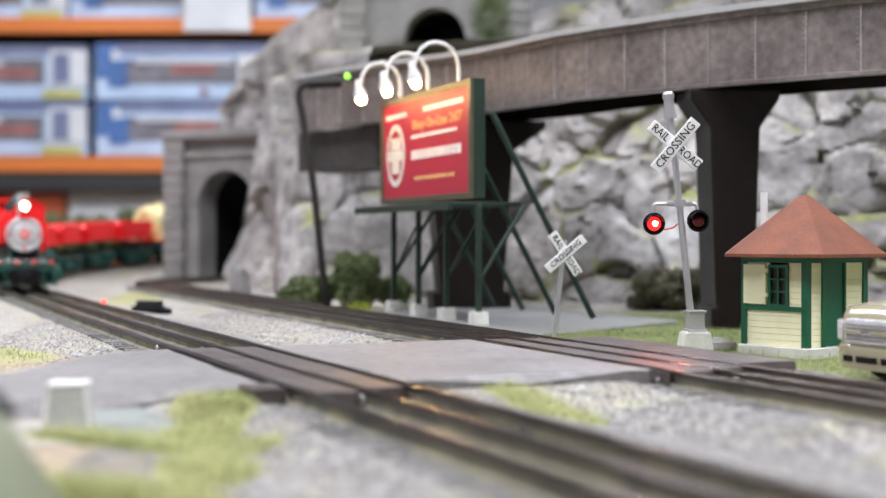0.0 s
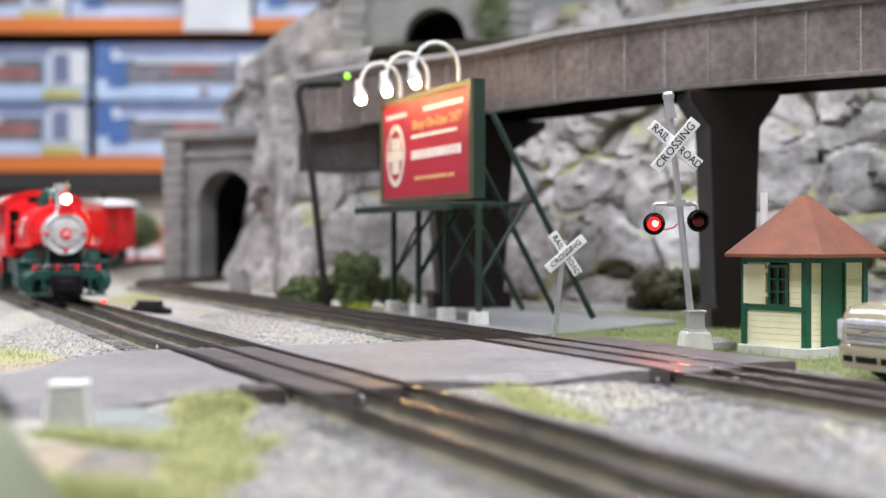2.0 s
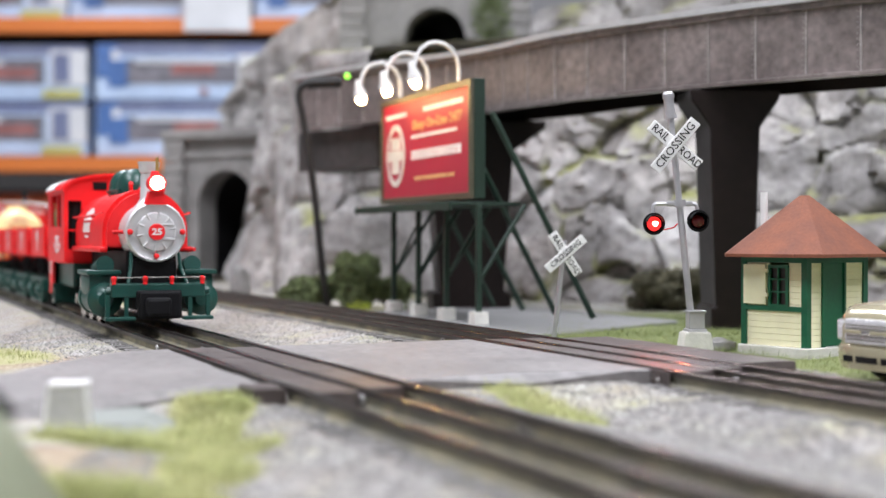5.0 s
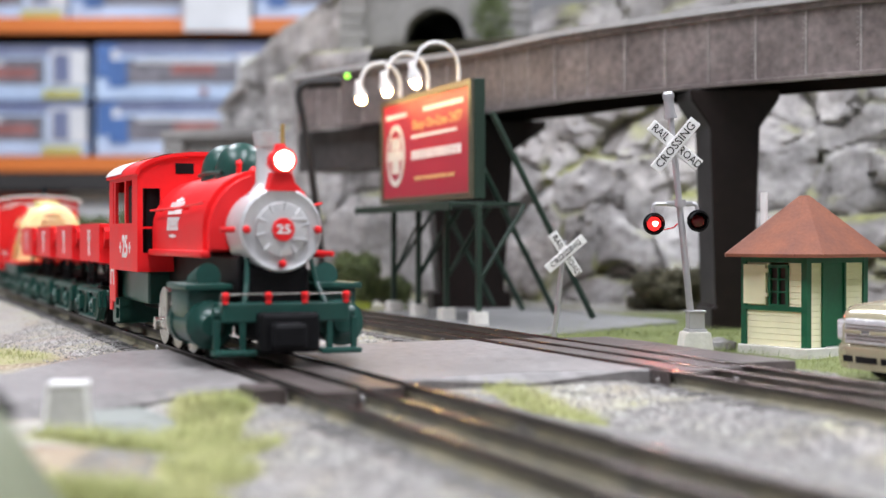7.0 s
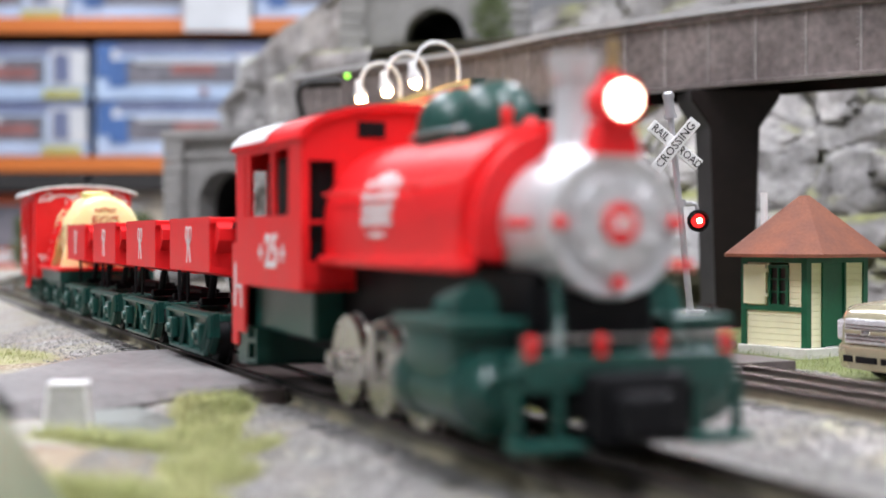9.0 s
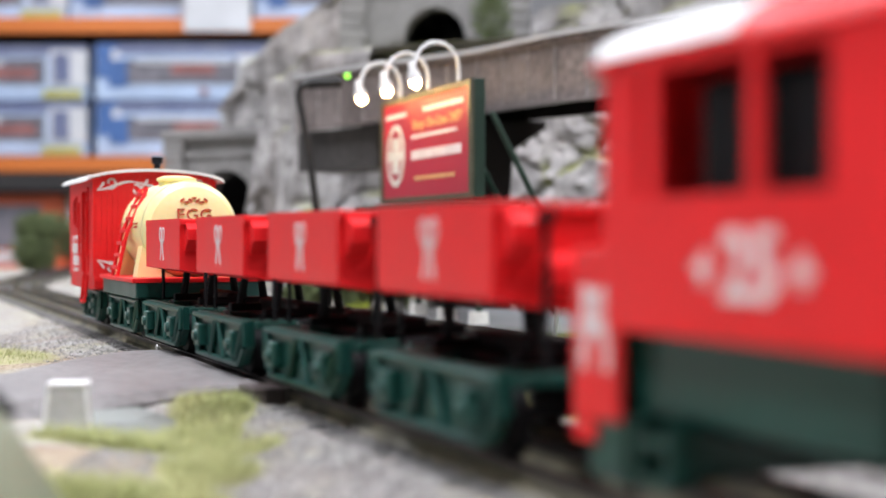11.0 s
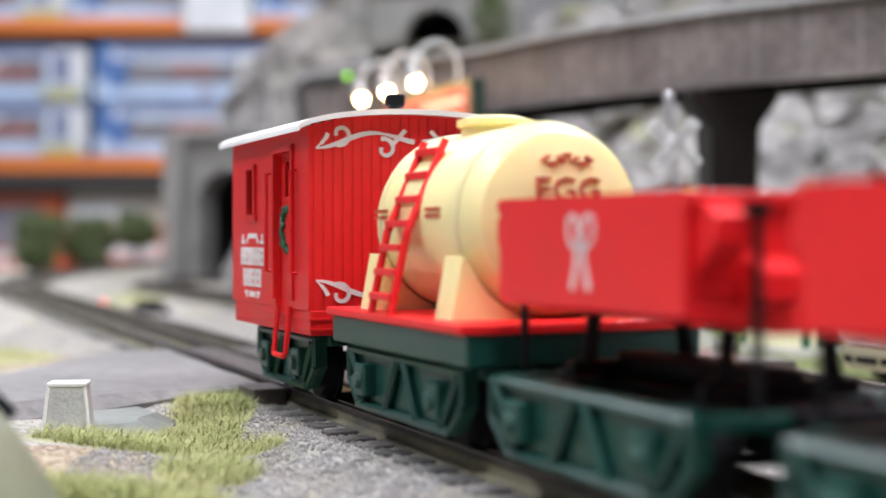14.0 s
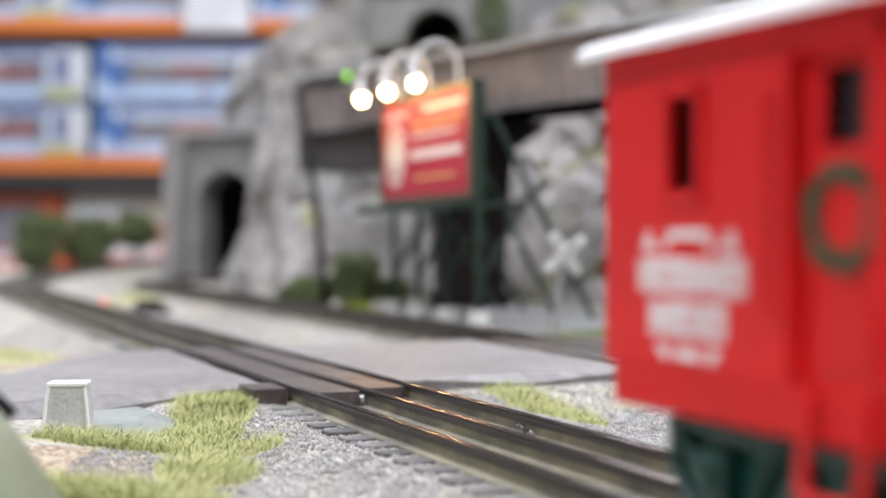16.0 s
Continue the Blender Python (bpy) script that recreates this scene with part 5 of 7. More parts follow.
def viaduct():
    root = empty("viaduct", Matrix(), "weathered brown plate-girder viaduct curving on dark piers", "bridge")
    path = smooth_path(GIRDER)
    zb, zt = 0.1305, 0.1725
    part("plate_girder", sweep(bmesh.new(), path, [(0, zb), (0.0035, zb), (0.0035, zb + 0.002), (0.0008, zb + 0.0026), (0.0008, zt - 0.004), (0.003, zt - 0.0034), (0.003, zt), (-0.003, zt), (-0.003, zb)]), BRIDGE, root)
    part("deck", sweep(bmesh.new(), path, [(0.0055, zt), (0.0055, zt + 0.0035), (-0.075, zt + 0.0035), (-0.075, zt)]), DECK, root, "pale grey deck edge")
    # far girder and floor in the piers' near-black: underside shade put into colour
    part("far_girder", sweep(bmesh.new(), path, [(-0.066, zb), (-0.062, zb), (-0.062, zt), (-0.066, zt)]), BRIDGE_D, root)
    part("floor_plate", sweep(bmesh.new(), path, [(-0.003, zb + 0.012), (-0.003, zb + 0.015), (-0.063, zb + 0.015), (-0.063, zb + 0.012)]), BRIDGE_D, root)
    acc = 0.0
    last = None
    for p, q in zip(path, path[1:]):
        a, b = Vector((*p, 0)), Vector((*q, 0))
        seg = (b - a).length
        d = (b - a).normalized()
        o = Vector((d.y, -d.x, 0))
        while acc < seg:
            c = a + d * acc
            bm = bmesh.new()
            m = Matrix.Translation(c + o * 0.0008) @ Matrix.Rotation(math.atan2(d.y, d.x), 4, "Z")
            box(bm, -0.0005, 0.0005, -0.0007, 0.0, zb + 0.0026, zt - 0.004, m=m)
            for kk in range(12):
                z = zb + 0.0045 + kk * 0.003
                box(bm, -0.0022, -0.0016, -0.0005, 0, z, z + 0.0006, m=m)
            part("stiffener", bm, SEAM, root)
            acc += 0.031
        acc -= seg
    rivets = bmesh.new()
    for p, q in zip(path, path[1:]):
        a, b = Vector((*p, 0)), Vector((*q, 0))
        d = (b - a).normalized()
        o = Vector((d.y, -d.x, 0))
        for k in range(int((b - a).length / 0.0026)):
            c = a + d * 0.0026 * k + o * 0.0008
            m = Matrix.Translation(c) @ Matrix.Rotation(math.atan2(d.y, d.x), 4, "Z")
            box(rivets, -0.0005, 0.0005, -0.0004, 0.0, zt - 0.0072, zt - 0.0064, m=m)
    row = part("rivet_row", rivets, BRIDGE, root)
    row["kind"] = "stuff"
    a, b = Vector((-0.122, 1.165, 0)), Vector((-0.052, 1.078, 0))
    d = (b - a).normalized()
    m = Matrix.Translation(a) @ Matrix.Rotation(math.atan2(d.y, d.x), 4, "Z")
    part("abutment", nbox(0.0, (b - a).length, 0.002, 0.05, 0.098, zb, 0.001, m=m), BRIDGE_A, root, "dark grey abutment block")
    # piers: tapered shaft under a flared head
    for x, y, half in ((0.1695, 0.815, 0.0150), (0.0215, 1.030, 0.0315)):
        m = Matrix.Translation((x, y, 0)) @ Matrix.Rotation(radians(4 if x > 0.1 else 8), 4, "Z")
        bm = bmesh.new()
        prism(bm, [(-half * 0.92, -0.013), (-half * 0.92, 0.004), (-half * 0.75, 0.004), (-half * 0.98, 0.108), (-half * 1.75, 0.1245), (-half * 1.75, 0.130), (half * 1.75, 0.130), (half * 1.75, 0.1245), (half * 0.98, 0.108), (half * 0.75, 0.004), (half * 0.92, 0.004), (half * 0.92, -0.013)], 0.0, 0.036, "Y")
        bmesh.ops.bevel(bm, geom=bm.edges[:], offset=0.001, segments=1, affect="EDGES")
        bmesh.ops.transform(bm, matrix=m, verts=bm.verts[:])
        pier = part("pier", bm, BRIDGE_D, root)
        # left-facing pier faces take a lighter grey: side light put into the colour
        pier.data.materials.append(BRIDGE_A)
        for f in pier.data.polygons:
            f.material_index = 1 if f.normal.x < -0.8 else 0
    return root


viaduct()


# ---- billboard ----
def billboard():
    p1, p4 = Vector((-0.0341, 0.9747, 0)), Vector((0.0211, 0.8307, 0))
    d = (p4 - p1).normalized()
    m = Matrix.Translation(p1) @ Matrix.Rotation(math.atan2(d.y, d.x), 4, "Z")
    # local: x along the board towards the camera, -y its printed face
    root = empty("billboard", m, "lit red advertising billboard on a dark green timber trestle", "billboard")
    L = (p4 - p1).length
    xa, xb, z0, z1 = -0.0255, 0.1445, 0.0672, 0.1395
    part("board", nbox(xa, xb, 0.001, 0.0085, z0, z1, 0.0006), SIGN_G, root)
    bm = bmesh.new()
    for b in ((xa, xb, z0, z0 + 0.004), (xa, xb, z1 - 0.004, z1), (xa, xa + 0.004, z0 + 0.004, z1 - 0.004), (xb - 0.004, xb, z0 + 0.004, z1 - 0.004)):
        box(bm, b[0], b[1], -0.0014, 0.001, b[2], b[3], 0.0003)
    part("frame", bm, FRAME_S, root, "olive brown picture frame")
    sheet = part("poster", nbox(xa + 0.004, xb - 0.004, 0.0, 0.0012, z0 + 0.004, z1 - 0.004), SIGN_R, root, "crimson printed poster")
    w = xb - xa
    face = Matrix.Translation((xa, 0.0, z0)) @ Matrix.Rotation(radians(90), 4, "X")
    bm = bmesh.new()
    bars(bm, face, [(0.010, 0.052, 0.0585, 0.0615), (0.085, 0.155, 0.0590, 0.0622)], 0.0003)
    bars(bm, face, [(0.062, 0.145, 0.0425, 0.0448)], 0.0003)
    part("small_print", bm, PRINT_W, sheet)
    text_part("headline", "Shop On-Line 24/7", 0.0088, face @ Matrix.Translation((0.108, 0.0512, 0.0001)), GOLD, sheet, sx=1.32, bold=0.0002)
    bm = bmesh.new()
    x = 0.062
    for k, wd in enumerate((7, 7, 8, 3, 8, 9, 8, 7, 7, 8, 2, 7, 8, 9)):
        wd *= 0.00093
        box(bm, x, x + wd * 0.82, 0.0285, 0.0345, 0, 0.0003, m=face)
        x += wd
    part("brand_bars", bm, PRINT_W, sheet)
    bm = bmesh.new()
    x = 0.068
    for wd in (6, 3, 4, 5, 6, 5):
        box(bm, x, x + wd * 0.0022, 0.0148, 0.0172, 0, 0.0003, m=face)
        x += (wd + 0.8) * 0.0022
    part("small_line", bm, GOLD, sheet)
    # a plain oval emblem
    bm = bmesh.new()
    n = 32
    def ring(rx, rz, z):
        return [bm.verts.new(face @ Vector((0.030 + rx * math.cos(2 * math.pi * k / n), 0.033 + rz * math.sin(2 * math.pi * k / n), z))) for k in range(n)]
    a, b, c = ring(0.0185, 0.0215, 0.0), ring(0.0185, 0.0215, 0.0004), ring(0.0145, 0.0172, 0.0004)
    for u, v in ((a, b), (b, c)):
        for k in range(n):
            j = (k + 1) % n
            bm.faces.new((u[k], u[j], v[j], v[k]))
    for k, (x, zz, ww, hh) in enumerate(((0.030, 0.041, 0.009, 0.004), (0.030, 0.033, 0.014, 0.0035), (0.030, 0.025, 0.008, 0.0045))):
        box(bm, x - ww, x + ww, zz - hh, zz + hh, 0, 0.0003, m=face)
    part("emblem", bm, PALE, sheet, "plain cream oval emblem")
    # walkway and trestle
    bm = nbox(xa - 0.012, xb + 0.003, -0.0165, 0.0305, 0.0630, 0.0652, 0.0004)
    box(bm, xa - 0.012, xb + 0.003, -0.0165, -0.0145, 0.0605, 0.063)
    part("walkway", bm, SIGN_G, root)
    for k in range(4):
        x = L * (0, 0.325, 0.655, 1.0)[k]
        leg = part("leg", nbox(x - 0.0016, x + 0.0016, -0.0016, 0.0016, -0.002, 0.0632, 0.0003), SIGN_G, root)
        part("footing", prism(bmesh.new(), [(x - 0.0056, -0.0085), (x + 0.0056, -0.0085), (x + 0.0042, 0.0), (x - 0.0042, 0.0)], -0.0045, 0.0045, "Y"), PALE, leg, "white footing block")
        bm = bmesh.new()
        rod(bm, (x, 0.0085, 0.118), (x, 0.0755, -0.005), 0.0019, seg=6)
        rod(bm, (x, 0.0016, 0.020), (x, 0.030, 0.0635), 0.0014, seg=6)
        part("rear_strut", bm, SIGN_G, root)
    for a, b in zip((0, 0.325, 0.655), (0.325, 0.655, 1.0)):
        part("cross_brace", rod(bmesh.new(), (L * a, 0.0018, 0.022), (L * b, 0.0018, 0.058), 0.0009, seg=6), SIGN_G, root)
    # goose-neck lamps over the top edge
    for k in range(3):
        x = xa + 0.022 + k * 0.055
        pts = [(x, 0.006, 0.137), (x, 0.006, 0.150)]
        for i in range(9):
            a = math.pi * i / 8
            pts.append((x, -0.0085 + 0.0145 * math.cos(a), 0.150 + 0.0150 * math.sin(a)))
        pts.append((x, -0.0245, 0.1475))
        lamp = part("goose_neck", tube(bmesh.new(), pts, 0.0013, 8), WHITE, root, "white goose-neck lamp")
        c = Vector((x, -0.0245, 0.1475))
        ax = Vector((0, 0.25, -1)).normalized()
        sh = bmesh.new()
        lathe(sh, [(0.0012, 0.0050), (0.0020, 0.0035), (0.0025, 0.0005), (0.0044, -0.0045), (0.0047, -0.0068), (0.0041, -0.0066), (0.0036, -0.0045), (0.0012, -0.001)], (0, 0, 0), "Z", 18)
        rot = Vector((0, 0, -1)).rotation_difference(ax).to_matrix().to_4x4()
        bmesh.ops.transform(sh, matrix=Matrix.Translation(c) @ rot, verts=sh.verts[:])
        part("lamp_shade", sh, WHITE, lamp, smooth=True)
        bb = bmesh.new()
        bmesh.ops.create_uvsphere(bb, u_segments=12, v_segments=8, radius=0.0034, matrix=Matrix.Translation(c + ax * 0.0086))
        part("bulb", bb, BULB, lamp, "glowing warm bulb", smooth=True)
    return root


billboard()
slab("plastic_slab", [(-0.075, 0.965), (0.047, 0.752), (0.072, 0.775), (0.148, 0.878), (0.05, 1.07)], -0.0130, -0.0075, CONCRETE, "flat grey plastic base plate under the billboard", "slab", kind="")


# ---- crossing signs ----
def crossing_signal():
    m = Matrix.Translation((0.1151, 0.6412, -0.0075)) @ Matrix.Rotation(radians(4), 4, "Z")
    root = empty("crossing_signal", m, "silver railroad crossing signal post with two red flasher lamps", "crossing signal")
    bm = prism(bmesh.new(), [(-0.0072, 0), (0.0072, 0), (0.0058, 0.0085), (-0.0058, 0.0085)], -0.0065, 0.0065, "Y")
    bmesh.ops.bevel(bm, geom=bm.edges[:], offset=0.0005, segments=2, affect="EDGES")
    part("concrete_base", bm, PALE, root)
    bm = nbox(-0.0045, 0.0045, -0.0045, 0.0045, 0.0083, 0.0098, 0.0003)
    box(bm, -0.0036, 0.0036, -0.0036, 0.0036, 0.0098, 0.0178, 0.0004)
    box(bm, -0.0043, 0.0043, -0.0043, 0.0043, 0.0172, 0.0182, 0.0003)
    part("foot_casting", bm, ALU, root)
    top = Vector((-0.0127, 0, 0.1175))
    foot = Vector((-0.0022, 0, 0.0178))
    at = lambda z: foot + (top - foot) * ((z - foot.z) / (top.z - foot.z))
    bm = rod(bmesh.new(), foot, at(0.1075), 0.0016, 0.0014, 16)
    part("post", bm, ALU, root, smooth=True)
    bm = rod(bmesh.new(), at(0.1060), at(0.1170), 0.0023, 0.0023, 18)
    rod(bm, at(0.1056), at(0.1072), 0.0029, seg=18)
    rod(bm, at(0.1148), at(0.1164), 0.0027, seg=18)
    rod(bm, at(0.1166), at(0.1178), 0.0026, 0.0018, seg=18)
    part("finial", bm, ALU, root, "ribbed cap on the post", smooth=True)
    c = at(0.0932)
    cross = Matrix.Translation((c.x, 0, 0)) @ Matrix.Rotation(radians(-3), 4, "Y")
    sub = part("sign_bracket", rod(bmesh.new(), c + Vector((0, -0.0030, 0)), c + Vector((0, 0.0006, 0)), 0.0012, seg=10), ALU, root)
    for n, (ang, words) in enumerate(((40, (("RAIL", -0.60), ("ROAD", 0.60))), (-50, (("CROSSING", 0.0),)))):
        bmx = Matrix.Translation((c.x, -0.0028 - 0.0008 * n, c.z)) @ Matrix.Rotation(radians(ang), 4, "Y")
        board = part("sign_board", nbox(-0.0146, 0.0146, -0.0007, 0.0, -0.0029, 0.0029, 0.0004, m=bmx), WHITE, sub)
        for wd, f in words:
            text_part("lettering", wd, 0.0053, bmx @ Matrix.Translation((f * 0.0146, -0.0008, 0)) @ Matrix.Rotation(radians(90), 4, "X"), BLACK, board, depth=0.00008, sx=1.0 if wd == "CROSSING" else 0.84)
    h = at(0.0668)
    bm = rod(bmesh.new(), h + Vector((0, 0, -0.0014)), h + Vector((0, 0, 0.0018)), 0.0028, seg=16)
    box(bm, h.x - 0.0060, h.x + 0.0060, -0.0012, 0.0012, h.z - 0.0012, h.z + 0.0012, 0.0006)
    for sg, dz in ((-1, -0.0010), (1, 0.0002)):
        arm = 0.0121 if sg < 0 else 0.0082
        tube(bm, [(h.x + 0.004 * sg, 0, h.z), (h.x + (arm - 0.0016) * sg, 0, h.z), (h.x + (arm - 0.0004) * sg, 0, h.z - 0.0006), (h.x + arm * sg, 0, h.z - 0.002), (h.x + arm * sg, 0, h.z - 0.0055 + dz)], 0.0009, 8)
    part("lamp_arm", bm, ALU, root, smooth=True)
    bulbs = []
    for sg, dz in ((-1, -0.0092), (1, -0.0078)):
        cx, cz = h.x + (-0.0121 if sg < 0 else 0.0082), h.z + dz
        bm = lathe(bmesh.new(), [(0.0012, 0.0024), (0.0034, 0.0018), (0.0036, -0.0010), (0.0050, -0.0012), (0.0051, -0.0022), (0.0042, -0.0024), (0.0040, -0.0014), (0.0034, -0.0010), (0.0002, -0.0006)], (cx, 0, cz), "Y", 30)
        hood = []
        for k in range(13):
            a = radians(15 + 150 * k / 12)
            hood.append((cx + 0.0042 * math.cos(a), cz + 0.0042 * math.sin(a)))
        hood += [(cx + (x - cx) * 0.9, cz + (z - cz) * 0.9) for x, z in hood[::-1]]
        prism(bm, hood, -0.0062, -0.0020, "Y")
        lamp = part("flasher_lamp", bm, BLACK, root, "black flasher lamp with round target", smooth=True)
        # a drum behind the bezel, one half glowing red, one half dark
        bd = bmesh.new()
        bmesh.ops.create_uvsphere(bd, u_segments=24, v_segments=18, radius=0.0033, matrix=Matrix.Rotation(radians(90), 4, "X"))
        ob = part("lamp_drum", bd, RED_OFF, lamp, "red lens", smooth=True)
        ob.data.materials.append(RED_ON)
        ob.data.materials.append(RED_HOT)
        for p in ob.data.polygons:
            if p.center.y < -0.0004:
                r = math.hypot(p.center.x, p.center.z)
                p.material_index = 2 if r < 0.0013 else 1
        ob.location = (cx, -0.0013, cz)
        bulbs.append((ob, Vector((cx, -0.0013, cz))))
    bm = tube(bmesh.new(), [(h.x - 0.0095, 0.0022, h.z - 0.011), (h.x - 0.006, 0.0026, h.z - 0.0118), (h.x - 0.002, 0.0022, h.z - 0.0108), (h.x - 0.0002, 0.0020, h.z - 0.009)], 0.00035, 6)
    part("lamp_wire", bm, RED, root)
    return bulbs


FLASHERS = crossing_signal()


def passive_sign():
    m = Matrix.Translation((0.0578, 0.7324, -0.009)) @ Matrix.Rotation(radians(6), 4, "Z")
    root = empty("crossbuck_sign", m, "small white crossbuck sign on a leaning silver post", "railroad sign")
    part("post", rod(bmesh.new(), (0, 0, 0), (0.0058, 0, 0.0515), 0.0013, seg=12), ALU, root, smooth=True)
    c = Vector((0.0055, 0, 0.0445))
    sub = part("sign_bracket", rod(bmesh.new(), c + Vector((0, -0.003, 0)), c, 0.001, seg=8), ALU, root)
    for n, (ang, words) in enumerate(((57, (("RAIL", -0.55), ("ROAD", 0.55))), (-40, (("CROSSING", 0.0),)))):
        bmx = Matrix.Translation((c.x, -0.0026 - 0.0008 * n, c.z)) @ Matrix.Rotation(radians(ang), 4, "Y")
        board = part("sign_board", nbox(-0.0128, 0.0128, -0.0007, 0.0, -0.0026, 0.0026, 0.0003, m=bmx), WHITE, sub)
        for wd, f in words:
            text_part("lettering", wd, 0.0042, bmx @ Matrix.Translation((f * 0.0128, -0.0008, 0)) @ Matrix.Rotation(radians(90), 4, "X"), BLACK, board, depth=0.00008, sx=1.0 if wd == "CROSSING" else 0.95)


passive_sign()


# ---- crossing shanty ----
def shanty():
    c = Vector((0.161, 0.622, 0))
    m = Matrix.Translation((c.x, c.y, -0.0115)) @ Matrix.Rotation(radians(36), 4, "Z")
    # local: near corner at the origin; +x along the door wall, +y along the window wall
    root = empty("crossing_shanty", m, "small cream clapboard crossing shanty with green trim and brown roof", "hut")
    W, Lw, H = 0.041, 0.0365, 0.047
    part("foundation", nbox(-0.0022, W + 0.002, -0.0022, Lw + 0.002, 0, 0.0062, 0.0006), PALE, root)
    n = 15
    for k in range(n):
        z0 = 0.0062 + k * (H - 0.0062) / n
        z1 = z0 + (H - 0.0062) / n
        bm = bmesh.new()
        # window wall (x = 0) and door wall (y = 0)
        for y0, y1 in ((0.0012, 0.0100), (0.0100, 0.0212), (0.0212, Lw)):
            if 0.0100 <= y0 < 0.0212 and 0.0205 < z0 < 0.0425:
                continue
            prism(bm, [(0.00022, z0), (-0.00005, z0 + 0.0002), (0.0001, z1), (0.0016, z1), (0.0016, z0)], y0, y1, "Y")
        for x0, x1 in ((0.0012, 0.0100), (0.0255, W)):
            prism(bm, [(0.00022, z0), (-0.00005, z0 + 0.0002), (0.0001, z1), (0.0016, z1), (0.0016, z0)], x0, x1, "X")
        box(bm, W - 0.0016, W, 0.0016, Lw, z0, z1)
        box(bm, 0.0016, W - 0.0016, Lw - 0.0016, Lw, z0, z1)
        part("clapboard", bm, CREAM, root)
    bm = bmesh.new()
    for x0, x1, y0, y1 in ((-0.0009, 0.0022, -0.0009, 0.0022), (-0.0009, 0.0018, Lw - 0.0022, Lw + 0.0008), (W - 0.0022, W + 0.0008, -0.0009, 0.0018)):
        box(bm, x0, x1, y0, y1, 0.0062, H)
    box(bm, -0.0008, 0.0004, 0.0022, Lw - 0.0022, 0.0222, 0.0244)
    box(bm, -0.0008, 0.0006, 0.0022, Lw - 0.0022, H - 0.0030, H)
    box(bm, 0.0022, W - 0.0022, -0.0008, 0.0006, H - 0.0030, H)
    part("corner_trim", bm, HUTG, root)
    door = part("door", nbox(0.0118, 0.0250, -0.0002, 0.0016, 0.0066, 0.0440, 0.0003), HUTG, root, "dark green door")
    bm = bmesh.new()
    for c4 in ((0.0100, 0.0118, 0.0062, H - 0.003), (0.0250, 0.0262, 0.0062, H - 0.003)):
        box(bm, c4[0], c4[1], -0.0010, 0.0014, c4[2], c4[3])
    part("door_frame", bm, HUTG, door)
    win = part("window", bmesh.new(), HUTG, root, "green window frame with muntins")
    bm = bmesh.new()
    for y0, y1, z0, z1 in ((0.0098, 0.0112, 0.0240, 0.0430), (0.0200, 0.0214, 0.0240, 0.0430), (0.0112, 0.0200, 0.0240, 0.0252), (0.0112, 0.0200, 0.0416, 0.0430), (0.0152, 0.0160, 0.0252, 0.0416), (0.0112, 0.0200, 0.0305, 0.0312), (0.0112, 0.0200, 0.0362, 0.0369)):
        box(bm, -0.0009, 0.0009, y0, y1, z0, z1)
    bm.to_mesh(win.data)
    bm.free()
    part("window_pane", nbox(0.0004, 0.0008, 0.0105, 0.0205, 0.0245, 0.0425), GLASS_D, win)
    bm = bmesh.new()
    box(bm, -0.0016, -0.0006, 0.0222, Lw - 0.0010, 0.0250, 0.0432, 0.0003)
    sh = part("shutter", bm, CREAM, root, "open cream shutter board")
    bm = bmesh.new()
    for z in (0.0285, 0.0395):
        box(bm, -0.0022, -0.0012, 0.0205, 0.0232, z, z + 0.0016, 0.0002)
    part("hinge", bm, CREAM, sh)
    # hipped roof with wide eaves
    ex, ey, rz = W / 2, Lw / 2, H
    e = 0.0105
    ring = [(-e, -e), (W + e, -e), (W + e, Lw + e), (-e, Lw + e)]
    cut = 0.009
    octo = []
    for i, p in enumerate(ring):
        a, b = Vector(ring[i - 1]), Vector(ring[(i + 1) % 4])
        p = Vector(p)
        octo += [p + (a - p).normalized() * cut, p + (b - p).normalized() * cut]
    bm = bmesh.new()
    low = [bm.verts.new((p.x, p.y, rz - 0.0005)) for p in octo]
    mid = [bm.verts.new((p.x, p.y, rz + 0.0010)) for p in octo]
    top = [bm.verts.new((ex + (p.x - ex) * 0.06, ey + (p.y - ey) * 0.06, rz + 0.0278)) for p in octo]
    for a, b in ((low, mid), (mid, top)):
        for i in range(8):
            j = (i + 1) % 8
            bm.faces.new((a[i], a[j], b[j], b[i]))
    bm.faces.new(top)
    bm.faces.new(low[::-1])
    part("roof", bm, ROOF, root, "brown hipped roof with wide eaves")
    bm = rod(bmesh.new(), (0.0115, Lw - 0.002, rz + 0.006), (0.0115, Lw - 0.002, rz + 0.0295), 0.0017, seg=14)
    part("stove_pipe", bm, WHITE, root, smooth=True)


shanty()


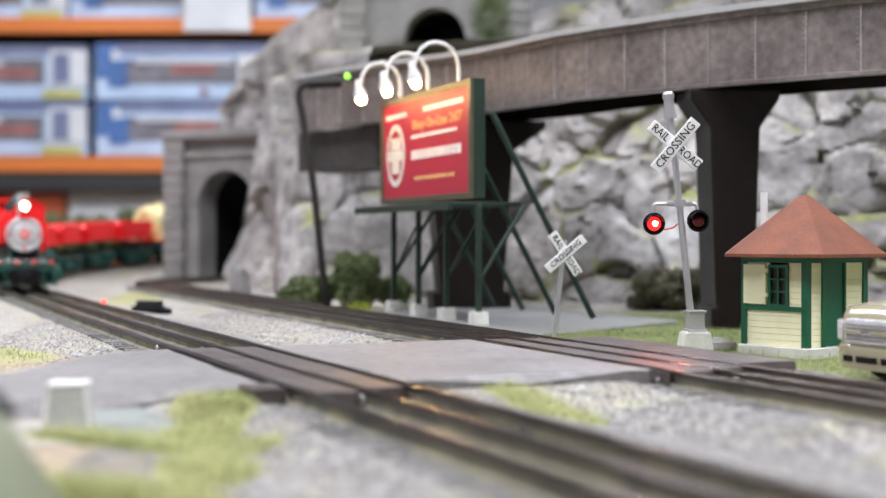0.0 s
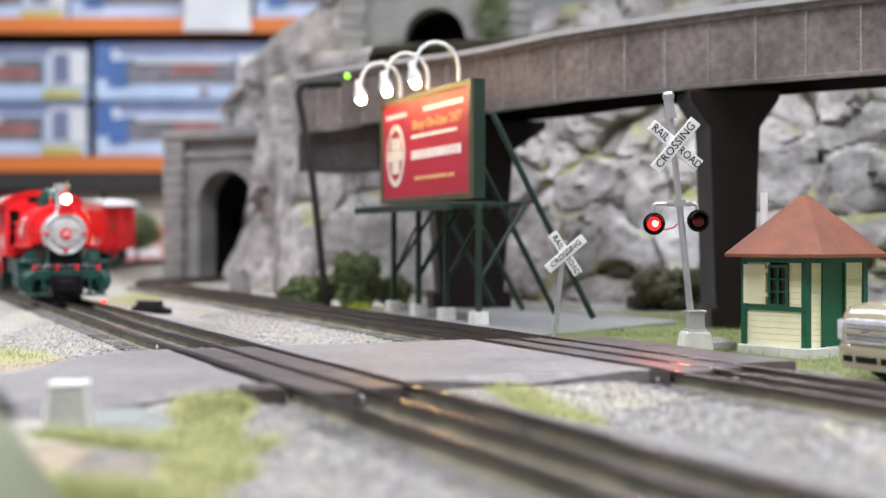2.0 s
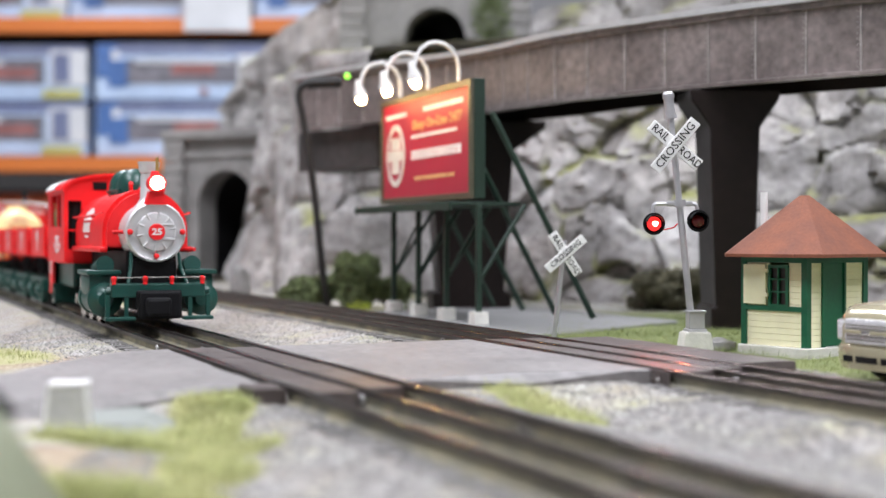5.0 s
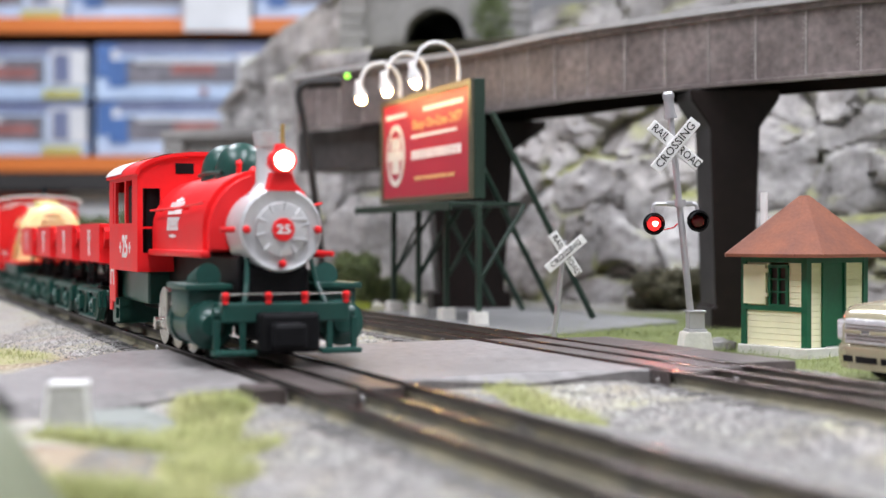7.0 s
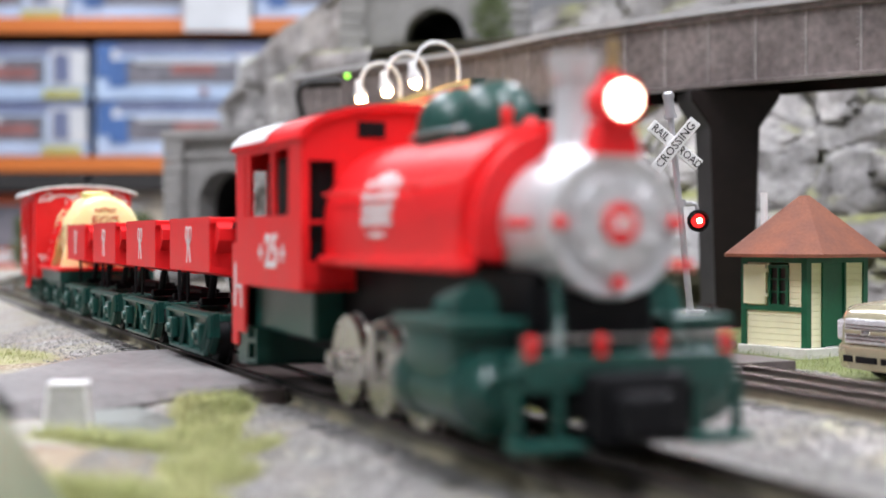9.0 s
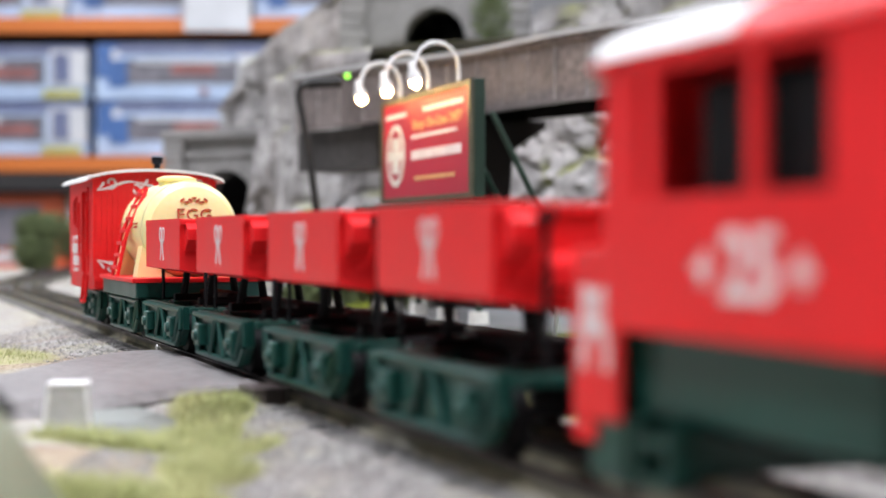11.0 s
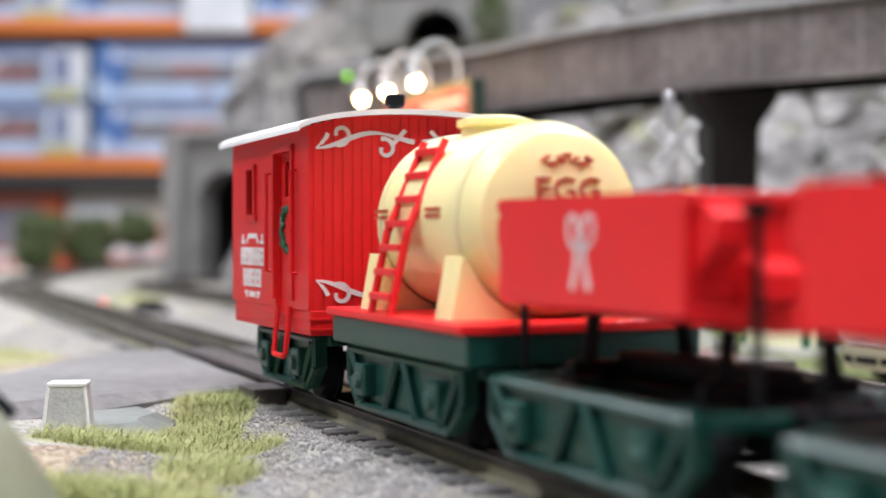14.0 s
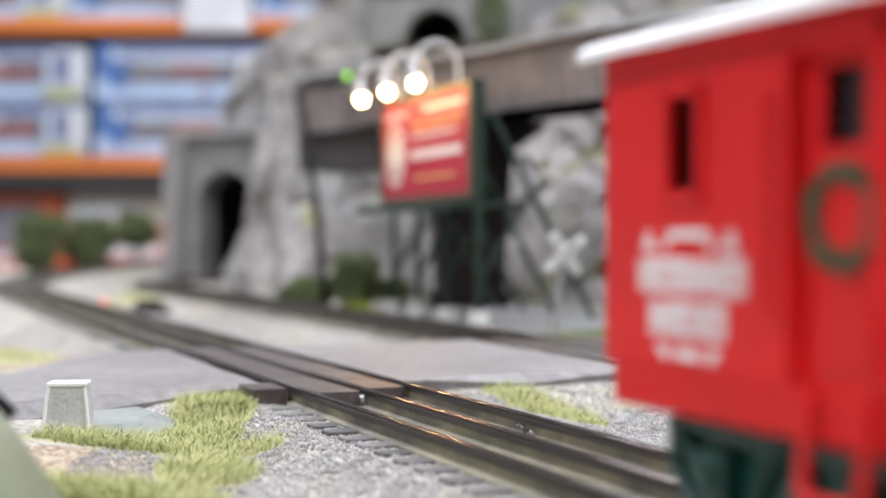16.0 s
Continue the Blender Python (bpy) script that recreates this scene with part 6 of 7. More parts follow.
# ---- parked car ----
def parked_car():
    m = Matrix.Translation((0.1545, 0.5065, -0.0098)) @ Matrix.Rotation(radians(24), 4, "Z")
    root = empty("parked_car", m, "champagne metallic model off-road car parked on the grass", "car")
    # local: front at x = 0 facing -x, width along y
    w = 0.0205
    secs = [(-0.0006, 0.0120, 0.0150, 0.62), (0.0004, 0.0085, 0.0225, 0.80), (0.0018, 0.0075, 0.0262, 0.88), (0.0045, 0.0070, 0.0284, 0.94), (0.009, 0.0066, 0.0296, 0.98), (0.024, 0.0062, 0.0312, 1.0), (0.036, 0.0062, 0.0318, 1.0), (0.048, 0.0062, 0.0430, 0.94), (0.10, 0.0062, 0.0435, 0.92), (0.112, 0.0062, 0.034, 0.98), (0.115, 0.008, 0.022, 0.95)]
    bm = bmesh.new()
    rings = []
    for x, z0, z1, k in secs:
        ww = w * k
        zs = min(z1 - 0.0012, 0.0275)
        f = 0.8 if z1 > 0.035 else 0.9
        ring = [(-ww * 0.9, z0), (-ww * 0.985, z0 + 0.0015), (-ww, (z0 + zs) / 2), (-ww * 0.985, zs - 0.001), (-ww * f, (zs + 2 * z1) / 3), (-ww * 0.72, z1 - 0.0003), (0, z1 + 0.0004), (ww * 0.72, z1 - 0.0003), (ww * f, (zs + 2 * z1) / 3), (ww * 0.985, zs - 0.001), (ww, (z0 + zs) / 2), (ww * 0.985, z0 + 0.0015), (ww * 0.9, z0)]
        rings.append([bm.verts.new((x, y, z)) for y, z in ring])
    nr = len(rings[0])
    for a, b in zip(rings, rings[1:]):
        for i in range(nr):
            j = (i + 1) % nr
            bm.faces.new((a[i], a[j], b[j], b[i]))
    bm.faces.new(rings[0][::-1])
    bm.faces.new(rings[-1])
    bmesh.ops.recalc_face_normals(bm, faces=bm.faces[:])
    part("body", bm, CAR, root, smooth=True)
    # bumper that bows out, with three dark recesses
    bm = bmesh.new()
    rows = []
    for k in range(13):
        y = w * 0.99 * (k / 6 - 1)
        bow = -0.0046 * (1 - (y / w) ** 4) + 0.0022
        rows.append([bm.verts.new((bow + dx, y, z)) for dx, z in ((0.006, 0.0052), (0.0012, 0.0056), (0.0004, 0.0078), (0.0, 0.0112), (0.0004, 0.0136), (0.0016, 0.0146), (0.006, 0.0148))])
    for a, b in zip(rows, rows[1:]):
        for i in range(6):
            bm.faces.new((a[i], a[i + 1], b[i + 1], b[i]))
    bm.faces.new(rows[0])
    bm.faces.new(rows[-1][::-1])
    bmesh.ops.recalc_face_normals(bm, faces=bm.faces[:])
    bumper = part("bumper", bm, CAR, root, smooth=True)
    for ya, yb in ((-0.0125, -0.0075), (-0.0055, 0.0055), (0.0075, 0.0125)):
        bow = -0.0046 * (1 - (0.5 * (ya + yb) / w) ** 4) + 0.0022
        part("air_intake", nbox(bow - 0.0004, bow + 0.002, ya, yb, 0.0082, 0.0106, 0.0003), BLACK, bumper)
    grille = part("grille", nbox(-0.0020, 0.004, -w * 0.60, w * 0.60, 0.0150, 0.0240, 0.0006), PLATED, root, "bright plated grille")
    for z in (0.0166, 0.0178, 0.0206, 0.0218):
        part("slot", nbox(-0.0023, -0.0018, -w * 0.54, w * 0.54, z - 0.0003, z + 0.0003, 0.0001), STEEL, grille)
    part("grille_bar", nbox(-0.0027, 0.001, -w * 0.56, w * 0.56, 0.0186, 0.0200, 0.0003), CAR, grille)
    part("badge", nbox(-0.0032, 0.0, -0.0022, 0.0022, 0.0184, 0.0200, 0.0004), CHROME, grille)
    for sd in (-1, 1):
        part("headlight", nbox(0.0006, 0.008, *sorted((sd * w * 0.63, sd * w * 0.97)), 0.0156, 0.0234, 0.0012), PLATED, root, "clear headlight")
        for x in (0.024, 0.092):
            bm = lathe(bmesh.new(), [(0.004, 0.0), (0.0078, 0.0), (0.0084, 0.0008 * sd), (0.0084, 0.0042 * sd), (0.0078, 0.005 * sd), (0.0045, 0.0044 * sd)], (x, sd * w * 0.80, 0.0084), "Y", 24)
            whl = part("wheel", bm, BLACK, root, smooth=True)
            part("rim", lathe(bmesh.new(), [(0.0046, 0.0042 * sd), (0.0040, 0.0046 * sd), (0.0008, 0.0048 * sd)], (x, sd * w * 0.80, 0.0084), "Y", 16), CHROME, whl)
    part("windscreen", nbox(0.0372, 0.0462, -w * 0.72, w * 0.72, 0.0335, 0.0415, 0.0006), GLASS_D, root)
    bm = nbox(0.05, 0.098, -w * 0.952, w * 0.952, 0.0325, 0.040, 0.0006)
    part("side_window", bm, GLASS_D, root)


parked_car()


# ---- small scenery ----
def relay_box():
    root = empty("relay_box", Matrix.Translation((-0.0955, 0.3585, -0.0056)) @ Matrix.Rotation(radians(5), 4, "Z"), "small white tapered relay cabinet on the verge", "relay box")
    bm = bmesh.new()
    h = 0.0122
    for s0, s1, z0, z1 in ((0.0058, 0.0046, 0, h),):
        lo = [bm.verts.new((x * s0, y * s0 * 0.8, z0)) for x, y in ((-1, -1), (1, -1), (1, 1), (-1, 1))]
        hi = [bm.verts.new((x * s1, y * s1 * 0.8, z1)) for x, y in ((-1, -1), (1, -1), (1, 1), (-1, 1))]
        for i in range(4):
            j = (i + 1) % 4
            bm.faces.new((lo[i], lo[j], hi[j], hi[i]))
        bm.faces.new(hi)
        bm.faces.new(lo[::-1])
    bmesh.ops.bevel(bm, geom=bm.edges[:], offset=0.0004, segments=2, affect="EDGES")
    part("cabinet", bm, mat("grey_white_plaster", (0.50, 0.50, 0.48), 0.7, var=0.15, scale=160, bump=0.2), root)
    bm = bmesh.new()
    for sx in (-1, 1):
        tube(bm, [(sx * 0.0057, -0.0046, 0.0006), (sx * 0.0045, -0.0037, h - 0.0006)], 0.0005, 6)
    box(bm, -0.0049, 0.0049, -0.0040, 0.0040, h - 0.0006, h + 0.0005, 0.0003)
    part("rim", bm, WHITE, root, "white worn rim")


relay_box()
slab("plaster_patch", wavy([(-0.1122, 0.3775), (-0.1029, 0.4033), (-0.0884, 0.4113), (-0.0744, 0.3918), (-0.0716, 0.3642), (-0.0765, 0.3559), (-0.0937, 0.3402), (-0.1022, 0.3440)], 6), -0.016, -0.0042, mat("sage_base", (0.19, 0.205, 0.19), 0.7, var=0.15, scale=40), "flat sage-green plaster pad under the cabinet", "pad", kind="", soft=0.010)


def model_vehicle():
    """The sloping sage-green flank of a model vehicle at the layout's near edge."""
    root = empty("model_vehicle", Matrix.Translation((0, 0, 0)), "sage-green model vehicle with a sloping smooth flank", "vehicle")
    bm = prism(bmesh.new(), [(-0.17, -0.0085), (-0.17, 0.036), (-0.12, 0.034), (-0.094, 0.0275), (-0.080, 0.0180), (-0.0745, 0.0125), (-0.0635, -0.0040), (-0.0625, -0.0085)], 0.205, 0.243, "Y")
    bmesh.ops.bevel(bm, geom=bm.edges[:], offset=0.0018, segments=3, affect="EDGES")
    part("body", bm, mat("sage_paint", (0.20, 0.225, 0.15), 0.42, var=0.12, scale=30), root, smooth=True)
    bm = tube(bmesh.new(), [(-0.12, 0.2435, 0.0345), (-0.094, 0.2435, 0.028), (-0.080, 0.2435, 0.0185), (-0.0745, 0.2435, 0.013)], 0.0011, 8)
    part("window_seal", bm, BLACK, root, "black rubber seal", smooth=True)


model_vehicle()


def stone(name, x, y, z, sx, sy, sz, label, material, seed):
    bm = bmesh.new()
    bmesh.ops.create_icosphere(bm, subdivisions=3, radius=1.0)
    for v in bm.verts:
        n = v.co.normalized()
        k = 1 + 0.28 * noise.noise(n * 1.7 + Vector((seed, 0, 0))) + 0.12 * noise.noise(n * 5 + Vector((0, seed, 0)))
        v.co = Vector((n.x * sx, n.y * sy, n.z * sz)) * k
    ob = part(name, bm, material, smooth=True)
    ob.location = (x, y, z)
    return tagged(ob, label, "stone")


stone("boulder", -0.173, 1.20, 0.002, 0.0085, 0.009, 0.019, "grey boulder beside the tunnel mouth", PORTAL, 2.0)
stone("rubble", 0.131, 0.668, -0.008, 0.008, 0.005, 0.004, "small grey stone on the grass by the shanty", PORTAL, 4.0)


def switch_motor():
    m = Matrix.Translation((-0.205, 0.985, -0.0115)) @ Matrix.Rotation(radians(-20), 4, "Z")
    root = empty("switch_motor", m, "black plastic switch motor lying beside the track", "switch motor")
    bm = nbox(-0.013, 0.009, -0.005, 0.005, 0.0, 0.0075, 0.0012)
    part("housing", bm, BLACK, root)
    bm = rod(bmesh.new(), (-0.010, 0, 0.0080), (0.008, 0, 0.0080), 0.0035, seg=14)
    rod(bm, (0.009, 0, 0.004), (0.016, 0, 0.004), 0.0032, 0.002, 12)
    part("solenoid", bm, BLACK, root, smooth=True)


switch_motor()


def track_light(x, y, z):
    bm = bmesh.new()
    bmesh.ops.create_uvsphere(bm, u_segments=10, v_segments=6, radius=0.0016)
    ob = part("indicator_lamp", bm, RED_DIM, smooth=True)
    ob.location = (x, y, z)
    tagged(ob, "tiny red glowing indicator lamp beside the track", "indicator lamp", "track indicator lamps")


bm = bmesh.new()
bmesh.ops.create_uvsphere(bm, u_segments=10, v_segments=6, radius=0.0022)
led = part("indicator_lamp", bm, mat("lit_green_lamp", (0.35, 1.0, 0.08), emit=2.0), smooth=True)
led.location = (-0.0715, 1.05, 0.1645)
tagged(led, "small green glowing lamp on the viaduct's top edge", "indicator lamp")
track_light(-0.141, 1.125, -0.006)
track_light(-0.262, 1.085, -0.006)


def bush(x, y, z, r, hgt, n, seed, material, label, lift=0.0):
    """A clump of twigs with many small leaf tufts in rounded lumps."""
    rr = random.Random(seed)
    root = empty("bush", Matrix.Translation((x, y, z)), label, "bush", "bushes")
    bm = bmesh.new()
    rod(bm, (0, 0, -0.002), (0, 0, lift + hgt * 0.4), r * 0.09, r * 0.05, 7)
    lumps = [(Vector((0, 0, lift + hgt * 0.5)), 0.72)]
    for k in range(11):
        a, e = rr.uniform(0, 6.283), rr.uniform(-1.1, 1.2)
        q = Vector((math.cos(a) * math.cos(e) * r * 0.62, math.sin(a) * math.cos(e) * r * 0.62, lift + hgt * (0.44 + 0.36 * math.sin(e))))
        rod(bm, (0, 0, lift), q, r * 0.03, r * 0.012, 5)
        lumps.append((q, rr.uniform(0.30, 0.46)))
    part("stem", bm, TIE, root)
    verts, faces = [], []
    for k in range(n):
        o, big = lumps[0] if rr.random() < 0.3 else lumps[rr.randrange(1, len(lumps))]
        a, cz = rr.uniform(0, 6.283), rr.uniform(-1, 1)
        sz = (1 - cz * cz) ** 0.5
        u = rr.random() ** 0.3 * big * rr.uniform(0.85, 1.12)
        c = o + Vector((math.cos(a) * sz * r * u, math.sin(a) * sz * r * u, cz * hgt * 0.52 * u))
        c.z = max(c.z, 0.0)
        s = r * rr.uniform(0.035, 0.085)
        q = Euler((rr.uniform(0, 6), rr.uniform(0, 6), rr.uniform(0, 6))).to_matrix()
        i = len(verts)
        for p in ((-1, -0.5, 0), (1, -0.4, 0.1), (0.3, 0.9, 0), (0, 0, 0.9)):
            verts.append(c + q @ (Vector(p) * s))
        faces += [(i, i + 1, i + 2), (i, i + 1, i + 3), (i + 1, i + 2, i + 3), (i + 2, i, i + 3)]
    me = bpy.data.meshes.new("foliage")
    me.from_pydata(verts, [], faces)
    me.materials.append(material)
    ob = new("foliage", me)
    ob.parent = root
    return root


bush(-0.066, 1.060, -0.010, 0.025, 0.046, 5200, 1, LEAF, "rounded green bush at the rock's foot")
bush(-0.100, 1.075, -0.010, 0.030, 0.026, 4200, 2, LEAF, "low spreading green bush at the rock's foot")
bush(-0.040, 1.070, -0.010, 0.020, 0.026, 2600, 12, LEAF, "low spreading green bush at the rock's foot")
bush(-0.058, 0.985, -0.010, 0.010, 0.010, 300, 3, LIME, "tiny lime-green tuft beside the track")
bush(0.165, 1.045, -0.010, 0.035, 0.034, 3600, 4, BRUSH, "dull brownish bush under the viaduct")
bush(0.200, 1.035, -0.010, 0.034, 0.036, 3200, 5, BRUSH, "dull brownish bush under the viaduct")
bush(-0.580, 2.03, -0.004, 0.050, 0.094, 3600, 6, LEAF, "green bush on the far edge of the layout")
bush(-0.522, 2.08, -0.004, 0.044, 0.094, 3200, 7, LEAF, "green bush on the far edge of the layout")
bush(-0.462, 2.12, -0.010, 0.042, 0.062, 3200, 9, LEAF, "green bush on the far edge of the layout", 0.040)
bush(0.049, 1.39, 0.225, 0.024, 0.075, 1600, 8, LEAF, "dark green bush on the upper rock")


def cable():
    root = empty("power_cable", Matrix.Identity(4), "thick black power cable with a moulded plug hanging from the viaduct", "cable")
    pts = smooth_path([(-0.087, 1.06, -0.008), (-0.0895, 1.05, 0.0147), (-0.0925, 1.05, 0.044), (-0.0978, 1.05, 0.090), (-0.1040, 1.05, 0.130), (-0.1075, 1.05, 0.148), (-0.1062, 1.05, 0.1555), (-0.1010, 1.05, 0.1590), (-0.088, 1.05, 0.1600)], 6)
    part("cord", tube(bmesh.new(), pts, 0.0027, 10), CABLE, root, smooth=True)
    bm = tube(bmesh.new(), [(-0.1015, 1.05, 0.1582), (-0.097, 1.05, 0.1592), (-0.088, 1.05, 0.1596), (-0.080, 1.05, 0.1600), (-0.0755, 1.05, 0.1602)], 0.0042, 14)
    part("plug", bm, CABLE, root, smooth=True)


cable()


# ---- loose cover: turf blades and ballast stones ----
def grass_blades(zones, material, label, seed):
    rr = random.Random(seed)
    verts, faces = [], []
    for (xa, xb), (ya, yb), n in zones:
        for _ in range(n):
            x, y = rr.uniform(xa, xb), rr.uniform(ya, yb)
            if turf_at(x, y) < 0.03 + 0.75 * rr.random() ** 1.5 or rail_offset(x, y) < 0.031:
                continue
            if road_hit(x, y):
                continue
            z = ground_z(x, y) - 0.0004
            a, ln = rr.gauss(0.6, 1.3), rr.uniform(0.0016, 0.0058)
            t = rr.uniform(0.3, 1.7)
            d = Vector((math.cos(a) * t, math.sin(a) * t, 1)).normalized() * ln
            o = Vector((-math.sin(a), math.cos(a), 0)) * 0.00013
            c = Vector((x, y, z))
            i = len(verts)
            verts += [c - o, c + o, c + d * 0.6 + o * 0.7, c + d * 0.6 - o * 0.7, c + d + Vector((math.cos(a), math.sin(a), -0.4)) * ln * 0.22]
            faces += [(i, i + 1, i + 2, i + 3), (i + 3, i + 2, i + 4)]
    me = bpy.data.meshes.new("grass")
    me.from_pydata(verts, [], faces)
    me.materials.append(material)
    tagged(new("grass", me), label, "grass", kind="stuff")


def inside(poly, x, y):
    r = False
    for i in range(len(poly)):
        (x0, y0), (x1, y1) = poly[i - 1], poly[i]
        if (y0 > y) != (y1 > y) and x < (x1 - x0) * (y - y0) / (y1 - y0) + x0:
            r = not r
    return r


def road_hit(x, y):
    q = Vector((x, y, 0)) - O
    s, lat = q.dot(D), q.dot(N)
    return inside(ROAD_NEAR, x, y) or (-0.228 < s < -0.076 and 0.0 < lat < 0.178)


def ballast():
    rr = random.Random(5)
    shapes = []
    for k in range(6):
        bm = bmesh.new()
        bmesh.ops.create_icosphere(bm, subdivisions=1, radius=1.0)
        for v in bm.verts:
            v.co *= rr.uniform(0.6, 1.25)
        shapes.append(([v.co.copy() for v in bm.verts], [[v.index for v in f.verts] for f in bm.faces]))
        bm.free()
    verts, faces = [], []
    zones = [((-0.08, 0.10), (0.25, 0.43), 30000), ((0.0, 0.17), (0.30, 0.52), 16000), ((-0.24, -0.1), (0.55, 0.95), 9000), ((-0.16, 0.0), (0.6, 0.95), 9000)]
    for (xa, xb), (ya, yb), n in zones:
        for _ in range(n):
            x, y = rr.uniform(xa, xb), rr.uniform(ya, yb)
            d = rail_offset(x, y)
            if d < 0.0195 or road_hit(x, y) or turf_at(x, y) > 0.1 * rr.random():
                continue
            s = rr.uniform(0.00018, 0.00052)
            vs, fs = shapes[rr.randrange(6)]
            q = Euler((rr.uniform(0, 6), rr.uniform(0, 6), rr.uniform(0, 6))).to_matrix()
            c = Vector((x, y, ground_z(x, y) + s * 0.4))
            i = len(verts)
            verts += [c + q @ (v * s) for v in vs]
            faces += [[i + a for a in f] for f in fs]
    me = bpy.data.meshes.new("ballast")
    me.from_pydata(verts, [], faces)
    me.materials.append(STONE)
    tagged(new("ballast", me), "loose pale grey ballast stones", "gravel", kind="stuff")


grass_blades([((-0.125, -0.02), (0.27, 0.43), 60000), ((-0.01, 0.065), (0.37, 0.47), 14000), ((-0.29, -0.17), (0.48, 0.72), 6000), ((-0.32, -0.2), (1.05, 1.4), 3000)], GRASS, "pale green static grass tufts", 11)
grass_blades([((0.02, 0.30), (0.50, 0.80), 30000), ((0.06, 0.25), (0.76, 0.95), 9000)], GRASS_D, "darker green static grass round the shanty", 12)
ballast()


# ---- the shop behind: racks with boxed goods ----
def rack():
    Y, x0, x1 = 4.6, -1.75, -0.1
    sc = Y / 2486.5
    px = lambda x: (x - 784) * sc
    pz = lambda y: 0.0438 + (421 - y) * sc
    root = empty("pallet_rack", Matrix.Translation((0, 0, 0)), "shop storage rack with orange beams and dark shelves", "rack")
    for y in (47, 292):
        bm = nbox(px(-260), px(640), Y - 0.02, Y + 0.03, pz(y + 13), pz(y - 14), 0.003)
        part("beam", bm, ORANGE, root)
        part("shelf_board", nbox(px(-260), px(640), Y + 0.03, Y + 0.62, pz(y + 10), pz(y - 8), 0.002), SHELF_D, root)
    # the shadow below the shelf, built as a dark board
    part("shelf_shadow_board", nbox(px(-260), px(640), Y - 0.015, Y + 0.6, pz(338), pz(307), 0.002), SHELF_D, root, "dark board standing in for the shadow under the shelf")
    for x in (-250, 620):
        part("upright", nbox(px(x), px(x + 26), Y, Y + 0.6, -0.92, pz(-120), 0.003), SHELF_D, root)
    part("back_panel", nbox(px(-260), px(640), Y + 0.62, Y + 0.64, -0.92, pz(-130)), SHELF_D, root)
    blue = mat("box_blue_print", (0.12, 0.15, 0.30), 0.4, var=0.3, scale=9, second=(0.24, 0.27, 0.38), mix=0.7)
    dblue = mat("box_deep_blue", (0.07, 0.16, 0.40), 0.4, var=0.2, scale=9)
    pale = mat("box_pale_blue", (0.50, 0.63, 0.83), 0.45, var=0.12, scale=8)
    white = mat("box_white", (0.72, 0.74, 0.76), 0.5, var=0.08, scale=9)
    red = mat("box_dull_red", (0.33, 0.13, 0.12), 0.5, var=0.2, scale=15)
    yel = mat("box_yellow_green", (0.52, 0.50, 0.16), 0.5, var=0.1, scale=9)
    grey = mat("box_grey_photo", (0.24, 0.23, 0.26), 0.5, var=0.3, scale=16, second=(0.12, 0.12, 0.14))

    def carton(xa, xb, ya, yb, dy, bands, label):
        ob = empty("boxed_train_set", Matrix.Identity(4), label, "box", "boxed sets on the rack")
        part("carton", nbox(px(xa), px(xb), Y + dy, Y + 0.45, pz(yb), pz(ya), 0.006), pale, ob)
        k = 0.0015
        for (a, b, c, d, mt) in bands:
            part("printed_panel", nbox(px(xa + (xb - xa) * a), px(xa + (xb - xa) * b), Y + dy - k, Y + dy + 0.01, pz(ya + (yb - ya) * d), pz(ya + (yb - ya) * c)), mt, ob)
            k += 0.0015
        return ob

    right = [(0.0, 1.0, 0.0, 0.2, blue), (0.18, 0.98, 0.28, 0.72, grey), (0.01, 0.13, 0.02, 0.62, dblue), (0.08, 0.19, 0.3, 0.78, dblue), (0.10, 0.14, 0.12, 0.3, white), (0.45, 0.7, 0.38, 0.55, red), (0.24, 0.8, 0.30, 0.36, white), (0.84, 1.0, 0.2, 0.8, white), (0.62, 0.66, 0.8, 0.9, red)]
    left = [(0.0, 1.0, 0.0, 0.2, blue), (0.0, 0.75, 0.25, 0.72, grey), (0.05, 0.7, 0.42, 0.6, red), (0.78, 1.0, 0.1, 0.75, white), (0.74, 0.97, 0.82, 0.98, yel), (0.80, 0.90, 0.16, 0.70, blue), (0.1, 0.5, 0.30, 0.38, white)]
    lab = "pale blue boxed train set with printed panels"
    carton(166, 470, 76, 176, 0.02, right, lab)
    carton(168, 475, 180, 276, 0.015, right, lab)
    carton(-150, 151, 78, 176, 0.03, left, lab)
    carton(-150, 151, 180, 276, 0.02, left, lab)
    carton(448, 760, -62, 34, 0.02, right, lab)
    carton(120, 440, -62, 34, 0.03, right, lab)
    carton(-200, 116, -62, 34, 0.03, left, lab)
    sign = tagged(part("price_card", nbox(px(328), px(446), Y - 0.028, Y - 0.022, pz(58), pz(-40), 0.001), white), "white paper notice hanging on the beam", "notice")
    # goods on the low counter
    ora = mat("box_orange", (0.62, 0.13, 0.05), 0.5, var=0.1, scale=9)
    cream = mat("box_cream", (0.55, 0.50, 0.40), 0.5, var=0.1, scale=9)
    for xa, xb, ya, yb, mt, inner in ((-60, 104, 342, 480, ora, grey), (112, 300, 338, 400, cream, dblue), (112, 340, 402, 470, ora, cream), (-240, -70, 342, 480, cream, ora)):
        ob = empty("small_carton", Matrix.Identity(4), "colourful carton standing on the low shelf", "box", "cartons on the low shelf")
        part("carton", nbox(px(xa), px(xb), Y + 0.06, Y + 0.4, pz(yb), pz(ya), 0.004), mt, ob)
        part("printed_panel", nbox(px(xa + 22), px(xb - 40), Y + 0.057, Y + 0.09, pz(yb - 40), pz(ya + 20)), inner, ob)
        part("white_label", nbox(px(xa + 4), px(xb - 60), Y + 0.054, Y + 0.09, pz(yb - 14), pz(yb - 34)), white, ob)
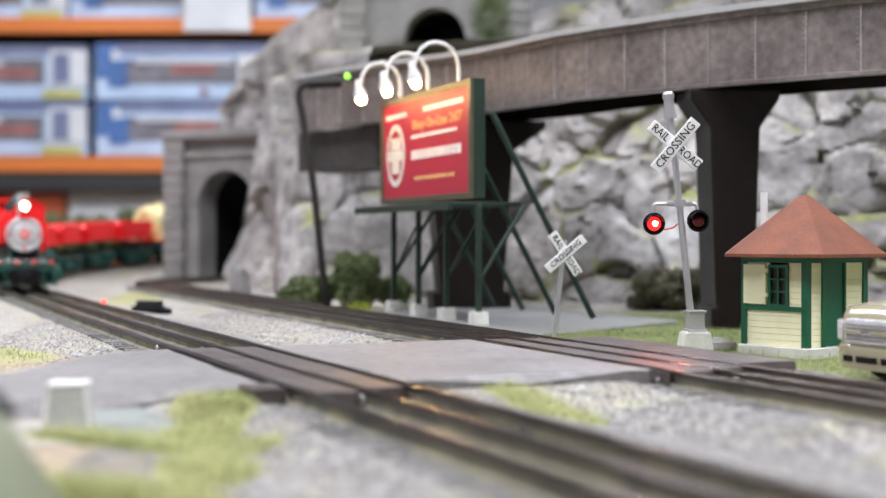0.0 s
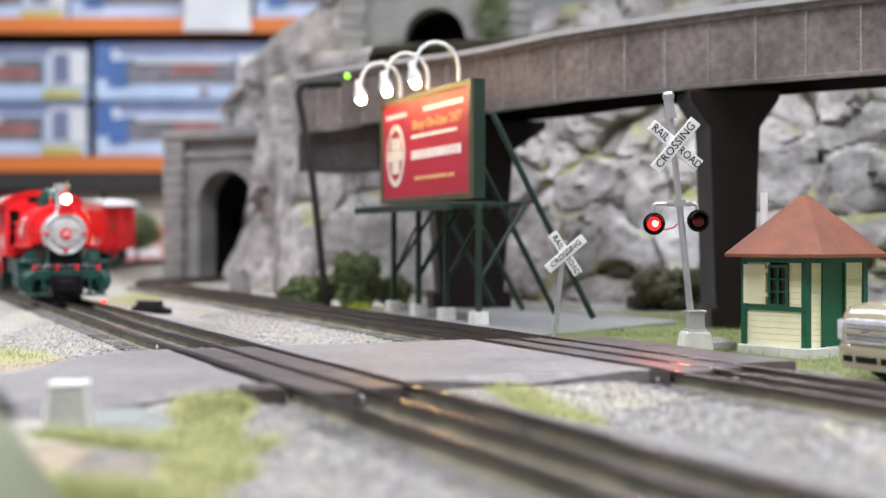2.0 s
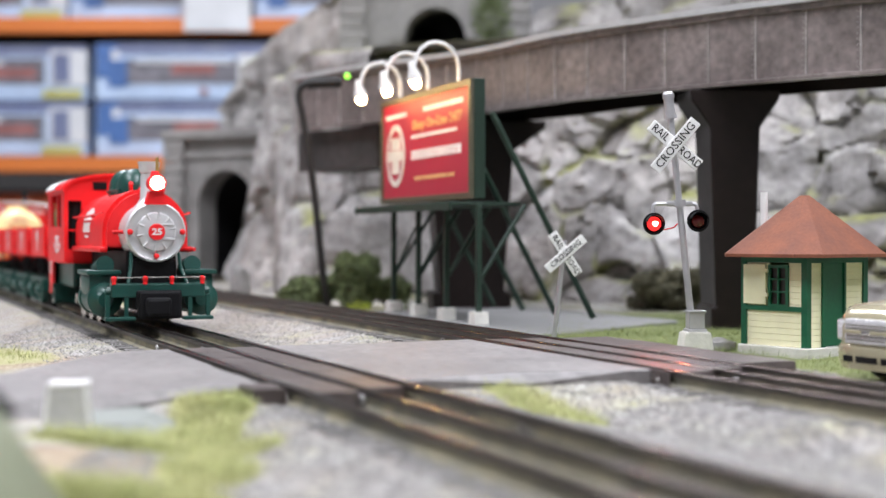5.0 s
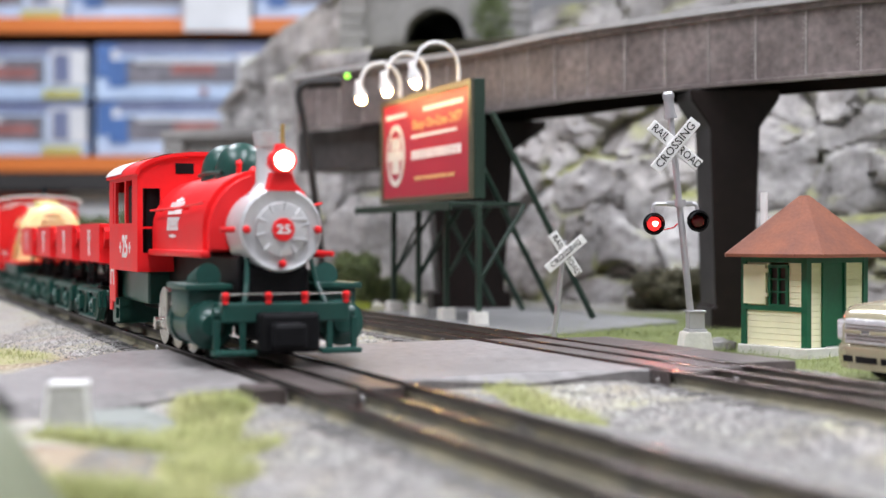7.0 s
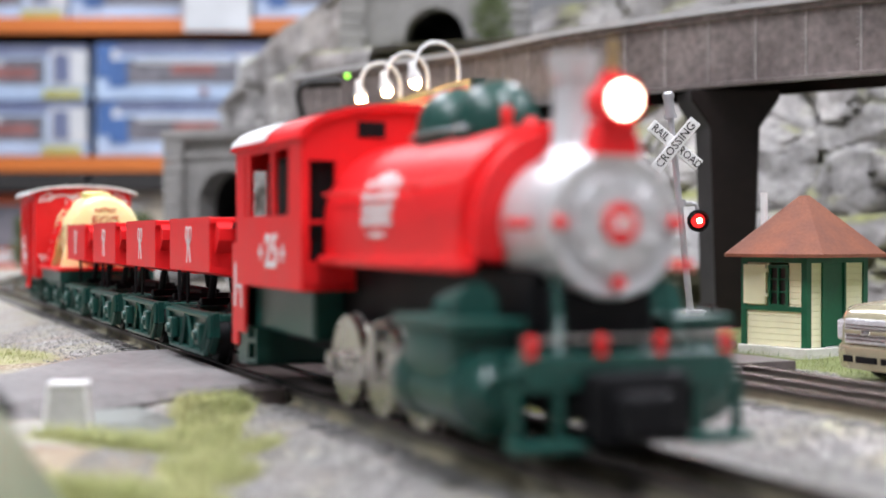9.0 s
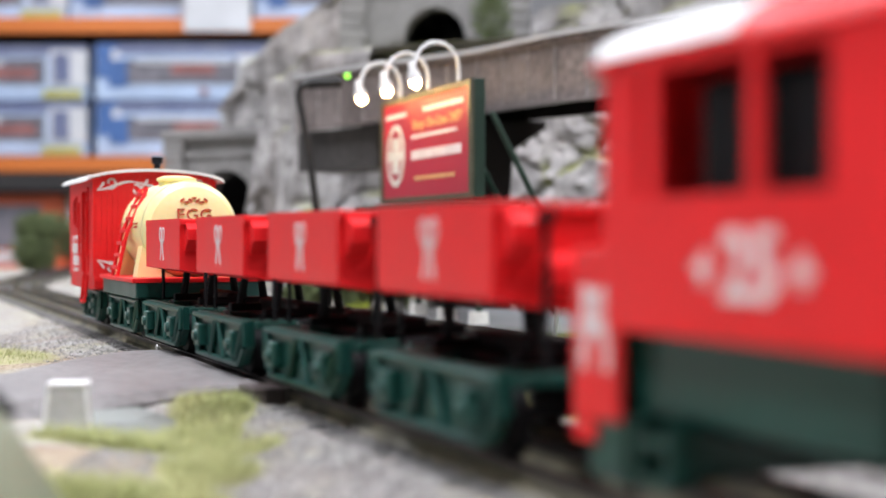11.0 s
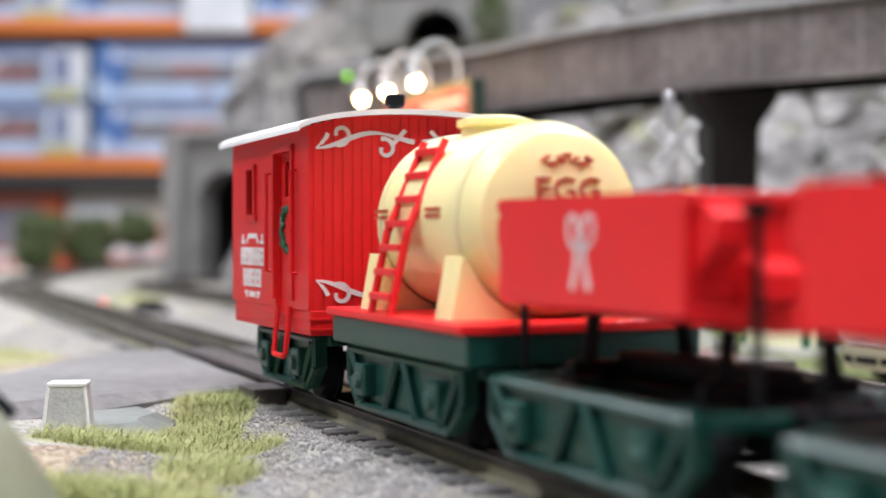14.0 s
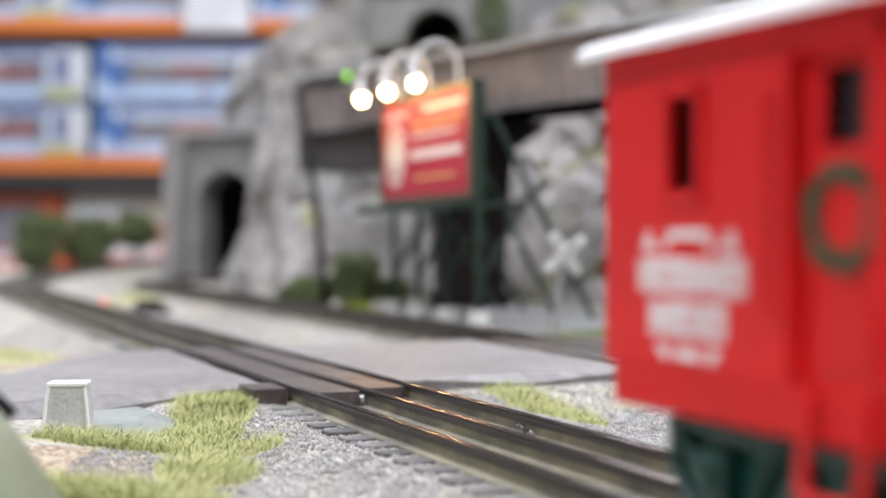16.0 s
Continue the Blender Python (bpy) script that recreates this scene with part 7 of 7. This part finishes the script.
    part("low_shelf", nbox(px(-260), px(640), Y - 0.02, Y + 0.6, pz(505), pz(480), 0.003), ORANGE, root)


rack()


# ---- the room that closes the place ----
def room():
    wall = mat("shop_wall", (0.34, 0.34, 0.35), 0.8, var=0.08, scale=2)
    dark = mat("shop_floor", (0.20, 0.19, 0.18), 0.5, var=0.2, scale=3)
    ceil = mat("shop_ceiling", (0.75, 0.75, 0.73), 0.85, var=0.05, scale=3)
    X0, X1, Y0, Y1, Z0, Z1 = -3.6, 3.6, -2.6, 5.4, -0.93, 2.05
    for nm, b in (("wall_north", (X0, X1, Y1, Y1 + 0.1, Z0, Z1)), ("wall_south", (X0, X1, Y0 - 0.1, Y0, Z0, Z1)), ("wall_west", (X0 - 0.1, X0, Y0, Y1, Z0, Z1)), ("wall_east", (X1, X1 + 0.1, Y0, Y1, Z0, Z1))):
        tagged(part(nm, nbox(*b), wall), "plain painted shop wall", "wall", kind="structure")
    tagged(part("floor", nbox(X0 - 0.1, X1 + 0.1, Y0 - 0.1, Y1 + 0.1, Z0 - 0.1, Z0), dark), "grey shop floor", "floor", kind="structure")
    tagged(part("ceiling", nbox(X0 - 0.1, X1 + 0.1, Y0 - 0.1, Y1 + 0.1, Z1, Z1 + 0.1), ceil), "white shop ceiling", "ceiling", kind="structure")
    tb = empty("layout_table", Matrix.Identity(4), "plain wooden table that carries the railway layout", "table")
    wood = mat("table_wood", (0.25, 0.17, 0.10), 0.6, var=0.2, scale=8)
    part("tabletop", nbox(-1.25, 1.59, -0.4, 2.44, -0.06, -0.022, 0.002), wood, tb)
    for x in (-1.15, 1.45):
        for y in (-0.3, 2.3):
            part("leg", nbox(x - 0.04, x + 0.04, y - 0.04, y + 0.04, Z0, -0.06, 0.003), wood, tb)


room()


# ---- train made up ----
LOCO = locomotive()
WHEELS, RODS = driving_wheels(LOCO)
TIPPERS = [tipper()]
for _ in range(3):
    TIPPERS.append(copy_thing(TIPPERS[0], on_track(0)))
TANK = tank_car()
CABOOSE = caboose()

# metres along the line of the locomotive's front plate, by seconds
RUN = [(0.0, -0.897), (1.5, -0.722), (3.0, -0.565), (4.0, -0.462), (6.5, -0.194), (8.0, -0.0243), (9.0, 0.0925), (12.0, 0.4385), (14.5, 0.7265), (16.0, 0.8995)]


def plate_at(t):
    for (a, sa), (b, sb) in zip(RUN, RUN[1:]):
        if t <= b:
            break
    i = RUN.index((a, sa))
    va = (RUN[i + 1][1] - RUN[max(i - 1, 0)][1]) / (RUN[i + 1][0] - RUN[max(i - 1, 0)][0])
    j = min(i + 2, len(RUN) - 1)
    vb = (RUN[j][1] - sa) / (RUN[j][0] - a)
    h = b - a
    u = (t - a) / h
    return (2 * u ** 3 - 3 * u * u + 1) * sa + (u ** 3 - 2 * u * u + u) * h * va + (3 * u * u - 2 * u ** 3) * sb + (u ** 3 - u * u) * h * vb


# how far behind the plate each wagon's middle runs
BEHIND = [0.2685, 0.3615, 0.4545, 0.5465]
TANK_BEHIND, CABOOSE_BEHIND = 0.630, 0.7200


def motions():
    times = [k * 0.25 for k in range(65)]
    fine = [k / 20 for k in range(321)]
    # the body swings about its own middle on the bend
    rows = []
    for t in times:
        s = plate_at(t)
        rows.append((t, on_track(s - 0.09) @ Matrix.Translation((0.09, 0, 0))))
    walk(LOCO, rows)
    for ob, back in list(zip(TIPPERS, BEHIND)) + [(TANK, TANK_BEHIND), (CABOOSE, CABOOSE_BEHIND)]:
        walk(ob, [(t, on_track(plate_at(t) - back)) for t in times])
    for w, x in WHEELS:
        walk(w, [(t, Matrix.Translation((x, 0, WHEEL_R)) @ Matrix.Rotation((plate_at(t) + 1) / WHEEL_R, 4, "Y")) for t in fine])
    for r, sd in RODS:
        out = []
        for t in fine:
            a = (plate_at(t) + 1) / WHEEL_R + (0 if sd < 0 else math.pi / 2)
            out.append((t, Matrix.Translation((0.0045 * math.sin(a), 0, WHEEL_R + 0.0045 * math.cos(a)))))
        walk(r, out)
    # focus: on the crossing first, then pulled to the near wagons
    walk(FOCUS, [(t, Matrix.Translation((0, y, 0.0438))) for t, y in ((0, 0.63), (6.0, 0.62), (9.2, 0.58), (12.0, 0.57), (13.2, 0.53), (13.5, 0.44), (13.9, 0.37), (14.5, 0.35), (16.0, 0.36))])
    # the two flashers turn over by turns
    half, first = 0.8375, 0.55
    for n, (ob, place) in enumerate(FLASHERS):
        rows, ang = [], 0.0 if n == 0 else math.pi
        put = lambda a: Matrix.Translation(place) @ Matrix.Rotation(a, 4, "Z")
        rows.append((0.0, put(ang)))
        t = first
        while t < SECONDS - 0.1:
            for k in range(4):
                rows.append((t - 0.05 + k / 30, put(ang + math.pi * k / 3)))
            ang += math.pi
            t += half
        rows.append((SECONDS, put(ang)))
        walk(ob, rows)


motions()
